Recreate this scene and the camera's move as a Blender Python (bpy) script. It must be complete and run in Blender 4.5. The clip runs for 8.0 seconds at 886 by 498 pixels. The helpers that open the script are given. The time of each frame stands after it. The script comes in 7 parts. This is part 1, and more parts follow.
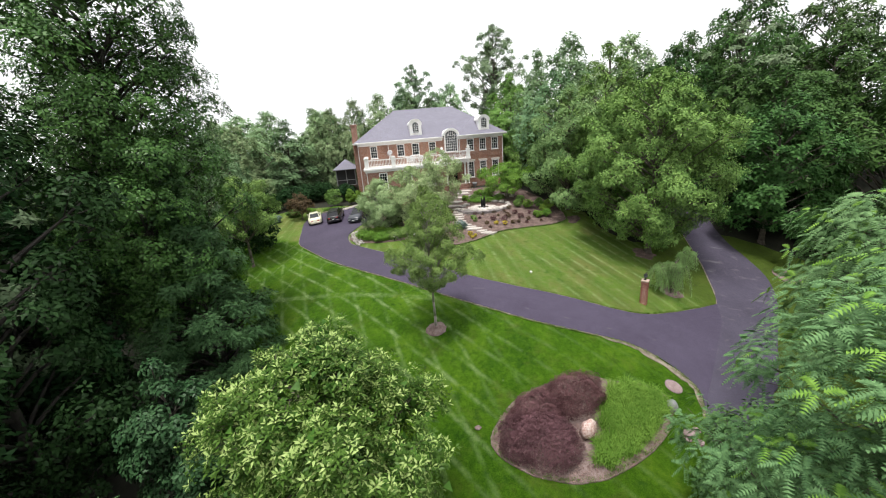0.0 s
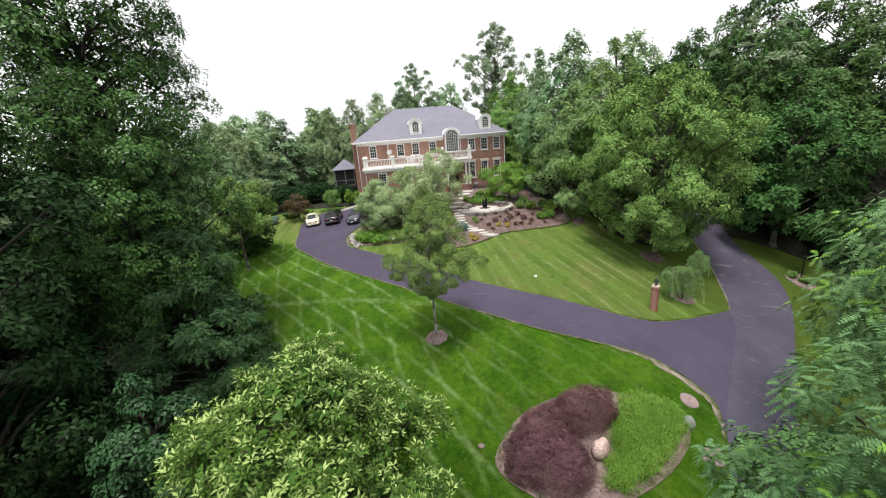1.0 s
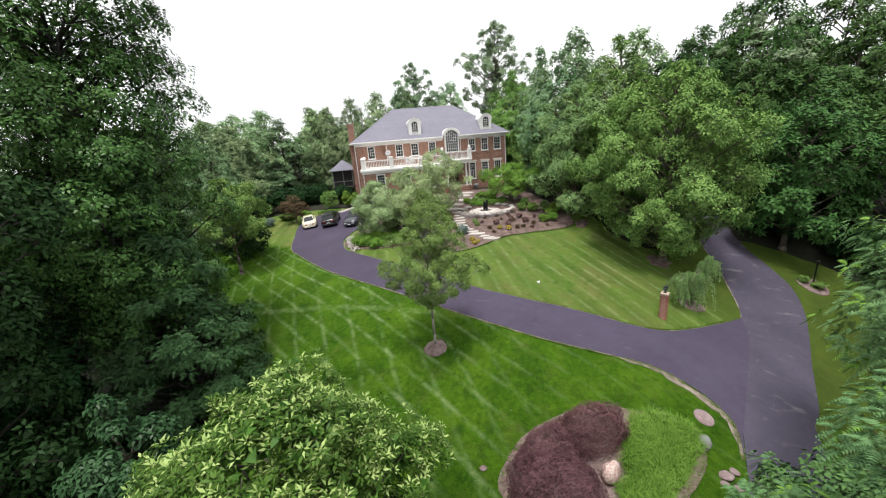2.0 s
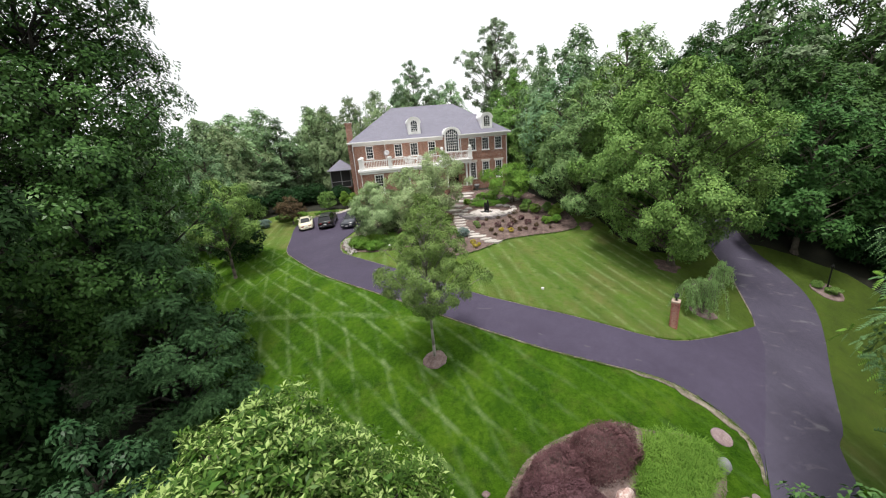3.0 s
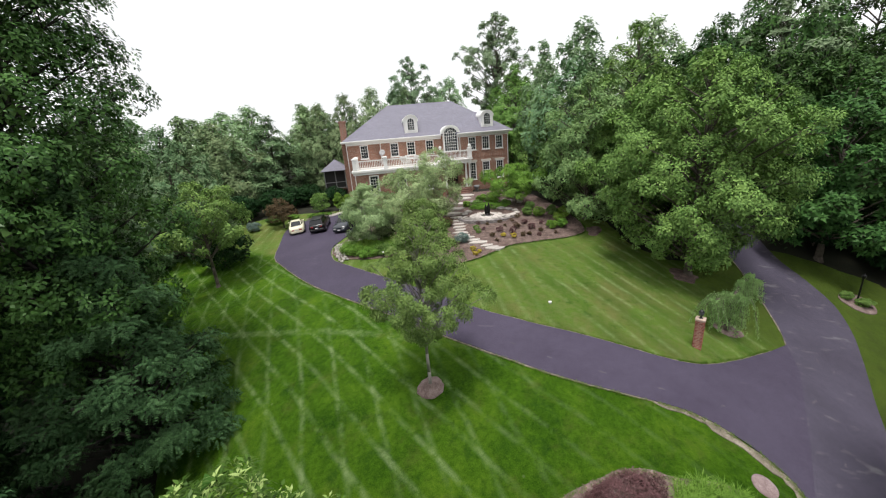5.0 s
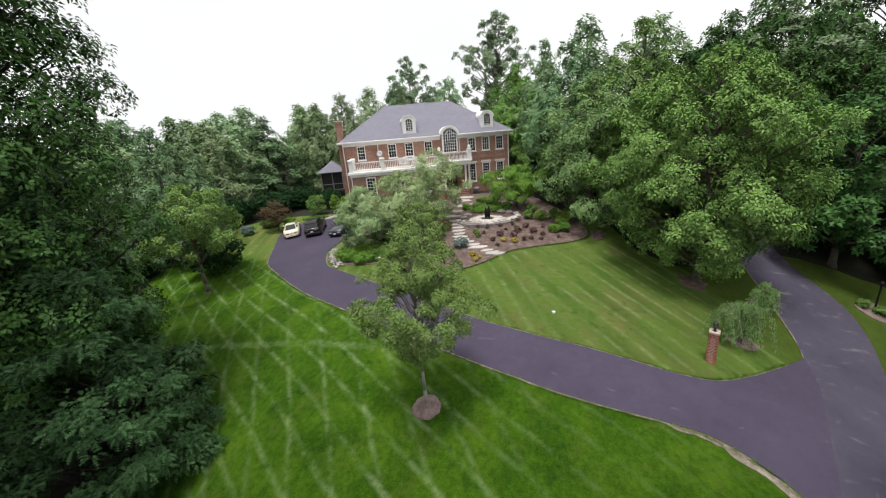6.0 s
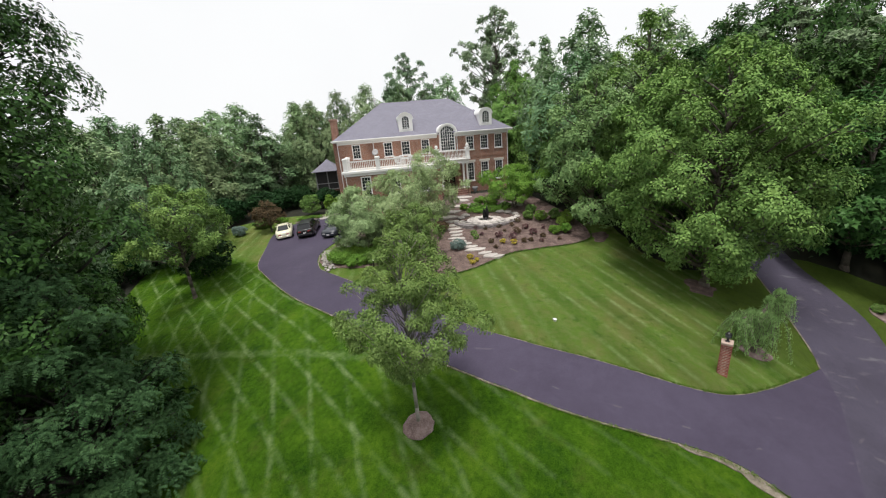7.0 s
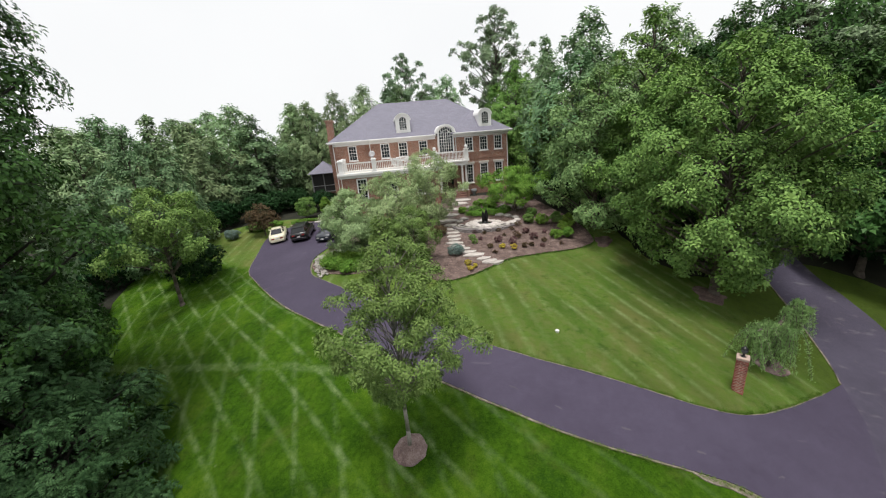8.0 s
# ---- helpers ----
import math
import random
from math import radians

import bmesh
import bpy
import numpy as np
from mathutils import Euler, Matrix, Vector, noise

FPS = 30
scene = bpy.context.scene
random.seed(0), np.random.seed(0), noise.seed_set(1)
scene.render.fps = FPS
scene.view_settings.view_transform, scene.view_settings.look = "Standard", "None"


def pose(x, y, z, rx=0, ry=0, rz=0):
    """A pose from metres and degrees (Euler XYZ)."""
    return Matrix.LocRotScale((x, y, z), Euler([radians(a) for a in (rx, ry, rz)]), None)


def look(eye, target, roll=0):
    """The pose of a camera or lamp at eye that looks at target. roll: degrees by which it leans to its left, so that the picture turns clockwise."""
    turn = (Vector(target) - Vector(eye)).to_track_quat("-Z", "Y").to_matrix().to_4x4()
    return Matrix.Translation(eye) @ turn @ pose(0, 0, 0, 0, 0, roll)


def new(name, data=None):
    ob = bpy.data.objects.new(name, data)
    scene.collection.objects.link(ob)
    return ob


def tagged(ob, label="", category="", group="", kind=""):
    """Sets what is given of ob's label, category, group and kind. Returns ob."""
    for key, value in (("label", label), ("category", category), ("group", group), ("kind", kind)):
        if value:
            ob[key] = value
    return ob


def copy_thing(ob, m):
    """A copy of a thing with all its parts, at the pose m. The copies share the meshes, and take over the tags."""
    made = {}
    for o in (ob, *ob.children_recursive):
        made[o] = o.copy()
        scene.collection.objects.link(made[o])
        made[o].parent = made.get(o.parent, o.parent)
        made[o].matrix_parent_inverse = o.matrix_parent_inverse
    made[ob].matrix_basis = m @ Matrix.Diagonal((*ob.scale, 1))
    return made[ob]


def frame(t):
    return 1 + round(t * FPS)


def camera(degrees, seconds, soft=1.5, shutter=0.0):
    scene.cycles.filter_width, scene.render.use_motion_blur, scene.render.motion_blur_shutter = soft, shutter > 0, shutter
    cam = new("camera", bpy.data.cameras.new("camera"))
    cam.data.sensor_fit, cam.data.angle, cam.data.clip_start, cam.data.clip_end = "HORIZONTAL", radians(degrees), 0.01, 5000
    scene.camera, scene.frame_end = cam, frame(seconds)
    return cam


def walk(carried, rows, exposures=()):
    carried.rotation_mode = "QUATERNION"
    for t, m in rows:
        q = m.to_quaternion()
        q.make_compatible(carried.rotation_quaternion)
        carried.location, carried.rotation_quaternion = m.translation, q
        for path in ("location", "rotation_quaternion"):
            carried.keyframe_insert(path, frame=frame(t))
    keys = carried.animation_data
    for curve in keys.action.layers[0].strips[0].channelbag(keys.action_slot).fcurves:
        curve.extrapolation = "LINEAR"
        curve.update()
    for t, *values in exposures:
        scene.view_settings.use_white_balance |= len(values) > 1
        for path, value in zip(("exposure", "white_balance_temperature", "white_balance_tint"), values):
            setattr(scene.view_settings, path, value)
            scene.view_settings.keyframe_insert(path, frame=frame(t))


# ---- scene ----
from mathutils.geometry import delaunay_2d_cdt

# ---- camera and its flight ----
cam = camera(102.0, 8.0, soft=1.15)
METRES, EYE, TILT, LEAN, TURN = 8.0, 9.9, -16.86, 4.42, 0.0
ROWS = [
    (0.0, 0.0, 0.0, 0.0, 0.0, 0.0, -0.0),
    (0.5, -0.0049, 0.0586, 0.0136, -0.02, -0.02, 0.0),
    (1.0, -0.0041, 0.117, 0.0258, 0.05, 0.03, -0.03),
    (1.5, -0.0008, 0.1722, 0.043, 0.06, 0.08, -0.01),
    (3.0, 0.002, 0.344, 0.1006, 0.05, -0.06, -0.03),
    (3.5, 0.005, 0.4055, 0.118, 0.1, -0.11, -0.06),
    (4.0, 0.0082, 0.4678, 0.1346, 0.07, -0.12, -0.04),
    (4.5, 0.0113, 0.5268, 0.1525, -0.04, -0.22, -0.01),
    (6.0, 0.0316, 0.7078, 0.2133, -0.02, -0.11, 0.05),
    (6.5, 0.0438, 0.7703, 0.2294, -0.04, -0.16, 0.07),
    (7.0, 0.0584, 0.8335, 0.2433, -0.12, -0.3, 0.07),
    (7.5, 0.0717, 0.895, 0.259, -0.1, -0.18, 0.08),
    (8.0, 0.0857, 0.9533, 0.2731, -0.06, -0.04, 0.09),
]
walk(cam, [(t, pose(0, 0, EYE, TILT, LEAN, TURN) @ pose(METRES * x, METRES * y, METRES * z, 90 + pitch, roll, yaw)) for t, x, y, z, yaw, pitch, roll in ROWS],
     exposures=[(0.0, 0.28), (8.0, -0.1)])

# ---- world and sun: a bright overcast sky ----
world = bpy.data.worlds.new("overcast_sky")
scene.world = world
world.use_nodes = True
wn, wl = world.node_tree.nodes, world.node_tree.links
sky = wn.new("ShaderNodeTexSky")
sky.sky_type = "NISHITA"
sky.sun_disc = False
sky.sun_elevation, sky.sun_rotation = radians(76), radians(201)
sky.dust_density, sky.air_density = 4.0, 1.0
cloud_noise = wn.new("ShaderNodeTexNoise")
cloud_noise.inputs["Scale"].default_value, cloud_noise.inputs["Detail"].default_value = 2.2, 5.0
cloud_ramp = wn.new("ShaderNodeMapRange")
cloud_ramp.inputs["From Min"].default_value, cloud_ramp.inputs["From Max"].default_value = 0.3, 0.7
cloud_ramp.inputs["To Min"].default_value, cloud_ramp.inputs["To Max"].default_value = 0.95, 1.0
cloud_mix = wn.new("ShaderNodeMix")
cloud_mix.data_type = "RGBA"
cloud_mix.inputs[7].default_value = (10.5, 10.6, 10.7, 1)
wl.new(cloud_noise.outputs["Fac"], cloud_ramp.inputs["Value"])
wl.new(cloud_ramp.outputs["Result"], cloud_mix.inputs["Factor"])
wl.new(sky.outputs["Color"], cloud_mix.inputs[6])
wl.new(cloud_mix.outputs[2], wn["Background"].inputs["Color"])
wn["Background"].inputs["Strength"].default_value = 0.1
sun_data = bpy.data.lights.new("sun", "SUN")
sun_data.energy, sun_data.angle, sun_data.color = 3.3, radians(18), (1.0, 0.97, 0.92)
sun = new("sun", sun_data)
sun.matrix_world = look((0, 0, 60), (3.5, 9, 20))

# ---- materials ----
def node_material(name):
    m = bpy.data.materials.new(name)
    m.use_nodes = True
    return m, m.node_tree.nodes, m.node_tree.links, m.node_tree.nodes["Principled BSDF"]


def ramp_of(nodes, stops):
    r = nodes.new("ShaderNodeValToRGB")
    r.color_ramp.elements[0].position, r.color_ramp.elements[0].color = stops[0][0], (*stops[0][1], 1)
    r.color_ramp.elements[1].position, r.color_ramp.elements[1].color = stops[-1][0], (*stops[-1][1], 1)
    for at, c in stops[1:-1]:
        e = r.color_ramp.elements.new(at)
        e.color = (*c, 1)
    return r


def noise_of(nodes, links, scale, detail=4.0, rough=0.55, vector=None):
    n = nodes.new("ShaderNodeTexNoise")
    n.inputs["Scale"].default_value, n.inputs["Detail"].default_value, n.inputs["Roughness"].default_value = scale, detail, rough
    if vector is None:
        tc = nodes.new("ShaderNodeTexCoord")
        vector = tc.outputs["Object"]
    links.new(vector, n.inputs["Vector"])
    return n


def mixed(nodes, links, kind, fac, a, b):
    m = nodes.new("ShaderNodeMix")
    m.data_type, m.blend_type = "RGBA", kind
    for sock, v in ((0, fac), (6, a), (7, b)):
        if isinstance(v, (int, float)):
            m.inputs[sock].default_value = v
        elif isinstance(v, tuple):
            m.inputs[sock].default_value = (*v, 1)
        else:
            links.new(v, m.inputs[sock])
    return m.outputs[2]


def bumped(nodes, links, bsdf, height, strength=0.3, distance=0.02):
    b = nodes.new("ShaderNodeBump")
    b.inputs["Strength"].default_value, b.inputs["Distance"].default_value = strength, distance
    links.new(height, b.inputs["Height"])
    links.new(b.outputs["Normal"], bsdf.inputs["Normal"])


def surface(name, colours, scale=6.0, fine=60.0, rough=0.8, bump=0.3, metal=0.0, dist=0.01, random_by="", spread=0.0):
    """Two scales of noise between two or three colours, with a fine relief."""
    m, n, l, p = node_material(name)
    tc = n.new("ShaderNodeTexCoord")
    big, small = noise_of(n, l, scale, 5, 0.6, tc.outputs["Object"]), noise_of(n, l, fine, 3, 0.6, tc.outputs["Object"])
    add = n.new("ShaderNodeMath")
    add.operation = "MULTIPLY_ADD"
    add.inputs[1].default_value = 0.45
    l.new(small.outputs["Fac"], add.inputs[0])
    half = n.new("ShaderNodeMath")
    half.operation = "MULTIPLY"
    half.inputs[1].default_value = 0.55
    l.new(big.outputs["Fac"], half.inputs[0])
    l.new(half.outputs[0], add.inputs[2])
    steps = [(0.33 + 0.34 * i / (len(colours) - 1), c) for i, c in enumerate(colours)]
    r = ramp_of(n, steps)
    l.new(add.outputs[0], r.inputs["Fac"])
    colour = r.outputs["Color"]
    if random_by:
        if random_by == "object":
            rnd = n.new("ShaderNodeObjectInfo").outputs["Random"]
        else:
            rnd = n.new("ShaderNodeNewGeometry").outputs["Random Per Island"]
        mr = n.new("ShaderNodeMapRange")
        mr.inputs["To Min"].default_value, mr.inputs["To Max"].default_value = 1 - spread, 1 + spread
        l.new(rnd, mr.inputs["Value"])
        hsv = n.new("ShaderNodeHueSaturation")
        l.new(mr.outputs["Result"], hsv.inputs["Value"])
        l.new(colour, hsv.inputs["Color"])
        colour = hsv.outputs["Color"]
    l.new(colour, p.inputs["Base Color"])
    p.inputs["Roughness"].default_value, p.inputs["Metallic"].default_value = rough, metal
    if bump:
        bumped(n, l, p, add.outputs[0], bump, dist)
    return m


def leaf_material(name, dark, light, gloss=0.45, glow=0.3, hue=0.02, shine=0.07, vary=0.0):
    """Leaves: each its own shade, thin enough to let some light through."""
    m, n, l, p = node_material(name)
    geo = n.new("ShaderNodeNewGeometry")
    tc = n.new("ShaderNodeTexCoord")
    patch = noise_of(n, l, 0.8, 3, 0.6, tc.outputs["Object"])
    sm = n.new("ShaderNodeMath")
    sm.operation = "MULTIPLY_ADD"
    sm.inputs[1].default_value = 0.34
    l.new(geo.outputs["Random Per Island"], sm.inputs[0])
    hm = n.new("ShaderNodeMath")
    hm.operation = "MULTIPLY"
    hm.inputs[1].default_value = 0.7
    l.new(patch.outputs["Fac"], hm.inputs[0])
    l.new(hm.outputs[0], sm.inputs[2])
    mid = tuple((a + b) / 2 for a, b in zip(dark, light))
    r = ramp_of(n, [(0.15, dark), (0.5, mid), (0.85, light)])
    l.new(sm.outputs[0], r.inputs["Fac"])
    info = n.new("ShaderNodeObjectInfo")
    mr = n.new("ShaderNodeMapRange")
    mr.inputs["To Min"].default_value, mr.inputs["To Max"].default_value = 0.5 - hue, 0.5 + hue * 0.6
    l.new(info.outputs["Random"], mr.inputs["Value"])
    hsv = n.new("ShaderNodeHueSaturation")
    hsv.inputs["Saturation"].default_value = 1.0
    l.new(mr.outputs["Result"], hsv.inputs["Hue"])
    l.new(r.outputs["Color"], hsv.inputs["Color"])
    if vary:
        wob = n.new("ShaderNodeMath")
        wob.operation = "FRACT"
        mul = n.new("ShaderNodeMath")
        mul.operation = "MULTIPLY"
        mul.inputs[1].default_value = 7.31
        l.new(info.outputs["Random"], mul.inputs[0])
        l.new(mul.outputs[0], wob.inputs[0])
        vr = n.new("ShaderNodeMapRange")
        vr.inputs["To Min"].default_value, vr.inputs["To Max"].default_value = 1 - vary, 1 + vary
        l.new(wob.outputs[0], vr.inputs["Value"])
        l.new(vr.outputs["Result"], hsv.inputs["Value"])
    l.new(hsv.outputs["Color"], p.inputs["Base Color"])
    p.inputs["Roughness"].default_value = gloss
    p.inputs["Specular IOR Level"].default_value = shine
    t = n.new("ShaderNodeBsdfTranslucent")
    l.new(hsv.outputs["Color"], t.inputs["Color"])
    ms = n.new("ShaderNodeMixShader")
    ms.inputs[0].default_value = glow
    l.new(p.outputs[0], ms.inputs[1])
    l.new(t.outputs[0], ms.inputs[2])
    l.new(ms.outputs[0], n["Material Output"].inputs["Surface"])
    return m


def brick_material(name, a, b, mortar, across=True):
    m, n, l, p = node_material(name)
    tc = n.new("ShaderNodeTexCoord")
    sep = n.new("ShaderNodeSeparateXYZ")
    l.new(tc.outputs["Object"], sep.inputs[0])
    ad = n.new("ShaderNodeMath")
    l.new(sep.outputs[0], ad.inputs[0])
    l.new(sep.outputs[1], ad.inputs[1])
    comb = n.new("ShaderNodeCombineXYZ")
    l.new(ad.outputs[0], comb.inputs[0])
    l.new(sep.outputs[2], comb.inputs[1])
    br = n.new("ShaderNodeTexBrick")
    l.new(comb.outputs[0], br.inputs["Vector"])
    br.inputs["Scale"].default_value = 1.0
    br.inputs["Brick Width"].default_value, br.inputs["Row Height"].default_value = 0.215, 0.075
    br.inputs["Mortar Size"].default_value = 0.006
    br.inputs["Bias"].default_value = -0.1
    br.inputs["Color1"].default_value, br.inputs["Color2"].default_value, br.inputs["Mortar"].default_value = (*a, 1), (*b, 1), (*mortar, 1)
    big = noise_of(n, l, 0.9, 4, 0.6, tc.outputs["Object"])
    stain = ramp_of(n, [(0.35, (0.8, 0.78, 0.76)), (0.65, (1.1, 1.08, 1.05))])
    l.new(big.outputs["Fac"], stain.inputs["Fac"])
    l.new(mixed(n, l, "MULTIPLY", 1.0, br.outputs["Color"], stain.outputs["Color"]), p.inputs["Base Color"])
    p.inputs["Roughness"].default_value = 0.85
    inv = n.new("ShaderNodeMath")
    inv.operation = "SUBTRACT"
    inv.inputs[0].default_value = 1.0
    l.new(br.outputs["Fac"], inv.inputs[1])
    bumped(n, l, p, inv.outputs[0], 0.5, 0.01)
    return m


def lawn_material():
    """Mown grass: blotches, fine blades, and the pale crossing tracks that a mower leaves."""
    m, n, l, p = node_material("mown_grass")
    tc = n.new("ShaderNodeTexCoord")
    co = tc.outputs["Object"]
    sep = n.new("ShaderNodeSeparateXYZ")
    l.new(co, sep.inputs[0])
    warp = noise_of(n, l, 0.09, 1, 0.4, co)
    waver = noise_of(n, l, 0.75, 3, 0.6, co)
    fade = noise_of(n, l, 0.28, 3, 0.55, co)

    def calc(op, a, b=None, c=None):
        k = n.new("ShaderNodeMath")
        k.operation = op
        for i, v in enumerate((a, b, c)):
            if v is None:
                continue
            if isinstance(v, (int, float)):
                k.inputs[i].default_value = v
            else:
                l.new(v, k.inputs[i])
        return k.outputs[0]

    def tracks(degrees, gap, off, sharp):
        cx, cy = math.cos(radians(degrees)), math.sin(radians(degrees))
        d = calc("MULTIPLY_ADD", sep.outputs[0], -cy / gap, calc("MULTIPLY", sep.outputs[1], cx / gap))
        d = calc("ADD", d, calc("MULTIPLY_ADD", warp.outputs["Fac"], 0.7, off))
        d = calc("ADD", d, calc("MULTIPLY", waver.outputs["Fac"], 0.12))
        w = calc("ABSOLUTE", calc("SUBTRACT", calc("FRACT", d), 0.5))
        mr = n.new("ShaderNodeMapRange")
        mr.interpolation_type = "SMOOTHSTEP"
        mr.inputs["From Min"].default_value, mr.inputs["From Max"].default_value = 0.0, sharp
        mr.inputs["To Min"].default_value, mr.inputs["To Max"].default_value = 1.0, 0.0
        l.new(w, mr.inputs["Value"])
        return mr.outputs["Result"]

    def blend(axis_value, lo, hi):
        mr = n.new("ShaderNodeMapRange")
        mr.interpolation_type = "SMOOTHSTEP"
        mr.inputs["From Min"].default_value, mr.inputs["From Max"].default_value = lo, hi
        l.new(axis_value, mr.inputs["Value"])
        return mr.outputs["Result"]

    # which lawn: the upper one lies beyond the drive's line
    side = calc("MULTIPLY_ADD", sep.outputs[0], 0.75, sep.outputs[1])
    upper = blend(side, 22.2, 23.2)
    lower = calc("SUBTRACT", 1.0, upper)
    east = blend(sep.outputs[0], 14.0, 16.0)
    upper = calc("MULTIPLY", upper, calc("SUBTRACT", 1.0, east))
    west = calc("SUBTRACT", 1.0, blend(sep.outputs[0], -2.0, 5.0))
    worn = blend(fade.outputs["Fac"], 0.36, 0.62)
    patchy = blend(noise_of(n, l, 0.45, 3, 0.6, co).outputs["Fac"], 0.4, 0.64)
    set_a = calc("MULTIPLY", tracks(-47, 1.15, 0.1, 0.16), calc("MULTIPLY", calc("MULTIPLY", lower, calc("MULTIPLY_ADD", west, 0.6, 0.3)), calc("MULTIPLY_ADD", worn, 0.65, 0.35)))
    set_b = calc("MULTIPLY", tracks(-70, 1.5, 0.35, 0.13), calc("MULTIPLY", calc("MULTIPLY", lower, west), calc("SUBTRACT", 0.72, calc("MULTIPLY", worn, 0.5))))
    bend = blend(sep.outputs[0], 3.5, 7.0)
    fan = calc("ADD", calc("MULTIPLY", tracks(-82, 0.95, 0.2, 0.26), calc("SUBTRACT", 1.0, bend)), calc("MULTIPLY", tracks(-67, 0.98, 0.45, 0.24), bend))
    set_c = calc("MULTIPLY", fan, calc("MULTIPLY", upper, calc("MULTIPLY_ADD", worn, 0.55, 0.2)))
    far_west = calc("SUBTRACT", 1.0, blend(sep.outputs[0], -12.0, -7.0))
    set_d = calc("MULTIPLY", tracks(-103, 1.5, 0.6, 0.12), calc("MULTIPLY", calc("MULTIPLY", lower, far_west), calc("MULTIPLY", patchy, 0.66)))
    # one turning lane across the others
    lane = calc("MULTIPLY_ADD", sep.outputs[0], 0.276, calc("MULTIPLY_ADD", sep.outputs[1], 0.961, calc("MULTIPLY", warp.outputs["Fac"], 1.2)))
    across = calc("SUBTRACT", 1.0, blend(calc("ABSOLUTE", calc("SUBTRACT", lane, 19.3)), 0.08, 0.32))
    set_e = calc("MULTIPLY", across, calc("MULTIPLY", calc("MULTIPLY", lower, west), 0.5))
    pale = calc("MINIMUM", calc("ADD", calc("ADD", calc("ADD", set_a, set_b), set_c), calc("ADD", set_d, set_e)), 1.0)
    fine = noise_of(n, l, 26, 4, 0.7, co)
    blades = noise_of(n, l, 160, 2, 0.6, co)
    blot = noise_of(n, l, 0.5, 5, 0.6, co)
    clumpy = noise_of(n, l, 4.5, 6, 0.75, co)
    base = ramp_of(n, [(0.38, (0.016, 0.056, 0.003)), (0.5, (0.054, 0.13, 0.007)), (0.62, (0.108, 0.2, 0.014))])
    l.new(calc("MULTIPLY_ADD", fine.outputs["Fac"], 0.3, calc("MULTIPLY_ADD", clumpy.outputs["Fac"], 0.35, calc("MULTIPLY", blot.outputs["Fac"], 0.35))), base.inputs["Fac"])
    up_tint = mixed(n, l, "MIX", calc("MULTIPLY", upper, 0.6), base.outputs["Color"], (0.155, 0.235, 0.05))
    thin = calc("MULTIPLY", blend(noise_of(n, l, 0.33, 5, 0.65, co).outputs["Fac"], 0.46, 0.66), 0.75)
    up_tint = mixed(n, l, "MIX", calc("MULTIPLY", upper, thin), up_tint, (0.165, 0.165, 0.055))
    olive = calc("MULTIPLY", blend(noise_of(n, l, 0.85, 6, 0.7, co).outputs["Fac"], 0.5, 0.75), 0.35)
    up_tint = mixed(n, l, "MIX", olive, up_tint, (0.13, 0.135, 0.035))
    shade_blot = calc("MULTIPLY", blend(noise_of(n, l, 1.4, 5, 0.7, co).outputs["Fac"], 0.53, 0.7), calc("SUBTRACT", 0.55, calc("MULTIPLY", upper, 0.15)))
    up_tint = mixed(n, l, "MIX", shade_blot, up_tint, (0.018, 0.06, 0.008))
    mottle = blend(noise_of(n, l, 2.6, 6, 0.75, co).outputs["Fac"], 0.44, 0.6)
    up_tint = mixed(n, l, "MIX", calc("MULTIPLY", calc("MULTIPLY", upper, mottle), 0.4), up_tint, (0.19, 0.2, 0.075))
    bands = calc("MULTIPLY", calc("MULTIPLY", tracks(-72, 1.96, 0.45, 0.5), upper), calc("MULTIPLY_ADD", worn, 0.3, 0.25))
    up_tint = mixed(n, l, "MIX", bands, up_tint, (0.05, 0.11, 0.014))
    dry = mixed(n, l, "MIX", calc("MULTIPLY", east, 0.5), up_tint, (0.1, 0.11, 0.035))
    streak = noise_of(n, l, 38, 4, 0.75, co)
    broken = blend(noise_of(n, l, 1.3, 6, 0.75, co).outputs["Fac"], 0.34, 0.66)
    amount = calc("MULTIPLY", calc("MULTIPLY", pale, broken), blend(streak.outputs["Fac"], 0.2, 0.55))
    colour = mixed(n, l, "MIX", calc("MULTIPLY", amount, 0.8), dry, (0.27, 0.37, 0.16))
    dots = n.new("ShaderNodeTexVoronoi")
    dots.inputs["Scale"].default_value = 0.55
    l.new(co, dots.inputs["Vector"])
    tuft = blend(dots.outputs["Distance"], 0.035, 0.02)
    l.new(mixed(n, l, "MIX", calc("MULTIPLY", tuft, 0.35), colour, (0.2, 0.24, 0.12)), p.inputs["Base Color"])
    p.inputs["Roughness"].default_value = 0.75
    p.inputs["Specular IOR Level"].default_value = 0.06
    bumped(n, l, p, calc("ADD", fine.outputs["Fac"], blades.outputs["Fac"]), 0.8, 0.06)
    return m


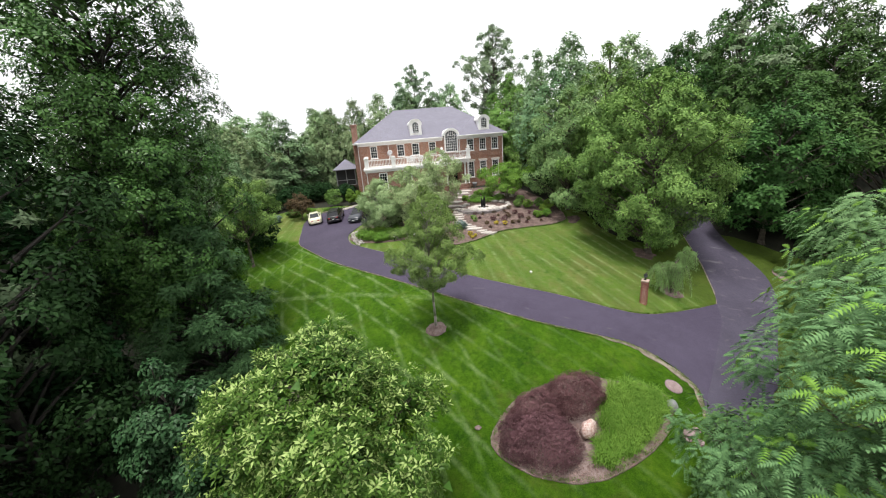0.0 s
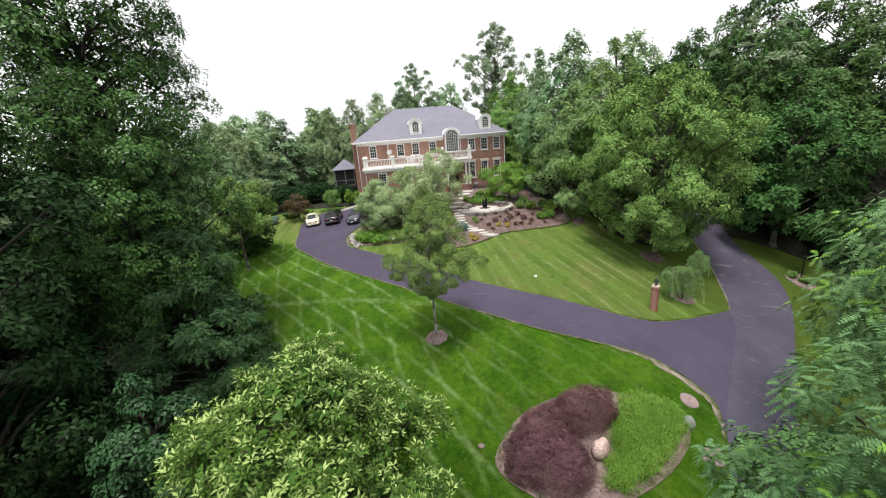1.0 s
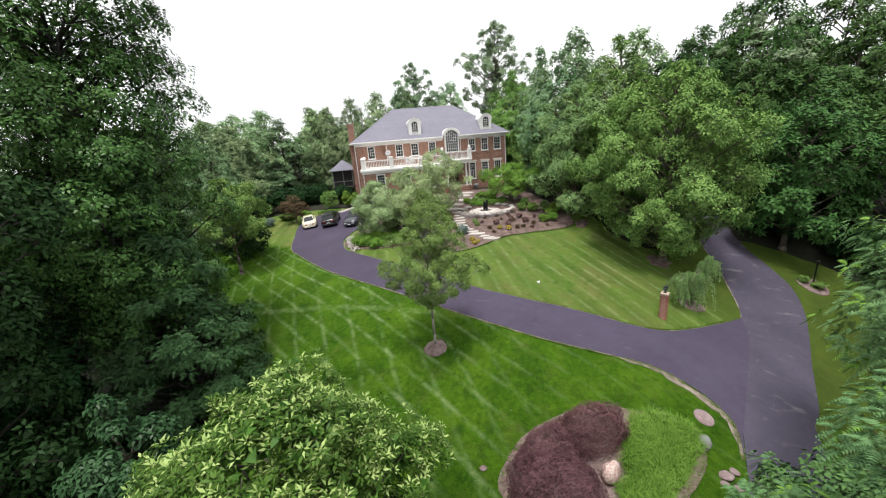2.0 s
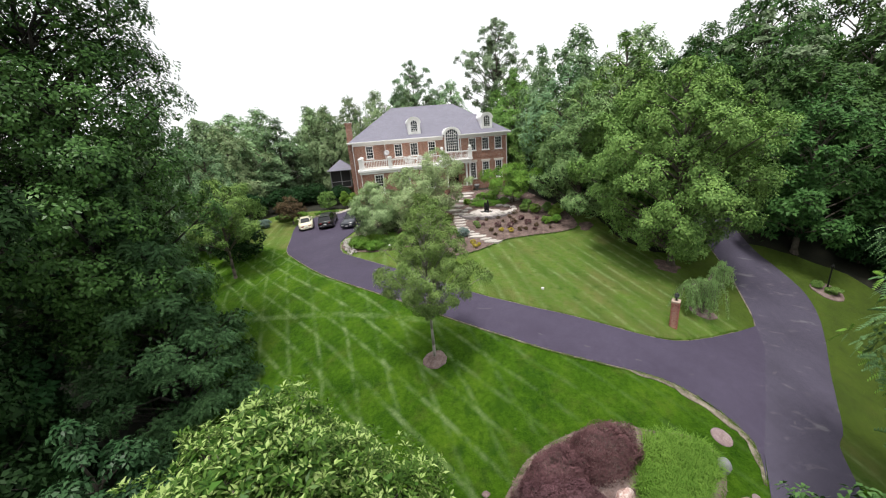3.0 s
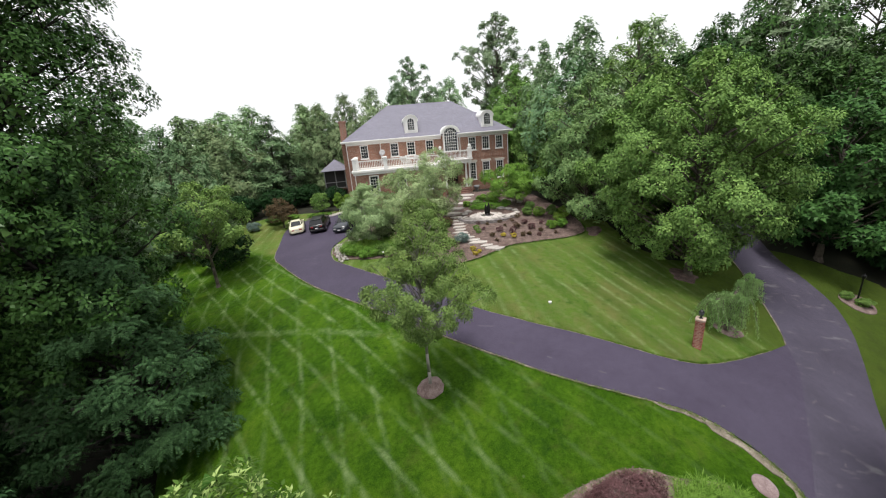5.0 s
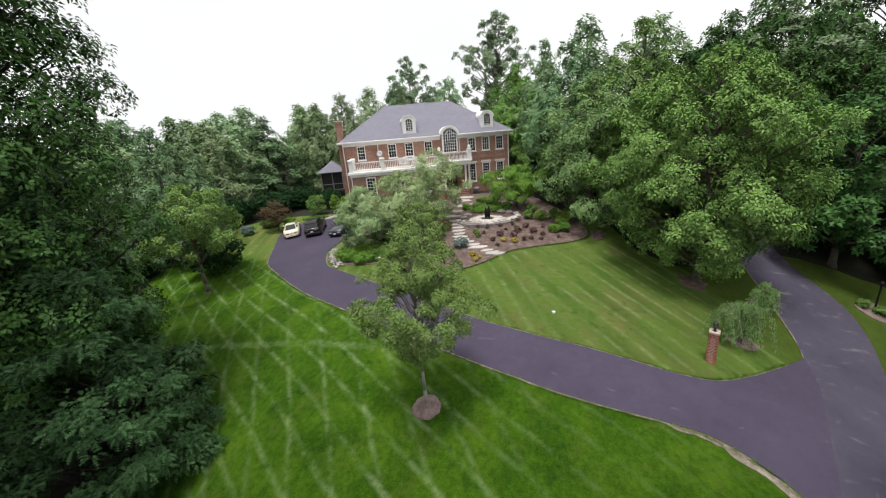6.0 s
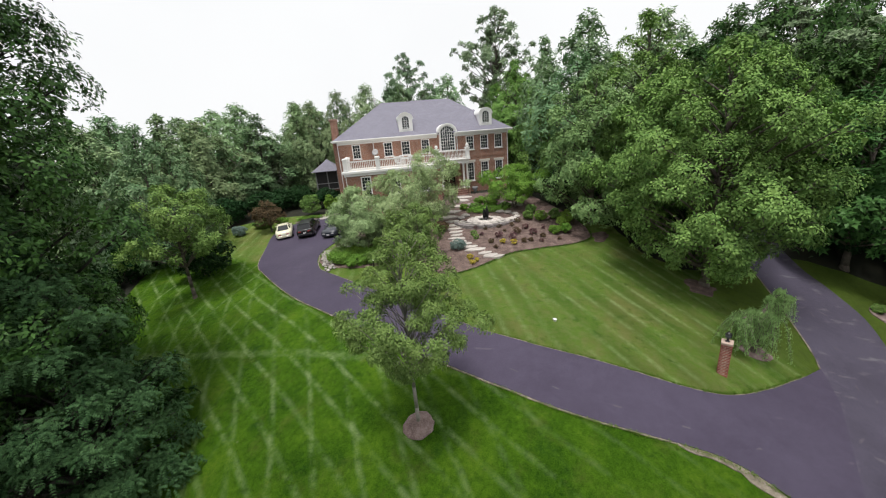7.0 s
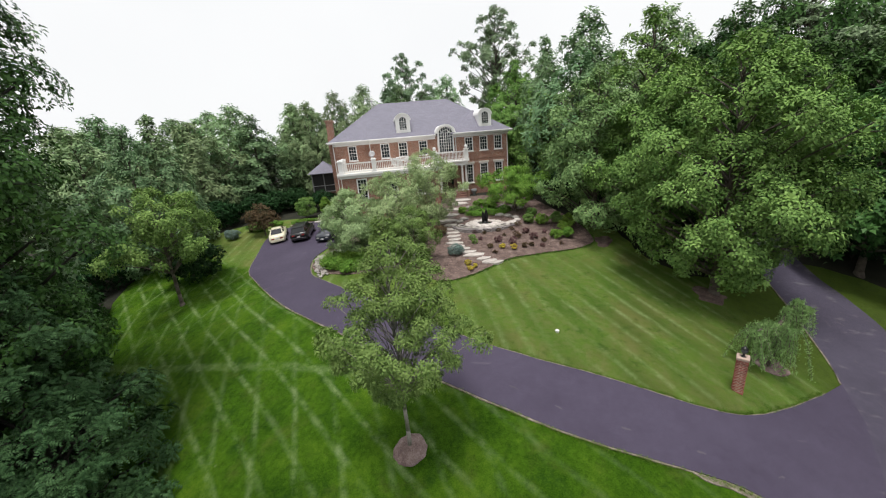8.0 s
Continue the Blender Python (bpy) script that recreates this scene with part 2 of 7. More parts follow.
def asphalt_material(name, dark, light, streak=0.0):
    m, n, l, p = node_material(name)
    tc = n.new("ShaderNodeTexCoord")
    co = tc.outputs["Object"]
    big, mid, grit = noise_of(n, l, 0.35, 4, 0.6, co), noise_of(n, l, 3.0, 5, 0.65, co), noise_of(n, l, 220, 2, 0.6, co)
    r = ramp_of(n, [(0.32, dark), (0.68, light)])
    mx = n.new("ShaderNodeMath")
    mx.operation = "MULTIPLY_ADD"
    mx.inputs[1].default_value = 0.35
    l.new(mid.outputs["Fac"], mx.inputs[0])
    h = n.new("ShaderNodeMath")
    h.operation = "MULTIPLY"
    h.inputs[1].default_value = 0.65
    l.new(big.outputs["Fac"], h.inputs[0])
    l.new(h.outputs[0], mx.inputs[2])
    l.new(mx.outputs[0], r.inputs["Fac"])
    gr = ramp_of(n, [(0.4, (0.75, 0.75, 0.75)), (0.7, (1.35, 1.33, 1.3))])
    l.new(grit.outputs["Fac"], gr.inputs["Fac"])
    colour = mixed(n, l, "MULTIPLY", 1.0, r.outputs["Color"], gr.outputs["Color"])
    # pale scuffs, stretched along the way the cars go
    mp = n.new("ShaderNodeMapping")
    mp.inputs["Rotation"].default_value = (0, 0, radians(25))
    mp.inputs["Scale"].default_value = (0.5, 1.6, 1)
    l.new(co, mp.inputs["Vector"])
    sc = noise_of(n, l, 1.3, 3, 0.5, mp.outputs["Vector"])
    mr = n.new("ShaderNodeMapRange")
    mr.inputs["From Min"].default_value, mr.inputs["From Max"].default_value = 0.68 - streak, 0.8 - streak
    mr.inputs["To Max"].default_value = 0.5
    l.new(sc.outputs["Fac"], mr.inputs["Value"])
    l.new(mixed(n, l, "MIX", mr.outputs["Result"], colour, (0.2, 0.19, 0.2)), p.inputs["Base Color"])
    p.inputs["Roughness"].default_value = 0.75
    p.inputs["Specular IOR Level"].default_value = 0.25
    bumped(n, l, p, grit.outputs["Fac"], 0.35, 0.006)
    return m


def shingle_material():
    m, n, l, p = node_material("roof_shingles")
    tc = n.new("ShaderNodeTexCoord")
    co = tc.outputs["Object"]
    sep = n.new("ShaderNodeSeparateXYZ")
    l.new(co, sep.inputs[0])
    ad = n.new("ShaderNodeMath")
    l.new(sep.outputs[0], ad.inputs[0])
    l.new(sep.outputs[1], ad.inputs[1])
    cb = n.new("ShaderNodeCombineXYZ")
    l.new(ad.outputs[0], cb.inputs[0])
    l.new(sep.outputs[2], cb.inputs[1])
    br = n.new("ShaderNodeTexBrick")
    br.inputs["Scale"].default_value, br.inputs["Brick Width"].default_value, br.inputs["Row Height"].default_value = 1.0, 0.3, 0.1
    br.inputs["Mortar Size"].default_value = 0.006
    br.inputs["Color1"].default_value, br.inputs["Color2"].default_value = (0.175, 0.168, 0.215, 1), (0.2, 0.194, 0.242, 1)
    br.inputs["Mortar"].default_value = (0.14, 0.136, 0.16, 1)
    l.new(cb.outputs[0], br.inputs["Vector"])
    big = noise_of(n, l, 0.6, 5, 0.6, co)
    st = ramp_of(n, [(0.3, (0.93, 0.93, 0.94)), (0.7, (1.06, 1.06, 1.06))])
    l.new(big.outputs["Fac"], st.inputs["Fac"])
    l.new(mixed(n, l, "MULTIPLY", 1.0, br.outputs["Color"], st.outputs["Color"]), p.inputs["Base Color"])
    p.inputs["Roughness"].default_value = 0.8
    bumped(n, l, p, br.outputs["Fac"], 0.4, 0.01)
    return m


def glass_material(name, tint, rough=0.04):
    m, n, l, p = node_material(name)
    p.inputs["Base Color"].default_value = (*tint, 1)
    p.inputs["Roughness"].default_value = rough
    p.inputs["Specular IOR Level"].default_value = 0.6
    tc = n.new("ShaderNodeTexCoord")
    wav = noise_of(n, l, 1.2, 2, 0.4, tc.outputs["Object"])
    bumped(n, l, p, wav.outputs["Fac"], 0.08, 0.02)
    return m


GRASS = lawn_material()
# Leaf litter darkened below its own tone, standing in for the canopy's shade.
FLOOR = surface("shade_darkened_floor", [(0.006, 0.009, 0.004), (0.014, 0.015, 0.007), (0.028, 0.024, 0.013)], 0.8, 14, 0.95, 0.6, dist=0.05)
DRIVE = asphalt_material("fresh_asphalt", (0.052, 0.042, 0.071), (0.074, 0.062, 0.1))
ROAD = asphalt_material("old_asphalt", (0.055, 0.048, 0.072), (0.085, 0.076, 0.112), 0.07)
MULCH = surface("bark_mulch", [(0.05, 0.03, 0.026), (0.135, 0.092, 0.08), (0.26, 0.19, 0.17)], 2.5, 22, 0.95, 0.8, dist=0.04)
PALE_MULCH = surface("pale_mulch", [(0.09, 0.058, 0.052), (0.19, 0.135, 0.125), (0.32, 0.25, 0.235)], 2.5, 24, 0.95, 0.8, dist=0.03)
SCUFF = surface("scraped_asphalt", [(0.055, 0.046, 0.065), (0.08, 0.07, 0.09), (0.13, 0.12, 0.14)], 6, 40, 0.85, 0.3)
GRAVEL = surface("edge_gravel", [(0.08, 0.075, 0.05), (0.2, 0.17, 0.13), (0.4, 0.35, 0.3)], 3.5, 30, 0.95, 0.8, dist=0.03)
BRICK = brick_material("house_brick", (0.265, 0.122, 0.085), (0.37, 0.19, 0.135), (0.44, 0.37, 0.32))
SHINGLE = shingle_material()
WHITE = surface("white_paint", [(0.74, 0.73, 0.73), (0.82, 0.81, 0.8)], 2.0, 25, 0.5, 0.08)
CREAM = surface("cream_stone", [(0.6, 0.55, 0.5), (0.72, 0.68, 0.62)], 3.0, 40, 0.7, 0.15)
PANE = glass_material("window_glass", (0.012, 0.018, 0.022))
DARK = surface("dark_interior", [(0.012, 0.012, 0.013), (0.02, 0.02, 0.02)], 2, 20, 0.8, 0.0)
DOORWOOD = surface("door_wood", [(0.05, 0.022, 0.014), (0.1, 0.045, 0.03)], 3, 40, 0.4, 0.15)
STONE = surface("flagstone", [(0.3, 0.27, 0.25), (0.45, 0.41, 0.38), (0.56, 0.52, 0.49)], 2.5, 30, 0.85, 0.4, random_by="object", spread=0.12)
ROCK = surface("border_rock", [(0.2, 0.18, 0.17), (0.36, 0.33, 0.31), (0.5, 0.47, 0.44)], 5, 30, 0.85, 0.5, random_by="object", spread=0.2)
PALE_ROCK = surface("pale_rubble", [(0.36, 0.31, 0.29), (0.54, 0.49, 0.46), (0.68, 0.64, 0.61)], 5, 30, 0.85, 0.5, random_by="object", spread=0.15)
BOULDER = surface("pink_boulder", [(0.22, 0.09, 0.075), (0.52, 0.36, 0.32), (0.76, 0.71, 0.68)], 3.6, 14, 0.85, 0.8, dist=0.05)
GREYROCK = surface("grey_rock", [(0.16, 0.16, 0.17), (0.3, 0.3, 0.31)], 4, 25, 0.85, 0.5, dist=0.02)
BARK = surface("bark", [(0.05, 0.04, 0.032), (0.11, 0.09, 0.075), (0.17, 0.145, 0.12)], 4, 28, 0.9, 0.8, dist=0.02)
DARK_BARK = surface("dark_bark", [(0.014, 0.012, 0.01), (0.035, 0.03, 0.026), (0.06, 0.052, 0.045)], 4, 28, 0.9, 0.8, dist=0.02)
PALE_BARK = surface("pale_bark", [(0.2, 0.18, 0.16), (0.34, 0.32, 0.29)], 4, 28, 0.85, 0.6, dist=0.02)
BLACK_METAL = surface("black_metal", [(0.015, 0.015, 0.016), (0.03, 0.03, 0.03)], 5, 60, 0.4, 0.1, metal=0.6)
CHROME = surface("chrome", [(0.6, 0.6, 0.62), (0.75, 0.75, 0.76)], 5, 60, 0.15, 0.0, metal=1.0)
RUBBER = surface("rubber", [(0.012, 0.012, 0.012), (0.025, 0.025, 0.025)], 8, 80, 0.85, 0.2)
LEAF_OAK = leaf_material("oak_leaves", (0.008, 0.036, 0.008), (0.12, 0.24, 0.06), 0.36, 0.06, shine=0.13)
# Near-black green: the woodland's deep shade is put into the leaf colour.
LEAF_SHADED = leaf_material("shade_darkened_leaves", (0.004, 0.018, 0.005), (0.03, 0.08, 0.026), 0.42, 0.04)
LEAF_FRONT = leaf_material("young_leaves", (0.01, 0.045, 0.006), (0.095, 0.2, 0.035), 0.4, 0.1, shine=0.1)
LEAF_FINE = leaf_material("feathery_leaves", (0.03, 0.085, 0.03), (0.21, 0.35, 0.145), 0.45, 0.12)
LEAF_MAPLE = leaf_material("maple_leaves", (0.03, 0.095, 0.02), (0.28, 0.44, 0.12), 0.45, 0.07, 0.008)
LEAF_PALE = leaf_material("pale_maple_leaves", (0.06, 0.14, 0.04), (0.36, 0.49, 0.2), 0.45, 0.1)
LEAF_SILVER = leaf_material("grey_green_leaves", (0.15, 0.24, 0.085), (0.52, 0.63, 0.34), 0.45, 0.24)
LEAF_YOUNG = leaf_material("shade_tree_leaves", (0.05, 0.125, 0.028), (0.25, 0.39, 0.12), 0.45, 0.2)
LEAF_LIME = leaf_material("lime_leaves", (0.065, 0.18, 0.022), (0.28, 0.47, 0.09), 0.45, 0.2)
# Lightened, low-contrast greens: these two carry the distant woods' haze in their colour.
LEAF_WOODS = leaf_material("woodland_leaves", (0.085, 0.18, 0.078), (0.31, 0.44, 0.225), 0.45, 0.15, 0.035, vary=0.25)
LEAF_HAZED = leaf_material("hazed_canopy_leaves", (0.1, 0.18, 0.09), (0.28, 0.38, 0.22), 0.45, 0.15, 0.02)
LEAF_WEEP = leaf_material("weeping_leaves", (0.14, 0.27, 0.08), (0.42, 0.58, 0.24), 0.45, 0.3)
LEAF_LIMEWOOD = leaf_material("bright_woodland_leaves", (0.07, 0.17, 0.03), (0.28, 0.45, 0.12), 0.45, 0.15)
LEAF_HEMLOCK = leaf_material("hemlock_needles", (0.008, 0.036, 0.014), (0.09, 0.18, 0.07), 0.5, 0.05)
LEAF_DOGWOOD = leaf_material("dogwood_leaves", (0.025, 0.08, 0.022), (0.13, 0.25, 0.08), 0.4, 0.08)
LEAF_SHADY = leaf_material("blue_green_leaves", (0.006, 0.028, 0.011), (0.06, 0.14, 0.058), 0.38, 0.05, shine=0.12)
# Darkened woodland green; shade over the right-hand woods is part of this colour.
LEAF_SHADED_WOOD = leaf_material("shade_darkened_woodland_leaves", (0.009, 0.036, 0.008), (0.088, 0.178, 0.048), 0.42, 0.05, 0.02, vary=0.2)
LEAF_TIPS = leaf_material("new_leaf_tips", (0.2, 0.32, 0.07), (0.5, 0.62, 0.24), 0.45, 0.25)
LEAF_RED = leaf_material("barberry_leaves", (0.024, 0.01, 0.01), (0.25, 0.13, 0.135), 0.5, 0.1)
LEAF_BRONZE = leaf_material("bronze_leaves", (0.07, 0.05, 0.028), (0.19, 0.14, 0.08), 0.5, 0.2)
LEAF_BLUE = leaf_material("blue_needles", (0.1, 0.16, 0.14), (0.28, 0.37, 0.34), 0.55, 0.12)
LEAF_YELLOW = leaf_material("yellow_leaves", (0.4, 0.3, 0.03), (0.65, 0.55, 0.12), 0.5, 0.25)
BLADES = leaf_material("grass_blades", (0.05, 0.17, 0.016), (0.23, 0.42, 0.08), 0.5, 0.25)

# ---- helpers of this scene ----
LAND = (1.68, 0.035, 1.115, -0.683, 0.034, -0.488, 0.291, 0.455, 0.59, 0.022)


def soft_clamp(v, lo, hi, k):
    v = lo + k * np.logaddexp(0, (v - lo) / k)
    return hi - k * np.logaddexp(0, (hi - v) / k)


def land(x, y):
    """Height of the ground: a slope that rises to the house and falls off to both sides."""
    x, y = soft_clamp(np.asarray(x, float), -26, 27, 3.0), soft_clamp(np.asarray(y, float), 4, 50, 3.0)
    u, v = x / 10, (y - 25) / 10
    c = LAND
    z = c[0] + c[1] * u + c[2] * v + c[3] * u * u + c[4] * u * v + c[5] * v * v + c[6] * v**3 + c[7] * u * v * v + c[8] * u * u * v + c[9] * u**3
    return soft_clamp(z, -6, 3.75, 0.3)


def gz(x, y):
    return float(land(x, y))


def mesh_of(name, verts, faces, material, smooth=False):
    me = bpy.data.meshes.new(name)
    me.from_pydata(verts, [], faces)
    me.materials.append(material)
    if smooth:
        me.polygons.foreach_set("use_smooth", [True] * len(me.polygons))
    me.update()
    return me


def quads(name, verts, material, per=4):
    """A mesh of loose polygons with the same number of corners, quickly."""
    me = bpy.data.meshes.new(name)
    count = len(verts) // per
    me.vertices.add(len(verts))
    me.vertices.foreach_set("co", np.ascontiguousarray(verts, dtype=np.float32).ravel())
    me.loops.add(len(verts))
    me.loops.foreach_set("vertex_index", np.arange(len(verts), dtype=np.int32))
    me.polygons.add(count)
    me.polygons.foreach_set("loop_start", np.arange(0, len(verts), per, dtype=np.int32))
    me.update(calc_edges=True)
    me.materials.append(material)
    return me


def attach(name, me, parent, label=""):
    ob = new(name, me)
    ob.parent = parent
    if label:
        ob["label"] = label
    return ob


def part(name, bm, material, parent, label="", smooth=False):
    me = bpy.data.meshes.new(name)
    bm.normal_update()
    bm.to_mesh(me)
    bm.free()
    me.materials.append(material)
    if smooth:
        me.polygons.foreach_set("use_smooth", [True] * len(me.polygons))
    return attach(name, me, parent, label)


def box(bm, x0, x1, y0, y1, z0, z1, bevel=0.0):
    m = Matrix.Translation(((x0 + x1) / 2, (y0 + y1) / 2, (z0 + z1) / 2)) @ Matrix.Diagonal((abs(x1 - x0), abs(y1 - y0), abs(z1 - z0), 1))
    made = bmesh.ops.create_cube(bm, size=1.0, matrix=m)["verts"]
    if bevel:
        edges = list({e for v in made for e in v.link_edges})
        bmesh.ops.bevel(bm, geom=edges, offset=bevel, segments=1, affect="EDGES")
    return bm


def boxed(*args, **kw):
    return box(bmesh.new(), *args, **kw)


def rod(bm, a, b, ra, rb=None, sides=8):
    """A tapered round bar from a to b."""
    a, b = Vector(a), Vector(b)
    turn = (b - a).to_track_quat("Z", "Y").to_matrix().to_4x4()
    bmesh.ops.create_cone(bm, cap_ends=True, segments=sides, radius1=ra, radius2=ra if rb is None else rb, depth=(b - a).length,
                          matrix=Matrix.Translation((a + b) / 2) @ turn)
    return bm


def ball(bm, centre, r, squash=1.0, seg=10):
    bmesh.ops.create_uvsphere(bm, u_segments=seg, v_segments=max(5, seg * 2 // 3), radius=r, matrix=Matrix.Translation(centre) @ Matrix.Diagonal((1, 1, squash, 1)))
    return bm


def lathe(bm, profile, centre=(0, 0, 0), sides=12):
    """A turned form: profile rows of radius and height."""
    rings = []
    for r, z in profile:
        rings.append([bm.verts.new((centre[0] + r * math.cos(2 * math.pi * k / sides), centre[1] + r * math.sin(2 * math.pi * k / sides), centre[2] + z)) for k in range(sides)])
    for low, up in zip(rings, rings[1:]):
        for k in range(sides):
            bm.faces.new((low[k], low[(k + 1) % sides], up[(k + 1) % sides], up[k]))
    bm.faces.new(rings[-1])
    bm.faces.new(rings[0][::-1])
    return bm


def base(name, x, y, z, label, category, group="", turn=0.0, kind=""):
    """The Empty at the foot of a thing."""
    ob = new(name)
    ob.empty_display_size = 0.2
    ob.matrix_world = pose(x, y, z, 0, 0, turn)
    return tagged(ob, label, category, group, kind)


def on_slope(ob, x, y, lift=0.0, turn=0.0):
    """Lay a thing on the ground with the ground's own tilt."""
    dx, dy = (gz(x + 0.5, y) - gz(x - 0.5, y)), (gz(x, y + 0.5) - gz(x, y - 0.5))
    up = Vector((-dx, -dy, 1)).normalized()
    ob.matrix_world = Matrix.Translation((x, y, gz(x, y) + lift)) @ up.to_track_quat("Z", "Y").to_matrix().to_4x4() @ Matrix.Rotation(radians(turn), 4, "Z")
    return ob


def flowing(points, steps=5, closed=True):
    """A smooth line through the points."""
    p = [Vector(q).to_2d() for q in points]
    n, out = len(p), []
    for i in range(n if closed else n - 1):
        a, b, c, d = (p[(i + k) % n] if closed else p[min(max(i + k, 0), n - 1)] for k in (-1, 0, 1, 2))
        for s in range(steps):
            t = s / steps
            out.append(0.5 * (2 * b + (c - a) * t + (2 * a - 5 * b + 4 * c - d) * t * t + (3 * b - a - 3 * c + d) * t**3))
    if not closed:
        out.append(p[-1])
    return out


def inside(x, y, ring):
    hit = False
    for (ax, ay), (bx, by) in zip(ring, ring[1:] + ring[:1]):
        if (ay > y) != (by > y) and x < (bx - ax) * (y - ay) / (by - ay) + ax:
            hit = not hit
    return hit


def sheet(name, outline, material, lift, grid=0.7, wobble=0.0, rim=0.08, label="", category="", kind="structure", dome=0.0):
    """A piece of ground cover: the outline laid on the land, with a turned-down rim."""
    ring = [Vector(q).to_2d() for q in outline]
    if wobble:
        ring = [q + Vector((noise.noise((q.x * 1.7, q.y * 1.7, 3.1)), noise.noise((q.x * 1.7, q.y * 1.7, 8.4)))) * wobble for q in ring]
    flat = [tuple(q) for q in ring]
    n = len(flat)
    xs, ys = [q[0] for q in flat], [q[1] for q in flat]
    pts = list(ring)
    gx = np.arange(min(xs) + grid / 2, max(xs), grid)
    gy = np.arange(min(ys) + grid / 2, max(ys), grid)
    for i, x in enumerate(gx):
        for y in gy + (grid / 2 if i % 2 else 0):
            if inside(x, y, flat):
                pts.append(Vector((x, y)))
    v, _, f, *_ = delaunay_2d_cdt(pts, [(i, (i + 1) % n) for i in range(n)], [], 1, 1e-4)
    height = land([q.x for q in v], [q.y for q in v]) + lift
    verts = [(q.x, q.y, h) for q, h in zip(v, height)]
    faces = [tuple(t) for t in f]
    edges = {}
    for t in faces:
        for a, b in zip(t, t[1:] + t[:1]):
            edges[(a, b)] = True
    for a, b in list(edges):
        if (b, a) not in edges:
            k = len(verts)
            verts += [(verts[a][0], verts[a][1], verts[a][2] - rim), (verts[b][0], verts[b][1], verts[b][2] - rim)]
            faces.append((b, a, k, k + 1))
    me = mesh_of(name, verts, faces, material)
    return tagged(new(name, me), label, category, "", kind)


# ---- plants ----
def unit(a):
    return a / np.maximum(np.linalg.norm(a, axis=-1, keepdims=True), 1e-6)


def leaves_from(rng, at, normal, size, ratio=0.55, fold=0.12, droop=0.35):
    """Four-cornered, slightly folded leaves at the given places."""
    n = len(at)
    rand = unit(rng.normal(size=(n, 3)))
    along = rand - normal * (rand * normal).sum(1, keepdims=True)
    along = unit(unit(along) + np.array([0, 0, -droop]))
    normal = unit(normal - along * (normal * along).sum(1, keepdims=True))
    side = np.cross(normal, along)
    L = (size * rng.uniform(0.7, 1.3, n))[:, None]
    W = L * ratio
    v = np.stack([at - along * L / 2, at + side * W / 2 + normal * L * fold - along * L * 0.05, at + along * L / 2, at - side * W / 2 + normal * L * fold - along * L * 0.05], 1)
    return v.reshape(-1, 3)


def slivers_from(rng, at, normal, size, ratio=0.62):
    """Three-cornered leaves, for trees that stand far off."""
    n = len(at)
    rand = unit(rng.normal(size=(n, 3)))
    along = unit(unit(rand - normal * (rand * normal).sum(1, keepdims=True)) + np.array([0, 0, -0.3]))
    side = unit(np.cross(normal, along))
    L = (size * rng.uniform(0.7, 1.3, n))[:, None]
    return np.stack([at + side * L * ratio / 2 - along * L * 0.35, at + along * L * 0.75, at - side * L * ratio / 2 - along * L * 0.35], 1).reshape(-1, 3)


def puffs(rng, count, radii, inner=0.3, lump=0.25, flat_bottom=0.0):
    """Places and sizes of the clumps that make up a crown (round its middle)."""
    k = np.arange(count) + 0.5
    phi, z = k * 2.39996 + rng.uniform(0, 6), 1 - 2 * k / count
    d = np.stack([np.sqrt(1 - z * z) * np.cos(phi), np.sqrt(1 - z * z) * np.sin(phi), z], 1)
    d = unit(d + rng.normal(size=d.shape) * 0.16)
    far = 0.80 + rng.normal(size=count) * lump * 0.5
    core = rng.random(count) < inner
    far[core] *= rng.uniform(0.3, 0.75, core.sum())
    p = d * np.clip(far, 0.15, 1.1)[:, None]
    if flat_bottom:
        p[:, 2] = np.maximum(p[:, 2], -flat_bottom)
    return p * np.array(radii)


def clump_leaves(rng, centre, puff, puff_r, each, leaf, ratio=0.55, flat=0.7, up=0.55, make=leaves_from, **kw):
    """Leaves over the upper and outer side of each clump."""
    n = len(puff)
    cnt = np.maximum((each * (puff_r / puff_r.mean()) ** 2).astype(int), 4)
    idx = np.repeat(np.arange(n), cnt)
    d = unit(rng.normal(size=(len(idx), 3)))
    out = unit(puff)[idx]
    flip = (d * out).sum(1) < -0.25
    d[flip] *= -1
    low = (d[:, 2] < -0.35) & (rng.random(len(d)) < 0.6)
    d[low, 2] *= -1
    r = puff_r[idx] * (0.45 + 0.6 * rng.random(len(idx)) ** 0.6)
    at = centre + puff[idx] + d * r[:, None] * np.array([1, 1, flat])
    normal = unit(d * 0.55 + np.array([0, 0, up]) + rng.normal(size=d.shape) * 0.42)
    if make is leaves_from:
        return leaves_from(rng, at, normal, leaf, ratio, **kw)
    return make(rng, at, normal, leaf, **kw)


def limb(bm, pts, r0, r1, sides=6):
    for i, (a, b) in enumerate(zip(pts, pts[1:])):
        n = len(pts) - 1
        rod(bm, a, b, r0 + (r1 - r0) * i / n, r0 + (r1 - r0) * (i + 1) / n, sides)


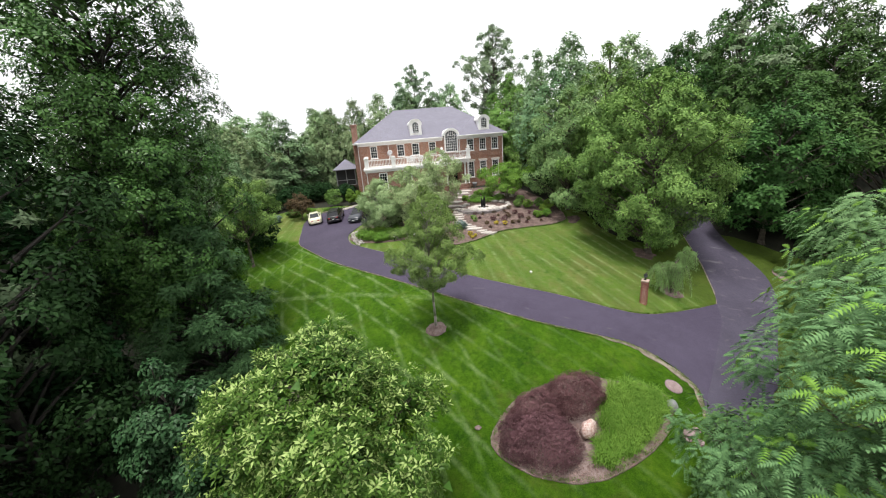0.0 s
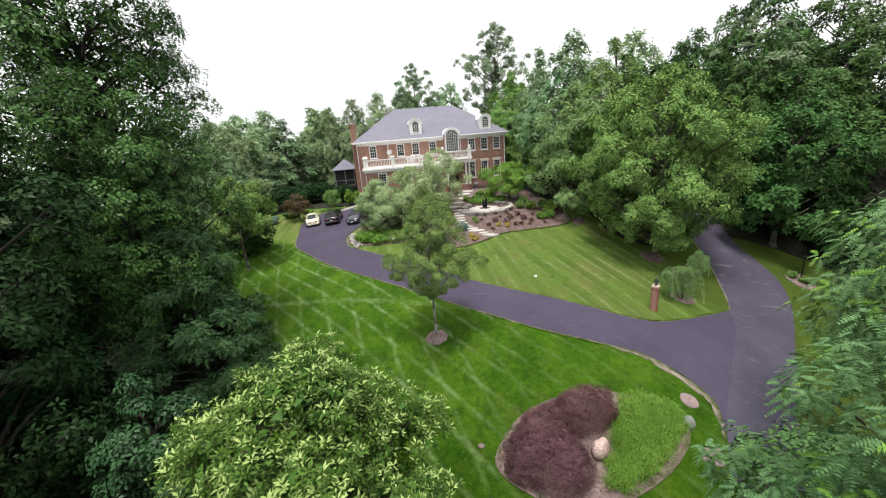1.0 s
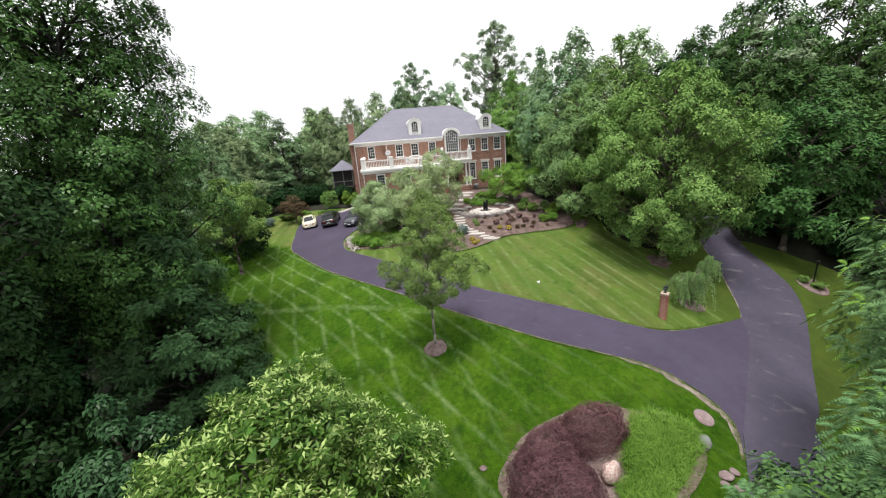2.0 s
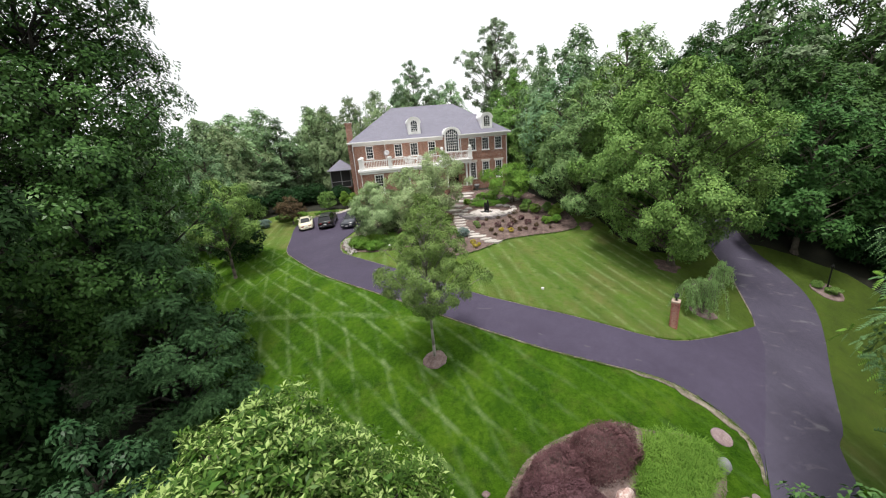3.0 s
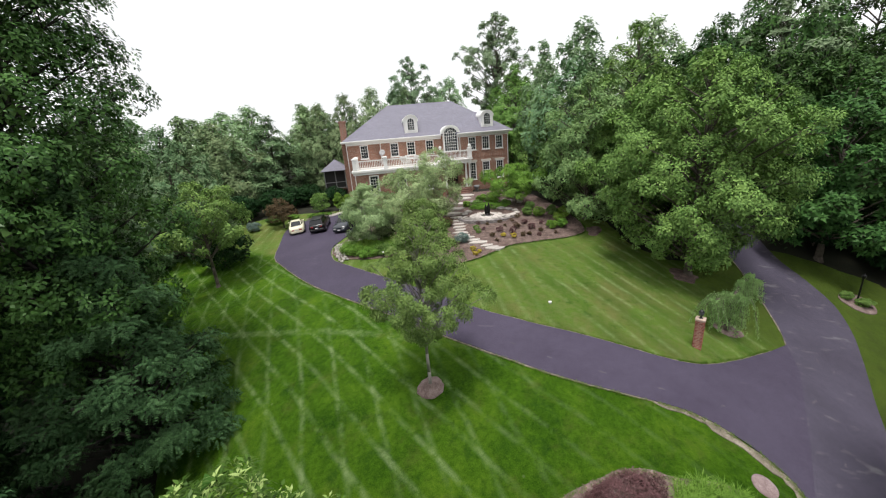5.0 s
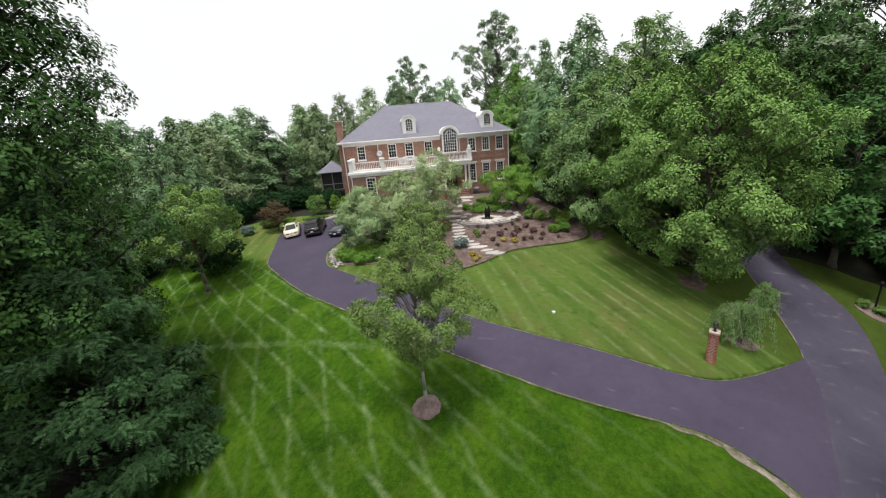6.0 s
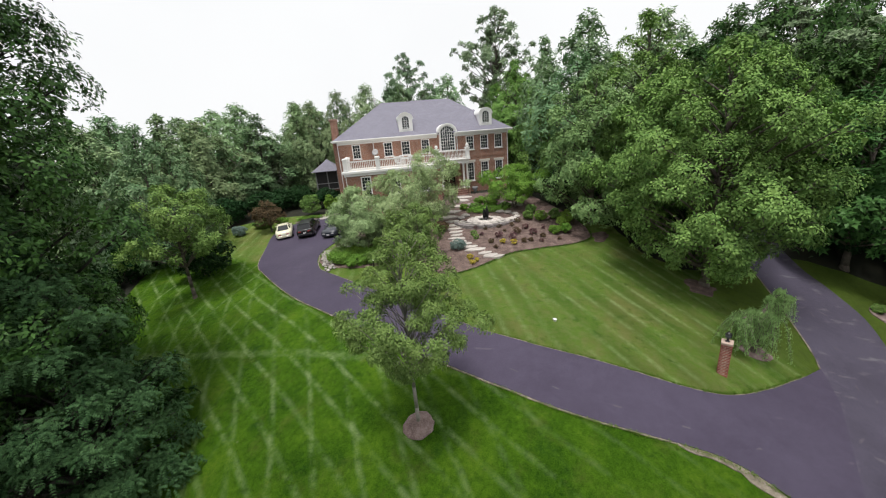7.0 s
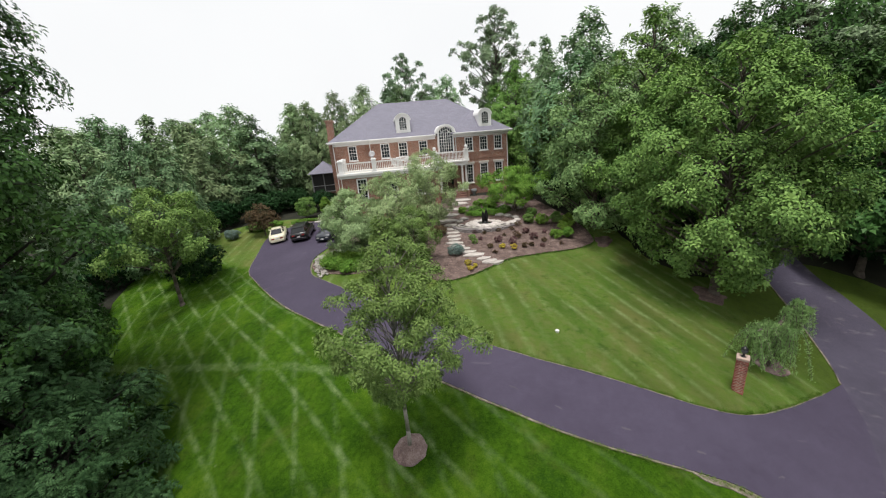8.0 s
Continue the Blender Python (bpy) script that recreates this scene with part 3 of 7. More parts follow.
def tree(name, x, y, height, radius, material, label, seed, low=0.25, each=150, clumps=60, leaf=0.2, bark=BARK, group="", trunk_r=None,
         lump=0.25, make=leaves_from, ratio=0.55, clump_size=0.30, stems=1, lean=(0, 0), category="tree", limbs=16, inner=0.3, sink=0.05, egg=0.0, flat=0.7, tufts=8):
    """A broad-leaved tree: tapered trunk, limbs to the clumps, a crown of many leaves."""
    rng = np.random.default_rng(seed)
    root = base(name, x, y, gz(x, y) - sink, label, category, group)
    rz = height * (1 - low) / 2
    mid = np.array([lean[0], lean[1], height * low + rz])
    size = clump_size * radius
    p = puffs(rng, clumps, (radius - size * 0.6, radius - size * 0.6, rz - size * 0.45), inner, lump)
    if egg:
        p[:, :2] *= (1 - egg * p[:, 2:3] / rz)
    pr = size * rng.uniform(0.65, 1.3, clumps)
    pr = pr * (1 - 0.35 * np.clip(p[:, 2] / rz, 0, 1))
    kw = {"ratio": ratio, "flat": flat} if make is leaves_from else {"flat": flat}
    which = np.repeat(np.arange(clumps), tufts)
    d = unit(rng.normal(size=(len(which), 3)) + unit(p)[which] * 0.8 + np.array([0, 0, 0.25]))
    sub = p[which] + d * (pr[which] * rng.uniform(0.55, 1.0, len(which)))[:, None] * np.array([1, 1, flat])
    crown = clump_leaves(rng, mid, sub, pr[which] * rng.uniform(0.3, 0.5, len(which)), each / tufts, leaf, make=make, **kw)
    attach("crown", quads("crown", crown, material, 4 if make is leaves_from else 3), root)
    bm = bmesh.new()
    tr = trunk_r or 0.016 * height + 0.03
    for s in range(stems):
        a = 6.283 * s / stems + 0.5
        off = Vector((math.cos(a), math.sin(a), 0)) * (0.0 if stems == 1 else tr * 1.6)
        top = Vector(mid) + Vector((off.x * 6, off.y * 6, rz * 0.55))
        pts = []
        for i in range(7):
            t = i / 6
            w = Vector((noise.noise((seed, i * 0.9, s)), noise.noise((seed + 9.0, i * 0.9, s)), 0)) * 0.05 * height * t
            pts.append(off.lerp(top, t) + w)
        limb(bm, pts, tr, tr * 0.25, 9)
        rod(bm, pts[0] - Vector((0, 0, 0.25)), pts[0] + Vector((0, 0, 0.22)), tr * 1.7, tr * 1.02, 9)
        for q in rng.choice(clumps, min(limbs // stems, clumps), replace=False):
            goal = Vector(mid + p[q])
            t0 = min(max((goal.z / height) * 0.6, low * 0.8), 0.9) * 6
            i0 = min(int(t0), 5)
            start = pts[i0].lerp(pts[i0 + 1], t0 - i0)
            bend = start.lerp(goal, 0.5) + Vector((0, 0, 0.04 * height)) + Vector(rng.normal(size=3)) * 0.03 * height
            limb(bm, [start, start.lerp(bend, 0.55), bend, goal], tr * 0.42, tr * 0.07, 5)
    part("trunk", bm, bark, root, smooth=True)
    return root


def leaf_quads(rng, at, along, normal, size, ratio=0.5, fold=0.14):
    """Pointed, slightly folded leaves that start at the given places and reach along."""
    side = unit(np.cross(normal, along))
    normal = np.cross(along, side)
    L = size[:, None]
    wing = at + along * L * 0.42 + normal * L * fold
    return np.stack([at, wing + side * L * ratio / 2, at + along * L - normal * L * 0.1, wing - side * L * ratio / 2], 1).reshape(-1, 3)


def leaf_slivers(rng, at, along, normal, size, ratio=0.6):
    """Three-cornered leaves that reach along, for trees that stand far off."""
    side = unit(np.cross(normal, along))
    L = size[:, None]
    return np.stack([at + side * L * ratio / 2, at + along * L, at - side * L * ratio / 2], 1).reshape(-1, 3)


def leaf_fronds(rng, at, along, normal, size, pairs=8):
    """Feathery compound leaves: an arching rib with pairs of narrow leaflets."""
    side = unit(np.cross(normal, along))
    normal = np.cross(along, side)
    L = size[:, None]
    out = []
    for i in range(pairs):
        s = (i + 0.6) / pairs
        rib = at + along * L * s - np.array([0, 0, 1]) * L * 0.4 * s * s
        w = L * 0.3 * math.sin(math.pi * (0.22 + 0.64 * s))
        h = L * 0.62 / pairs
        for sg in (-1, 1):
            tip = rib + side * w * sg + along * w * 0.3 - normal * w * 0.22
            out.append(np.stack([rib + along * h * 0.8, tip, rib - along * h * 0.8], 1))
    return np.concatenate(out).reshape(-1, 3)


def leafy_tree(name, x, y, height, radius, material, label, seed, low=0.1, lobes=40, lobe=0.3, twigs=46, leaves=9, leaf=0.17, spray=0.26, wide=0.4, foot=0.5, tip=2.4,
               ratio=0.5, bark=BARK, trunk_r=None, fresh=None, share=0.15, group="", category="tree", rough=0.12, hang=0.35, up=0.6, core=14, make=leaf_quads, squash=0.8, inner=0.25,
               lean=(0.0, 0.0), stems=1, pairs=8, climb=0.75):
    """A broad-leaved tree: trunk, limbs that fork to rounded boughs, and on each bough many twigs that end in a rosette of leaves."""
    rng = np.random.default_rng(seed)
    root = base(name, x, y, gz(x, y) - 0.05, label, category, group)
    tr = trunk_r or 0.016 * height + 0.03

    def girth(s):
        s = np.asarray(s, float)
        return np.where(s < wide, foot + (1 - foot) * np.sin(np.pi / 2 * np.clip(s / wide, 0, 1)), 1 - np.clip((s - wide) / (1 - wide), 0, 1) ** tip)

    # boughs: most on the outside of the crown, some within
    grid = np.linspace(0, 1, 200)
    weight = np.cumsum(girth(grid) + 0.32)
    s = np.interp((np.arange(lobes) + rng.uniform(0.1, 0.9, lobes)) / lobes * weight[-1], weight, grid)
    az = np.arange(lobes) * 2.39996 + rng.normal(size=lobes) * 0.3
    g = girth(s)
    lr = lobe * radius * rng.uniform(0.65, 1.3, lobes) * (0.55 + 0.45 * g)
    far = np.maximum(g * radius * (1 + rng.normal(size=lobes) * rough) - 0.75 * lr, 0.05)
    within = rng.random(lobes) < inner
    far[within] *= rng.uniform(0.3, 0.75, within.sum())
    z0, z1 = height * low, height
    zc = np.clip(z0 + (z1 - z0) * s, z0 + 0.55 * lr * squash, z1 - 0.95 * lr * squash)
    sway = np.array(lean)[None] * (zc / height)[:, None]
    C = np.stack([np.cos(az) * far + sway[:, 0], np.sin(az) * far + sway[:, 1], zc], 1)
    mid = np.array([lean[0] * 0.5, lean[1] * 0.5, z0 + (z1 - z0) * min(wide, 0.5)])
    outward = unit((C - mid) * np.array([1, 1, 0.6]))

    bm = bmesh.new()
    for k in range(stems):
        a = 6.283 * k / stems + 0.5
        off = Vector((math.cos(a), math.sin(a), 0)) * (0 if stems == 1 else tr * 1.5)
        tall = height * (0.86 if stems == 1 else 0.75)
        spine = [off * (1 + 5 * i / 8 * (stems > 1)) + Vector((lean[0] * i / 8 + noise.noise((seed, i * 0.7, k)) * 0.03 * height * i / 8, lean[1] * i / 8 + noise.noise((seed + 5.0, i * 0.7, k)) * 0.03 * height * i / 8, tall * i / 8)) for i in range(9)]
        limb(bm, spine, tr, tr * 0.15, 9)
        rod(bm, spine[0] - Vector((0, 0, 0.3)), spine[0] + Vector((0, 0, 0.25)), tr * 1.7, tr * 1.02, 9)
        for i in range(k, lobes, stems):
            goal = Vector(C[i])
            zs = min(max(zc[i] - climb * far[i], height * low * 0.75, 0.15 * zc[i]), tall * 0.98)
            q = zs / tall * 8
            start = spine[min(int(q), 7)].lerp(spine[min(int(q), 7) + 1], q - min(int(q), 7))
            knee = start.lerp(goal, 0.5) + Vector((0, 0, 0.06 * far[i])) + Vector(rng.normal(size=3)) * 0.05 * far[i]
            limb(bm, [start, knee, goal], tr * 0.36 * (1.1 - 0.6 * s[i]), tr * 0.1, 5)
            for _ in range(3):
                limb(bm, [goal.lerp(knee, 0.3), goal + Vector(unit(rng.normal(size=3) + outward[i])) * lr[i] * 0.8], tr * 0.09, tr * 0.03, 4)
    part("trunk", bm, bark, root, smooth=True)

    # twigs over the upper and outer side of every bough
    cnt = np.maximum((twigs * (lr / lr.mean()) ** 2).astype(int), 4)
    of = np.repeat(np.arange(lobes), cnt)
    n = len(of)
    d = rng.normal(size=(n, 3))
    d = unit(unit(d) + outward[of] * 0.55 + np.array([0, 0, 0.3]))
    ripple = 1 + 0.22 * np.sin(d[:, 0] * 5 + of) * np.sin(d[:, 1] * 5 + of * 1.7) + 0.12 * np.sin(d[:, 2] * 9 + of * 2.3)
    T = C[of] + d * (lr[of] * ripple * (0.62 + 0.42 * rng.random(n) ** 0.7))[:, None] * np.array([1, 1, squash])
    way = unit(d * 0.8 + outward[of] * 0.4 + np.array([0, 0, up]) + rng.normal(size=(n, 3)) * 0.18)
    a1 = unit(np.cross(way, unit(rng.normal(size=(n, 3)))))
    a2 = np.cross(way, a1)
    at_twig = np.repeat(np.arange(n), leaves)
    m = len(at_twig)
    th = np.tile(np.arange(leaves) * 2.39996, n) + np.repeat(rng.uniform(0, 6.283, n), leaves) + rng.normal(size=m) * 0.25
    ring = a1[at_twig] * np.cos(th)[:, None] + a2[at_twig] * np.sin(th)[:, None]
    deep = np.tile((np.arange(leaves) + 0.5) / leaves, n)
    along = unit(ring + way[at_twig] * (0.75 - 0.9 * deep)[:, None] - np.array([0, 0, 1]) * hang + rng.normal(size=(m, 3)) * 0.12)
    size = leaf * rng.uniform(0.75, 1.25, m)
    at = T[at_twig] + ring * (spray * deep ** 0.7 * 0.55)[:, None] - way[at_twig] * (spray * deep * 0.7)[:, None]
    nrm = unit(way[at_twig] + ring * 0.25 + rng.normal(size=(m, 3)) * 0.22)
    # sparse, broad leaves within, which keep the light out of the crown
    k = lobes * core
    if k:
        oc = np.repeat(np.arange(lobes), core)
        at_c = C[oc] * np.array([0.9, 0.9, 1]) + rng.normal(size=(k, 3)) * (lr[oc] * 0.36)[:, None]
        heart = leaf_slivers(rng, at_c, unit(rng.normal(size=(k, 3))), unit(rng.normal(size=(k, 3)) + np.array([0, 0, 1.0])), np.minimum(lr[oc] * 0.4, leaf * (0.6 if make is leaf_fronds else 1.6)) * rng.uniform(0.7, 1.2, k), 0.8)
        attach("inner_foliage", quads("inner_foliage", heart, material, 3), root)

    def grow(sel):
        if make is leaf_fronds:
            return leaf_fronds(rng, at[sel], along[sel], nrm[sel], size[sel], pairs)
        return make(rng, at[sel], along[sel], nrm[sel], size[sel], ratio)

    per = 4 if make is leaf_quads else 3
    if fresh is None:
        attach("crown", quads("crown", grow(np.ones(m, bool)), material, per), root)
    else:
        out = (rng.random(n) < share)[at_twig] & (deep < 0.55)
        attach("crown", quads("crown", grow(~out), material, per), root)
        attach("new_growth", quads("new_growth", grow(out), fresh, per), root, "yellow-green new growth")
    return root


def shrub(name, x, y, w, d, h, material, label, seed, each=90, clumps=26, leaf=0.07, group="", turn=0, category="shrub", lift=0.0, ratio=0.55, clump_size=0.3, up=0.55, make=leaves_from):
    """A low, dense bush that stands on the ground."""
    rng = np.random.default_rng(seed)
    root = base(name, x, y, gz(x, y) + lift - 0.02, label, category, group, turn)
    p = puffs(rng, clumps, (w / 2 * 0.8, d / 2 * 0.8, h * 0.42), 0.15, 0.16)
    p[:, 2] = np.maximum(p[:, 2], -h * 0.3)
    pr = clump_size * (w + d + h) / 5 * rng.uniform(0.7, 1.2, clumps)
    v = clump_leaves(rng, np.array([0, 0, h * 0.5]), p, pr, each, leaf, ratio=ratio, up=up, make=make)
    v[:, 2] = np.maximum(v[:, 2], 0.01)
    attach("foliage", quads("foliage", v, material, 4 if make is leaves_from else 3), root)
    bm = bmesh.new()
    for q in range(0, clumps, 4):
        limb(bm, [Vector((0, 0, -0.05)), Vector(p[q] * 0.4) + Vector((0, 0, h * 0.35)), Vector(p[q]) + Vector((0, 0, h * 0.5))], 0.02, 0.008, 5)
    part("stems", bm, BARK, root)
    return root



def mound(name, x, y, w, d, h, material, label, seed, count=9000, leaf=0.07, group="", turn=0, category="shrub", lift=0.0):
    """A clipped, even shrub: fine leaves over a rounded, slightly rough dome."""
    rng = np.random.default_rng(seed)
    root = base(name, x, y, gz(x, y) + lift - 0.02, label, category, group, turn)
    q = unit(rng.normal(size=(count, 3)))
    q[:, 2] = np.abs(q[:, 2])
    rough = np.array([noise.noise(Vector(v) * 2.2 + Vector((seed, 0, 0))) * 0.16 + noise.noise(Vector(v) * 6 + Vector((0, seed, 0))) * 0.12 for v in q.tolist()])
    r = (1 + rough) * (0.88 + 0.14 * rng.random(count))
    square = np.power(np.abs(q), 0.8) * np.sign(q)
    at = unit(square) * r[:, None] * np.array([w / 2, d / 2, h])
    at[:, 2] = np.maximum(at[:, 2], 0.02)
    nrm = unit(q + rng.normal(size=q.shape) * 0.3)
    attach("foliage", quads("foliage", slivers_from(rng, at, nrm, leaf, 0.5), material, 3), root)
    bm = bmesh.new()
    for k in range(9):
        a = k * 0.7
        limb(bm, [Vector((0, 0, -0.05)), Vector((w * 0.2 * math.cos(a), d * 0.2 * math.sin(a), h * 0.5)), Vector((w * 0.38 * math.cos(a), d * 0.38 * math.sin(a), h * 0.7))], 0.02, 0.008, 5)
    part("stems", bm, BARK, root)
    return root



def chips(bed, outline, count, lift, material, seed, size=0.06):
    """Loose bark chips over a bed, as one part of it."""
    rng = np.random.default_rng(seed)
    ring = [tuple(q) for q in outline]
    xs, ys = [q[0] for q in ring], [q[1] for q in ring]
    x, y = rng.uniform(min(xs), max(xs), count * 2), rng.uniform(min(ys), max(ys), count * 2)
    keep = [i for i in range(count * 2) if inside(x[i], y[i], ring)][:count]
    x, y = x[keep], y[keep]
    c = np.stack([x, y, land(x, y) + lift + 0.012], 1)
    a, r = rng.uniform(0, 6.283, len(x)), size * rng.uniform(0.5, 1.4, len(x))
    d = np.stack([np.cos(a), np.sin(a), rng.normal(size=len(x)) * 0.3], 1) * r[:, None]
    e = np.stack([-np.sin(a), np.cos(a), rng.normal(size=len(x)) * 0.3], 1) * (r * 0.35)[:, None]
    v = np.stack([c - d - e, c + d - e * 0.6, c + d * 0.8 + e, c - d * 0.9 + e], 1).reshape(-1, 3)
    attach("bark_litter", quads("bark_litter", v, material), bed)


def fringe(name, line, count, material, label, seed, lift=0.0, side=1.0, height=0.09):
    """Short grass that leans over the edge of a path or bed."""
    rng = np.random.default_rng(seed)
    out = []
    n = len(line)
    for _ in range(count):
        i = int(rng.integers(0, n - 1))
        q = line[i].lerp(line[i + 1], rng.random())
        d = (line[i + 1] - line[i]).normalized()
        q = q + Vector((d.y, -d.x)) * side * (0.02 + abs(rng.normal()) * 0.07)
        out.append(blade_tuft(rng, 7, 0.05, height * rng.uniform(0.6, 1.3), 0.014) + np.array([q.x, q.y, gz(q.x, q.y) + lift]))
    ob = new(name, quads(name, np.concatenate(out), material))
    return tagged(ob, label, "grass", "", "stuff")


def blade_tuft(rng, n, spread, height, width):
    """Arching grass blades from the ground, each a bent strip of two quads."""
    a, r = rng.uniform(0, 6.283, n), spread * np.sqrt(rng.random(n))
    at = np.stack([r * np.cos(a), r * np.sin(a), np.zeros(n)], 1)
    b = a + rng.normal(size=n) * 0.7
    lean = np.stack([np.cos(b), np.sin(b), np.zeros(n)], 1) * (rng.uniform(0.25, 0.9, n) * height)[:, None]
    h = (height * rng.uniform(0.6, 1.15, n))[:, None] * np.array([0, 0, 1])
    side = np.stack([-np.sin(b), np.cos(b), np.zeros(n)], 1) * width / 2
    mid, tip = at + lean * 0.35 + h * 0.75, at + lean + h * 0.8
    low = np.stack([at - side, at + side, mid + side * 0.8, mid - side * 0.8], 1)
    top = np.stack([mid - side * 0.8, mid + side * 0.8, tip + side * 0.1, tip - side * 0.1], 1)
    return np.concatenate([low, top]).reshape(-1, 3)


def stone(name, x, y, sx, sy, sz, material, label, category, seed, group="", sink=0.25, turn=0.0, lift=0.0, parent=None):
    """A rounded, faceted rock."""
    bm = bmesh.new()
    bmesh.ops.create_icosphere(bm, subdivisions=3, radius=1.0)
    for v in bm.verts:
        k = 1 + 0.22 * noise.noise(v.co * 1.3 + Vector((seed * 3.7, 0, 0))) + 0.07 * noise.noise(v.co * 4 + Vector((0, seed, 0)))
        q = v.co * k
        v.co = Vector((q.x * sx / 2, q.y * sy / 2, q.z * sz / 2 + sz * (0.5 - sink)))
    me = bpy.data.meshes.new(name)
    bm.to_mesh(me)
    bm.free()
    me.materials.append(material)
    me.polygons.foreach_set("use_smooth", [True] * len(me.polygons))
    ob = new(name, me)
    ob.matrix_world = pose(x, y, gz(x, y) + lift, 0, 0, turn)
    return tagged(ob, label, category, group)


def slab(name, x, y, ring, thick, material, label, category, group="", lift=0.0, turn=0.0):
    """A flat stone with an irregular outline and slightly broken edges, laid on the slope."""
    bm = bmesh.new()
    low = [bm.verts.new((a, b, -0.1)) for a, b in ring]
    mid = [bm.verts.new((a, b, thick * 0.75)) for a, b in ring]
    top = [bm.verts.new((a * 0.95, b * 0.95, thick)) for a, b in ring]
    n = len(ring)
    for r0, r1 in ((low, mid), (mid, top)):
        for k in range(n):
            bm.faces.new((r0[k], r0[(k + 1) % n], r1[(k + 1) % n], r1[k]))
    bm.faces.new(top)
    bm.faces.new(low[::-1])
    me = bpy.data.meshes.new(name)
    bm.to_mesh(me)
    bm.free()
    me.materials.append(material)
    ob = new(name, me)
    ob.matrix_world = pose(x, y, gz(x, y) + lift, 0, 0, turn)
    return tagged(ob, label, category, group)


def rough_ring(rng, rx, ry, n=9, rough=0.14):
    return [(rx * (1 + rng.normal() * rough) * math.cos(6.283 * k / n), ry * (1 + rng.normal() * rough) * math.sin(6.283 * k / n)) for k in range(n)]

# ---- the ground ----
def ground_sheet():
    """One sheet to the horizon: fine near the middle, coarser outwards."""
    near = np.arange(-44, 44.1, 1.0)
    out = 44 * 1.25 ** np.arange(1, 19)
    ax = np.concatenate([-out[::-1], near, out])
    X, Y = np.meshgrid(ax, ax + 26, indexing="ij")
    Z = land(X, Y) - 0.05
    n = len(ax)
    verts = np.stack([X, Y, Z], -1).reshape(-1, 3).tolist()
    faces = [(i * n + j, (i + 1) * n + j, (i + 1) * n + j + 1, i * n + j + 1) for i in range(n - 1) for j in range(n - 1)]
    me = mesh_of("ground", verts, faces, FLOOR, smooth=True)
    return tagged(new("ground", me), "woodland ground with leaf litter, darkened for tree shade", "ground", "", "structure")


ground_sheet()
LAWN = flowing([(-12.3, 16), (-15.3, 19.6), (-18.2, 22.6), (-21, 26), (-24, 31), (-25.5, 36), (-23.5, 41), (-23.5, 45), (-20, 47.5), (-14, 47), (-8, 45),
                (0, 40), (9, 36), (12.5, 33), (13, 29.5), (15, 27.5), (18, 28.6), (20.5, 30.5), (23.6, 28.9), (27.0, 27.2), (29, 23), (25, 19), (19, 13), (13, 5), (8, -1), (0, 1), (-6, 6), (-11, 12)], 4)
sheet("lawn", LAWN, GRASS, 0.0, 0.9, 0.5, 0.1, "green mown lawn with pale crossing mower tracks", "lawn")
# seam between the newer drive and the older shared road
SEAM = [(16.3, 20.4), (15.3, 18.6), (13.8, 16.8), (12.4, 15.1), (10.6, 13.0), (9.15, 10.8)]
LOW_EDGE = [(-14.0, 45.2), (-16.4, 43.6), (-16.8, 41.0), (-15.6, 36.6), (-14.6, 33.4), (-13.2, 31.4), (-10.6, 28.3), (-8.2, 25.9), (-5.0, 23.3), (-2.0, 21.0), (0.3, 19.4),
            (2.3, 18.2), (3.9, 17.35), (5.6, 16.7), (7.1, 16.25), (8.5, 15.8), (9.5, 15.1), (10.2, 14.2), (10.45, 13.2), (9.85, 11.95)]
UP_EDGE = [(14.9, 19.72), (12.7, 18.8), (10.8, 18.25), (9.3, 18.35), (7.5, 19.0), (5.8, 19.7), (3.8, 20.5), (1.2, 21.9), (-2.0, 24.4), (-4.5, 26.5), (-7.8, 29.5), (-8.9, 30.8), (-9.7, 33.4),
           (-9.2, 36.0), (-8.6, 38.5), (-8.7, 41.2), (-9.9, 43.9), (-12.0, 45.4)]
sheet("driveway", flowing(LOW_EDGE, 4, False) + [Vector(q) for q in SEAM[:5][::-1]] + flowing(UP_EDGE, 4, False), DRIVE, 0.05, 0.8, 0.02, 0.1, "smooth dark asphalt driveway curving to the parking court", "driveway")
ROAD_RING = [Vector(q) for q in SEAM] + flowing([(9.0, 8.0), (9.8, 3.0), (12.0, -3.0)], 3, False) + flowing([(16.0, -3.0), (13.4, 3.5), (12.6, 9.5), (13.8, 13.2), (15.2, 14.6), (17.5, 17.3), (20.0, 20.1), (21.9, 22.5), (22.9, 24.6), (22.9, 26.6), (22.6, 28.6), (23.2, 32), (26, 38), (31, 44)], 4, False) \
    + flowing([(28, 45), (22.5, 37.5), (20.2, 32), (19.4, 28.9), (18.8, 26.4), (18.3, 24.7), (17.1, 21.8)], 4, False)
sheet("road", ROAD_RING, ROAD, 0.04, 0.9, 0.02, 0.1, "older grey asphalt shared road with pale scuffs", "road")
# worn gravelly strip along the outer bend of the drive
def strip(line, w0, w1):
    left, right, n = [], [], len(line)
    for i, q in enumerate(line):
        d = (line[min(i + 1, n - 1)] - line[max(i - 1, 0)]).normalized()
        w = (w0 + (w1 - w0) * math.sin(math.pi * i / (n - 1))) * (1 + 0.35 * noise.noise((i * 0.8, 2.0, 0)))
        left.append(q + Vector((d.y, -d.x)) * -0.02)
        right.append(q + Vector((d.y, -d.x)) * w)
    return left + right[::-1]


sheet("verge", strip(flowing(LOW_EDGE[14:], 5, False), 0.08, 0.38), GRAVEL, 0.03, 0.25, 0.14, 0.05, "worn gravel verge beside the driveway bend", "gravel verge")

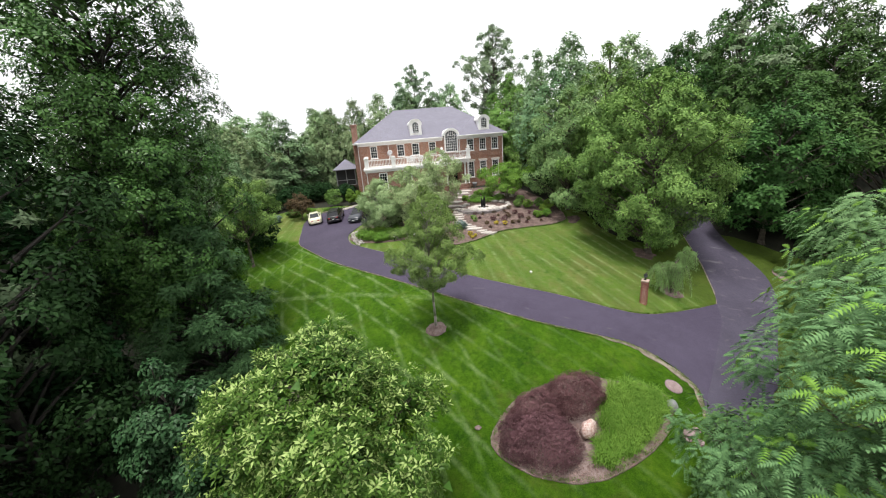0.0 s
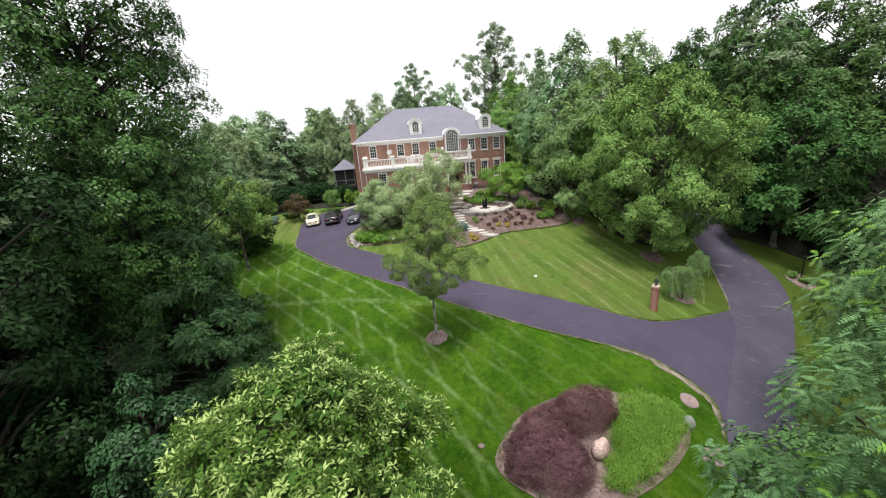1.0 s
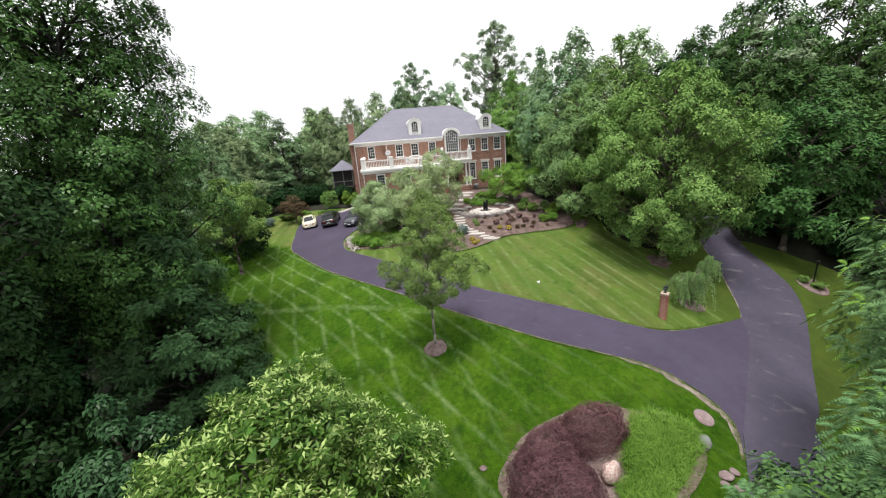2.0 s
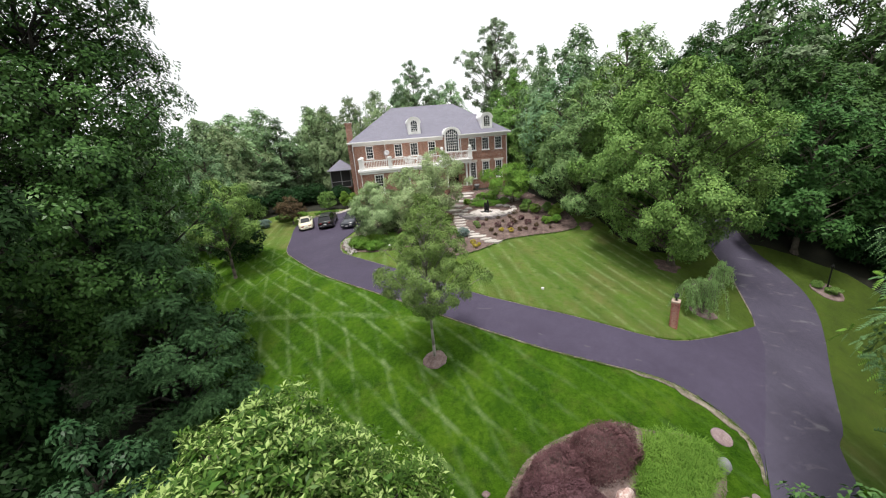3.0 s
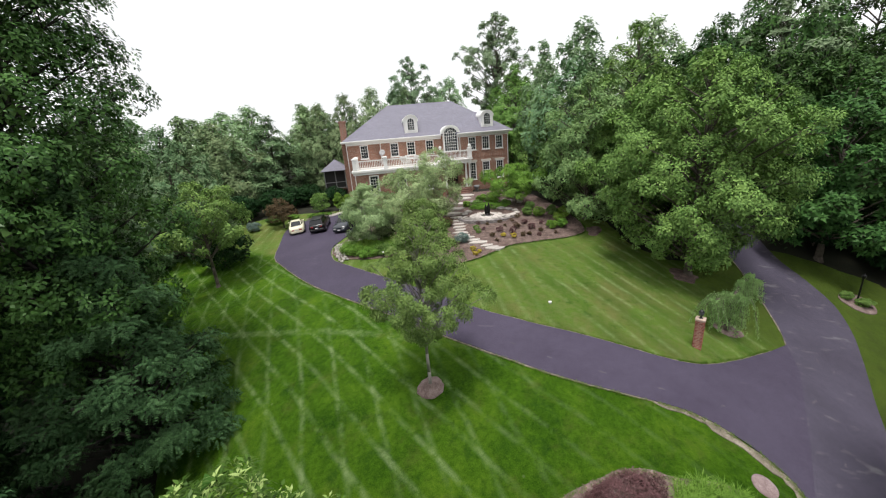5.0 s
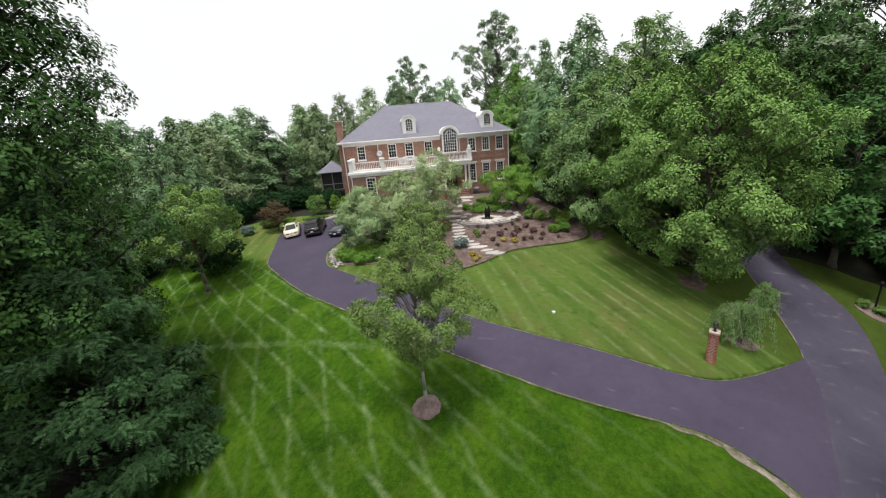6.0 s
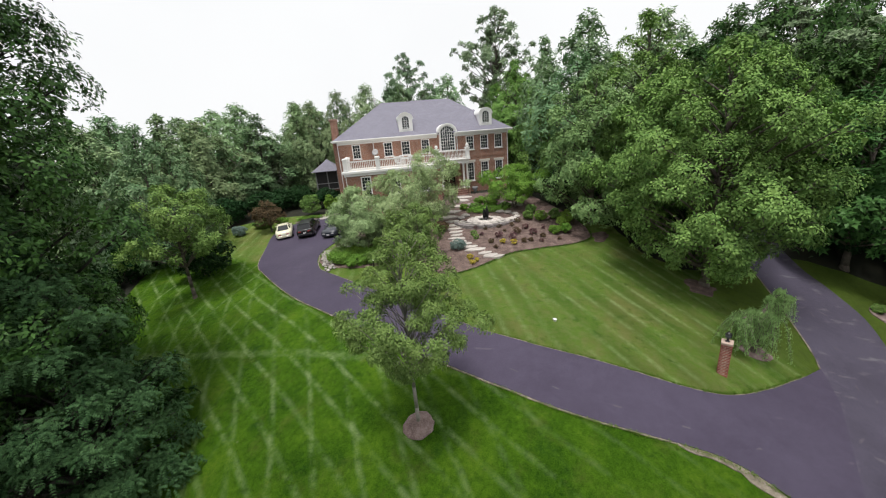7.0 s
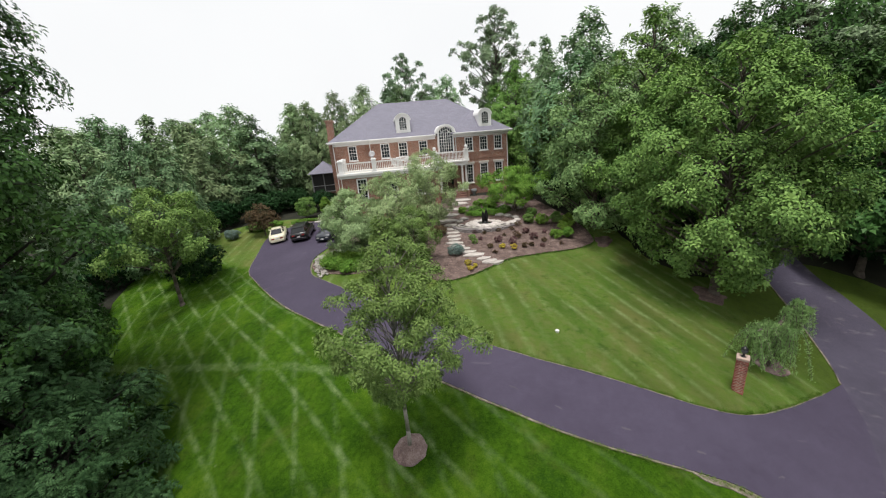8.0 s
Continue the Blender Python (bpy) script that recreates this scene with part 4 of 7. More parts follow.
# thin dusty edges where the grass meets the asphalt
for line, w in ((LOW_EDGE[2:15], -0.05), (UP_EDGE[:13], -0.05)):
    sheet("dusty_edge", strip(flowing(line, 5, False), 0.04, 0.06), GRAVEL, 0.035, 0.3, 0.05, 0.04, "thin dusty edge between lawn and asphalt", "driveway edge")
sheet("dusty_edge", strip(flowing([(16.3, 20.4), (17.1, 21.8), (18.3, 24.7), (18.8, 26.4), (19.4, 28.9)][::-1], 5, False), 0.05, 0.08), GRAVEL, 0.035, 0.3, 0.04, 0.04, "thin dusty edge between lawn and road", "driveway edge")

# pale scrapes worn into the asphalt
rng = np.random.default_rng(44)
for x, y, a, lift in ((3.99, 18.23, -30, 0.054), (5.94, 17.45, -20, 0.054), (7.97, 16.73, -15, 0.054), (9.99, 16.16, 10, 0.054), (17.1, 19.6, 60, 0.045), (19.7, 24.4, 70, 0.045), (20.5, 24.6, 110, 0.045), (17.3, 19.0, 40, 0.045), (14.4, 17.0, 30, 0.045), (2.6, 19.1, -30, 0.054), (18.6, 22.0, 75, 0.045), (13.0, 14.4, 50, 0.045)):
    c, d = math.cos(radians(a)), math.sin(radians(a))
    long, wide = rng.uniform(0.1, 0.26), rng.uniform(0.02, 0.045)
    ring = [(x + c * p * long - d * q * wide, y + d * p * long + c * q * wide) for p, q in [(math.cos(k * 0.7), math.sin(k * 0.7) * (1 + 0.4 * math.sin(k * 2.3 + x))) for k in range(9)]]
    sheet("scuff_mark", ring, SCUFF, lift, 0.2, 0.03, 0.003, "pale scrape on the asphalt", "scuff mark", "")

LAWN_BLADES = leaf_material("lawn_blades", (0.04, 0.1, 0.012), (0.14, 0.24, 0.04), 0.5, 0.2)
fringe("grass_fringe", flowing(LOW_EDGE[5:], 5, False), 600, LAWN_BLADES, "short ragged grass along the driveway", 401)
fringe("grass_fringe", flowing(UP_EDGE[:10], 5, False), 450, LAWN_BLADES, "short ragged grass along the driveway", 402)

# ---- the house ----
HZ = 2.4
house = base("house", -11.14, 46.5, HZ, "two-storey red brick house with white trim and a hipped grey roof", "house", turn=10.6)


def hb(bm, u0, u1, v0, v1, z0, z1, bevel=0.0):
    """A box in the house's own directions: u along the front, v out from it, z in the world."""
    return box(bm, u0, u1, -v1, -v0, z0 - HZ, z1 - HZ, bevel)


def wall_front(u0, u1, z0, z1, v, holes, thick=0.3):
    """A wall along the front with rectangular openings that go through it."""
    bm = bmesh.new()
    us, zs = sorted({u0, u1, *(h[0] for h in holes), *(h[1] for h in holes)}), sorted({z0, z1, *(h[2] for h in holes), *(h[3] for h in holes)})

    def hole(a, b):
        return any(h[0] < a < h[1] and h[2] < b < h[3] for h in holes)

    for ua, ub in zip(us, us[1:]):
        for za, zb in zip(zs, zs[1:]):
            if not hole((ua + ub) / 2, (za + zb) / 2):
                for w, flip in ((v, False), (v - thick, True)):
                    c = [(ua, -w, za - HZ), (ub, -w, za - HZ), (ub, -w, zb - HZ), (ua, -w, zb - HZ)]
                    bm.faces.new([bm.verts.new(q) for q in (c[::-1] if flip else c)])
    for ha, hbb, hc, hd in list(holes) + [(u0, u1, z0, z1)]:
        ring = [(ha, hc), (hbb, hc), (hbb, hd), (ha, hd)]
        for (a, c), (b, d) in zip(ring, ring[1:] + ring[:1]):
            bm.faces.new([bm.verts.new(q) for q in ((a, -v, c - HZ), (b, -v, d - HZ), (b, -(v - thick), d - HZ), (a, -(v - thick), c - HZ))])
    bmesh.ops.remove_doubles(bm, verts=bm.verts, dist=0.001)
    return bm


def window(u0, u1, z0, z1, v, cols=3, rows=4, sill=True, head=False, frame_w=0.09):
    """A sash window with white frame, bars, dark panes and a sill."""
    bm = bmesh.new()
    f = frame_w
    hb(bm, u0, u0 + f, v - 0.1, v + 0.03, z0, z1)
    hb(bm, u1 - f, u1, v - 0.1, v + 0.03, z0, z1)
    hb(bm, u0 + f, u1 - f, v - 0.1, v + 0.03, z1 - f, z1)
    hb(bm, u0 + f, u1 - f, v - 0.1, v + 0.03, z0, z0 + f * 0.8)
    w = part("window", bm, WHITE, house)
    bm = bmesh.new()
    for i in range(1, cols):
        c = u0 + f + (u1 - u0 - 2 * f) * i / cols
        hb(bm, c - 0.014, c + 0.014, v - 0.085, v - 0.05, z0 + f, z1 - f)
    for j in range(1, rows):
        c = z0 + f + (z1 - z0 - 2 * f) * j / rows
        t = 0.026 if j * 2 == rows else 0.014
        hb(bm, u0 + f, u1 - f, v - 0.082 + 0.001 * j, v - 0.047 + 0.001 * j, c - t, c + t)
    part("glazing_bars", bm, WHITE, w)
    part("pane", hb(bmesh.new(), u0 + f * 0.8, u1 - f * 0.8, v - 0.1, v - 0.078, z0 + f * 0.6, z1 - f * 0.8), PANE, w, "dark reflecting window glass")
    if sill:
        part("sill", hb(bmesh.new(), u0 - 0.06, u1 + 0.06, v + 0.002, v + 0.1, z0 - 0.1, z0 - 0.003, 0.008), WHITE, w)
    if head:
        part("lintel", hb(bmesh.new(), u0 - 0.14, u1 + 0.14, v + 0.002, v + 0.06, z1 + 0.005, z1 + 0.24, 0.008), CREAM, w, "pale stone lintel")
    return w


EAVE, FLOOR1 = 10.2, 4.35
VL, VC, VR = 0.0, 0.35, 0.8            # fronts of the left, middle and right bays
UL, U1, U2, UR = 0.4, 4.0, 13.15, 19.15
BACK = -10.6
UPPER = (8.36, 9.84)
left_holes = [(1.91, 2.8, *UPPER)]
mid_holes = [(5.27, 6.22, *UPPER), (7.16, 8.12, *UPPER), (9.34, 10.28, *UPPER), (11.4, 13.0, 8.45, 10.1), (11.35, 12.95, FLOOR1, 6.75)]
right_holes = [(14.28, 15.2, *UPPER), (15.92, 16.84, *UPPER), (17.56, 18.48, *UPPER), (14.2, 15.12, 4.95, 6.98), (15.88, 16.8, 4.95, 6.98), (17.56, 18.48, 4.95, 6.98)]
part("front_wall", wall_front(UL, U1, 2.4, EAVE, VL, left_holes), BRICK, house)
part("front_wall", wall_front(U1, U2, 3.2, EAVE, VC, mid_holes), BRICK, house)
part("front_wall", wall_front(U2, UR, 3.2, EAVE, VR, right_holes), BRICK, house)
part("return_wall", hb(bmesh.new(), U1, U1 + 0.3, VL - 0.3, VC - 0.302, 3.2, EAVE), BRICK, house)
part("return_wall", hb(bmesh.new(), U2, U2 + 0.3, VC - 0.3, VR - 0.302, 3.2, EAVE), BRICK, house)
part("side_wall", hb(bmesh.new(), UL, UL + 0.3, BACK, VL - 0.302, 2.4, EAVE), BRICK, house)
part("side_wall", hb(bmesh.new(), UR - 0.3, UR, BACK, VR - 0.302, 2.4, EAVE), BRICK, house)
part("back_wall", hb(bmesh.new(), UL + 0.3, UR - 0.3, BACK, BACK + 0.3, 2.4, EAVE), BRICK, house)
part("upper_floor", hb(bmesh.new(), UL + 0.31, UR - 0.31, BACK + 0.31, VL - 0.4, 7.2, 7.45), DARK, house)
for h in left_holes:
    window(*h, VL)
for h in mid_holes[:3]:
    window(*h, VC)
for h in right_holes[:3]:
    window(*h, VR)
for h in right_holes[3:]:
    window(*h, VR, rows=6, head=True)
# projecting brick band between the storeys and a stone base
part("brick_band", hb(bmesh.new(), U2 + 0.002, UR - 0.002, VR + 0.002, VR + 0.035, 7.5, 7.72), BRICK, house)
part("brick_band", hb(bmesh.new(), U2 + 0.002, UR - 0.002, VR + 0.002, VR + 0.045, 3.25, 4.6), BRICK, house)


def arch_window(uc, w, z0, spring, v):
    """Tall window with a round head, fan bars and a white hood above."""
    seg = 14
    r = w / 2

    def arc(rad, k, squash=0.8):
        a = math.pi * k / seg
        return uc - rad * math.cos(a), spring + rad * squash * math.sin(a)

    def band(r0, r1, va, vb, bm):
        for k in range(seg):
            q = [arc(r0, k), arc(r1, k), arc(r1, k + 1), arc(r0, k + 1)]
            front = [bm.verts.new((a, -vb, b - HZ)) for a, b in q]
            back = [bm.verts.new((a, -va, b - HZ)) for a, b in q]
            bm.faces.new(front[::-1])
            bm.faces.new((front[1], front[2], back[2], back[1]))
            bm.faces.new((front[3], front[0], back[0], back[3]))
        return bm

    bm = bmesh.new()
    hb(bm, uc - r - 0.13, uc - r, v - 0.1, v + 0.06, z0, spring)
    hb(bm, uc + r, uc + r + 0.13, v - 0.1, v + 0.06, z0, spring)
    hb(bm, uc - r, uc + r, v - 0.1, v + 0.06, z0 - 0.12, z0)
    band(r, r + 0.13, v - 0.1, v + 0.06, bm)
    w_ob = part("arched_window", bm, WHITE, house, "tall arched window with white surround")
    bm = bmesh.new()
    ring = [(uc - r, z0)] + [arc(r, k) for k in range(seg + 1)] + [(uc + r, z0)]
    front = [bm.verts.new((a, -(v - 0.02), b - HZ)) for a, b in ring]
    bm.faces.new(front[::-1])
    part("pane", bm, PANE, w_ob, "dark reflecting window glass")
    bm = bmesh.new()
    for i in range(1, 6):
        c = uc - r + 2 * r * i / 6
        top = spring + 0.8 * math.sqrt(max(r * r - (c - uc) ** 2, 0))
        hb(bm, c - 0.018, c + 0.018, v - 0.015, v + 0.02, z0, top - 0.02)
    for j in range(1, 7):
        c = z0 + (spring - z0) * j / 6
        hb(bm, uc - r, uc + r, v - 0.012, v + 0.024, c - 0.018, c + 0.018)
    band(r * 0.5, r * 0.56, v - 0.01, v + 0.022, bm)
    part("glazing_bars", bm, WHITE, w_ob)
    bm = bmesh.new()
    band(r + 0.13, r + 0.36, v - 1.6, v + 0.16, bm)
    part("hood", bm, WHITE, w_ob, "white curved hood over the arched window")


AV = VC + 0.62
part("arch_bay", hb(bmesh.new(), 11.36, 13.04, VC + 0.003, AV - 0.11, 8.35, 10.55), WHITE, house, "white bay of the arched window")
arch_window(12.2, 1.45, 8.5, 10.42, AV)


def hip_roof(u0, u1, v0, v1, eave, slope, over=0.42):
    """A hipped roof solid with a short fascia."""
    a, b, c, d = u0 - over, u1 + over, v0 - over, v1 + over
    bm = bmesh.new()
    half = min(b - a, d - c) / 2
    top = eave + slope * half
    if b - a > d - c:
        r0, r1 = (a + half, (c + d) / 2), (b - half, (c + d) / 2)
    else:
        r0, r1 = ((a + b) / 2, c + half), ((a + b) / 2, d - half)
    P = lambda q, z: bm.verts.new((q[0], -q[1], z - HZ))  # noqa: E731
    e = [P(q, eave) for q in ((a, c), (b, c), (b, d), (a, d))]
    lo = [P(q, eave - 0.06) for q in ((a, c), (b, c), (b, d), (a, d))]
    t0, t1 = P(r0, top), P(r1, top)
    if b - a > d - c:
        faces = [(e[0], e[1], t1, t0), (e[1], e[2], t1), (e[2], e[3], t0, t1), (e[3], e[0], t0)]
    else:
        faces = [(e[0], e[1], t0), (e[1], e[2], t1, t0), (e[2], e[3], t1), (e[3], e[0], t0, t1)]
    for f in faces:
        bm.faces.new(f)
    for k in range(4):
        bm.faces.new((lo[k], lo[(k + 1) % 4], e[(k + 1) % 4], e[k]))
    bm.faces.new(lo)
    bmesh.ops.recalc_face_normals(bm, faces=bm.faces)
    return bm


SLOPE = 0.70
roof = part("roof", hip_roof(UL, UR, BACK, VL, EAVE + 0.12, SLOPE), SHINGLE, house, "grey asphalt shingle hipped roof")
part("roof_bay", hip_roof(U1, UR, BACK + 0.3, VC, EAVE + 0.121, SLOPE), SHINGLE, roof)
part("roof_bay", hip_roof(U2, UR, BACK + 4, VR, EAVE + 0.122, SLOPE), SHINGLE, roof)
bm = bmesh.new()
for ua, ub, v in ((UL - 0.42, U1 - 0.42, VL), (U1 - 0.42, 11.18, VC), (U2 - 0.2, UR + 0.42, VR)):
    hb(bm, ua, ub, v + 0.425, v + 0.54, EAVE + 0.03, EAVE + 0.15, 0.02)
    hb(bm, max(ua, UL), min(ub, UR), v + 0.003, v + 0.06, EAVE - 0.32, EAVE - 0.06)
    hb(bm, ua, ub, v + 0.061, v + 0.42, EAVE - 0.06, EAVE + 0.05)
part("gutter", bm, WHITE, house, "white gutter and frieze board")
bm = bmesh.new()
hb(bm, UL - 0.54, UL - 0.425, BACK, VL + 0.42, EAVE + 0.03, EAVE + 0.15, 0.02)
hb(bm, UL - 0.42, UL - 0.003, BACK, VL, EAVE - 0.06, EAVE + 0.05)
part("gutter", bm, WHITE, house)
for u, v, z0 in ((UL + 0.06, VL, 2.6), (U1 + 0.2, VC, 7.6), (U2 + 0.12, VR, 7.6), (UR - 0.1, VR, 3.4)):
    bm = bmesh.new()
    P = lambda uu, vv, zz: (uu, -vv, zz - HZ)  # noqa: E731
    rod(bm, P(u, v + 0.48, EAVE + 0.05), P(u, v + 0.08, EAVE - 0.4), 0.045, sides=6)
    rod(bm, P(u, v + 0.08, EAVE - 0.38), P(u, v + 0.08, z0), 0.045, sides=6)
    part("downspout", bm, WHITE, house)


def dormer(uc, v, z0, w=1.34, h=1.15):
    """A white dormer with a round-headed top, side cheeks and a small barred window."""
    seg, r = 10, w / 2
    deep = 2.4
    spring = z0 + h
    outline = [(uc - r, z0)] + [(uc - r * math.cos(math.pi * k / seg), spring + r * 0.85 * math.sin(math.pi * k / seg)) for k in range(seg + 1)] + [(uc + r, z0)]
    bm = bmesh.new()
    front = [bm.verts.new((a, -v, b - HZ)) for a, b in outline]
    back = [bm.verts.new((a, -(v - deep), b - HZ)) for a, b in outline]
    bm.faces.new(front[::-1])
    for k in range(len(outline) - 1):
        bm.faces.new((front[k], front[k + 1], back[k + 1], back[k]))
    bmesh.ops.recalc_face_normals(bm, faces=bm.faces)
    d = part("dormer", bm, WHITE, house, "white painted dormer with a rounded top")
    bm = bmesh.new()
    big = [(uc - (r + 0.1) * math.cos(math.pi * k / seg), spring + (r + 0.1) * 0.85 * math.sin(math.pi * k / seg)) for k in range(seg + 1)]
    small = [(uc - r * math.cos(math.pi * k / seg), spring + r * 0.85 * math.sin(math.pi * k / seg)) for k in range(seg + 1)]
    for k in range(seg):
        q = [small[k], big[k], big[k + 1], small[k + 1]]
        f = [bm.verts.new((a, -(v + 0.12), b - HZ)) for a, b in q]
        g = [bm.verts.new((a, -(v - deep), b - HZ)) for a, b in q]
        bm.faces.new(f[::-1])
        bm.faces.new((f[1], f[2], g[2], g[1]))
        bm.faces.new((f[3], f[0], g[0], g[3]))
    part("dormer_roof", bm, WHITE, d)
    bm = bmesh.new()
    rw = 0.36
    ring = [(uc - rw, z0 + 0.3)] + [(uc - rw * math.cos(math.pi * k / seg), spring - 0.02 + rw * 0.9 * math.sin(math.pi * k / seg)) for k in range(seg + 1)] + [(uc + rw, z0 + 0.3)]
    bm.faces.new([bm.verts.new((a, -(v + 0.008), b - HZ)) for a, b in ring][::-1])
    part("pane", bm, PANE, d, "dark reflecting window glass")
    bm = bmesh.new()
    for c in (uc - 0.12, uc + 0.12):
        hb(bm, c - 0.015, c + 0.015, v + 0.012, v + 0.03, z0 + 0.3, spring + 0.24)
    for j in range(4):
        z = z0 + 0.42 + 0.24 * j
        hb(bm, uc - rw, uc + rw, v + 0.014, v + 0.034, z - 0.015, z + 0.015)
    hb(bm, uc - rw - 0.05, uc + rw + 0.05, v + 0.01, v + 0.06, z0 + 0.24, z0 + 0.31)
    part("glazing_bars", bm, WHITE, d)


dormer(7.9, 0.1, 10.78, 1.5, 1.25)
dormer(16.75, 0.5, 10.8, 1.4, 1.2)

# chimney on the left side
bm = bmesh.new()
hb(bm, UL - 0.62, UL - 0.003, -3.9, -2.3, 2.4, 11.0)
hb(bm, UL - 0.6, UL + 0.1, -3.7, -2.7, 11.0, 12.5)
chimney = part("chimney", bm, BRICK, house, "tall red brick chimney")
part("chimney_cap", hb(bmesh.new(), UL - 0.68, UL + 0.18, -3.78, -2.62, 12.5, 12.72, 0.02), BRICK, chimney)
bm = bmesh.new()
ball(bm, (5.0, -(-4.6), 14.62 - HZ), 0.2, 0.8)
rod(bm, (5.0, 4.6, 14.0 - HZ), (5.0, 4.6, 14.6 - HZ), 0.06)
part("roof_vent", bm, WHITE, house, "white round roof vent")

# ---- garage wing with a roof terrace ----
GU0, GU1, GV = 1.25, 10.4, 5.4
DECK = 7.4
g_holes = [(2.6, 3.58, 4.9, 6.88), (5.42, 6.4, 4.9, 6.88), (8.2, 9.18, 4.9, 6.88)]
part("wing_wall", wall_front(GU0, GU1, 1.9, 7.05, GV, g_holes), BRICK, house)
part("wing_side", hb(bmesh.new(), GU0, GU0 + 0.3, VL + 0.003, GV - 0.302, 1.9, 7.05), BRICK, house)
part("wing_side", hb(bmesh.new(), GU1 - 0.3, GU1, VC + 0.003, GV - 0.302, 1.9, 7.05), BRICK, house)
for h in g_holes:
    window(*h, GV, rows=6, head=False, frame_w=0.12)
part("terrace_deck", hb(bmesh.new(), GU0 - 0.1, GU1 + 0.1, VL + 0.004, GV + 0.1, 7.2, DECK), CREAM, house, "flat terrace floor over the garage")
bm = bmesh.new()
hb(bm, GU0 - 0.12, GU1 + 0.12, GV + 0.003, GV + 0.14, 6.98, 7.2)
hb(bm, GU0 - 0.28, GU1 + 0.28, GV - 0.1, GV + 0.3, 7.2, 7.44, 0.03)
hb(bm, GU0 - 0.28, GU0 + 0.1, VL + 0.01, GV - 0.101, 7.2, 7.44, 0.03)
hb(bm, GU0 - 0.14, GU0 - 0.003, VL + 0.01, GV + 0.002, 6.98, 7.2)
part("cornice", bm, WHITE, house)
for u, v in ((GU0 + 0.02, GV + 0.07), (GU0 - 0.06, VL + 1.2)):
    part("downspout", rod(bmesh.new(), (u, -v, 7.1 - HZ), (u, -v, 2.2 - HZ), 0.045, sides=6), WHITE, house)

spindle_bm = lathe(bmesh.new(), [(0.028, 0), (0.028, 0.08), (0.045, 0.2), (0.022, 0.42), (0.034, 0.56), (0.028, 0.66)], sides=6)
SPINDLE = bpy.data.meshes.new("spindle")
spindle_bm.to_mesh(SPINDLE)
spindle_bm.free()
SPINDLE.materials.append(WHITE)


def balustrade(a, b, z, posts, gap=0.17, ball_top=True, skip_ends=False, label="white turned balustrade"):
    """Rails, spindles and posts from a to b, given as u, v pairs, on a floor at z."""
    (ua, va), (ub, vb) = a, b
    n = Vector((ub - ua, vb - va))
    length = n.length
    n.normalize()
    ang = math.atan2(-(vb - va), ub - ua)
    bm = bmesh.new()
    for z0, z1, w in ((0.08, 0.16, 0.07), (0.82, 0.93, 0.09)):
        m = Matrix.Translation(((ua + ub) / 2, -(va + vb) / 2, z - HZ + (z0 + z1) / 2)) @ Matrix.Rotation(ang, 4, "Z") @ Matrix.Diagonal((length, w * 2, z1 - z0, 1))
        bmesh.ops.create_cube(bm, size=1.0, matrix=m)
    rail = part("balustrade", bm, WHITE, house, label)
    centres = [p * length for p in posts]
    k = gap / 2
    while k < length:
        if all(abs(k - c) > 0.26 for c in centres):
            s = attach("spindle", SPINDLE, rail)
            s.location = (ua + n.x * k, -(va + n.y * k), z - HZ + 0.16)
        k += gap
    for i, c in enumerate(centres):
        if skip_ends and i in (0, len(centres) - 1) and skip_ends is True:
            continue
        bm = bmesh.new()
        u, v = ua + n.x * c, va + n.y * c
        hb(bm, u - 0.2, u + 0.2, v - 0.2, v + 0.2, z + 0.002, z + 1.05, 0.015)
        hb(bm, u - 0.26, u + 0.26, v - 0.26, v + 0.26, z + 1.05, z + 1.16, 0.02)
        hb(bm, u - 0.24, u + 0.24, v - 0.24, v + 0.24, z + 0.002, z + 0.16, 0.015)
        hb(bm, u - 0.13, u + 0.13, v - 0.201, v + 0.201, z + 0.28, z + 0.9)
        if ball_top:
            rod(bm, (u, -v, z + 1.16 - HZ), (u, -v, z + 1.22 - HZ), 0.13, 0.09, 10)
            ball(bm, (u, -v, z + 1.36 - HZ), 0.18)
        else:
            hb(bm, u - 0.2, u + 0.2, v - 0.2, v + 0.2, z + 1.16, z + 1.22, 0.02)
        part("post", bm, WHITE, rail)


balustrade((GU0 + 0.1, GV), (GU1 - 0.1, GV), DECK + 0.04, (0.0, 0.34, 1.0), ball_top=False)
balustrade((GU0 + 0.1, GV - 0.25), (GU0 + 0.1, VL + 0.6), DECK + 0.04, (0.5, 0.95), ball_top=False)

# ---- entrance porch ----
STEPBRICK = brick_material("step_brick", (0.16, 0.075, 0.06), (0.24, 0.12, 0.095), (0.3, 0.24, 0.21))
PU0, PU1, PV = 10.55, 14.15, 2.3
part("porch_floor", hb(bmesh.new(), PU0, PU1, VC + 0.003, PV, 3.3, FLOOR1, 0.01), BRICK, house)
bm = bmesh.new()
hb(bm, PU0, PU1, VC + 0.003, PV, 7.05, 7.4)
hb(bm, PU0 - 0.14, PU1 + 0.14, VC + 0.9, PV + 0.14, 7.4, 7.56, 0.03)
part("porch_roof", bm, WHITE, house, "white flat porch roof with a moulded edge")
for u in (PU0 + 0.2, PU0 + 0.62, PU1 - 0.62, PU1 - 0.2):
    bm = bmesh.new()
    z = FLOOR1 - HZ
    lathe(bm, [(0.17, 0), (0.17, 0.08), (0.13, 0.14), (0.125, 0.9), (0.105, 2.48), (0.13, 2.54), (0.17, 2.6), (0.17, 2.7)], (u, -(PV - 0.2), z), 14)
    part("column", bm, WHITE, house, smooth=True)
balustrade((PU0 + 0.12, PV - 0.12), (PU1 - 0.12, PV - 0.12), 7.56, (0.0, 1.0), 0.15)
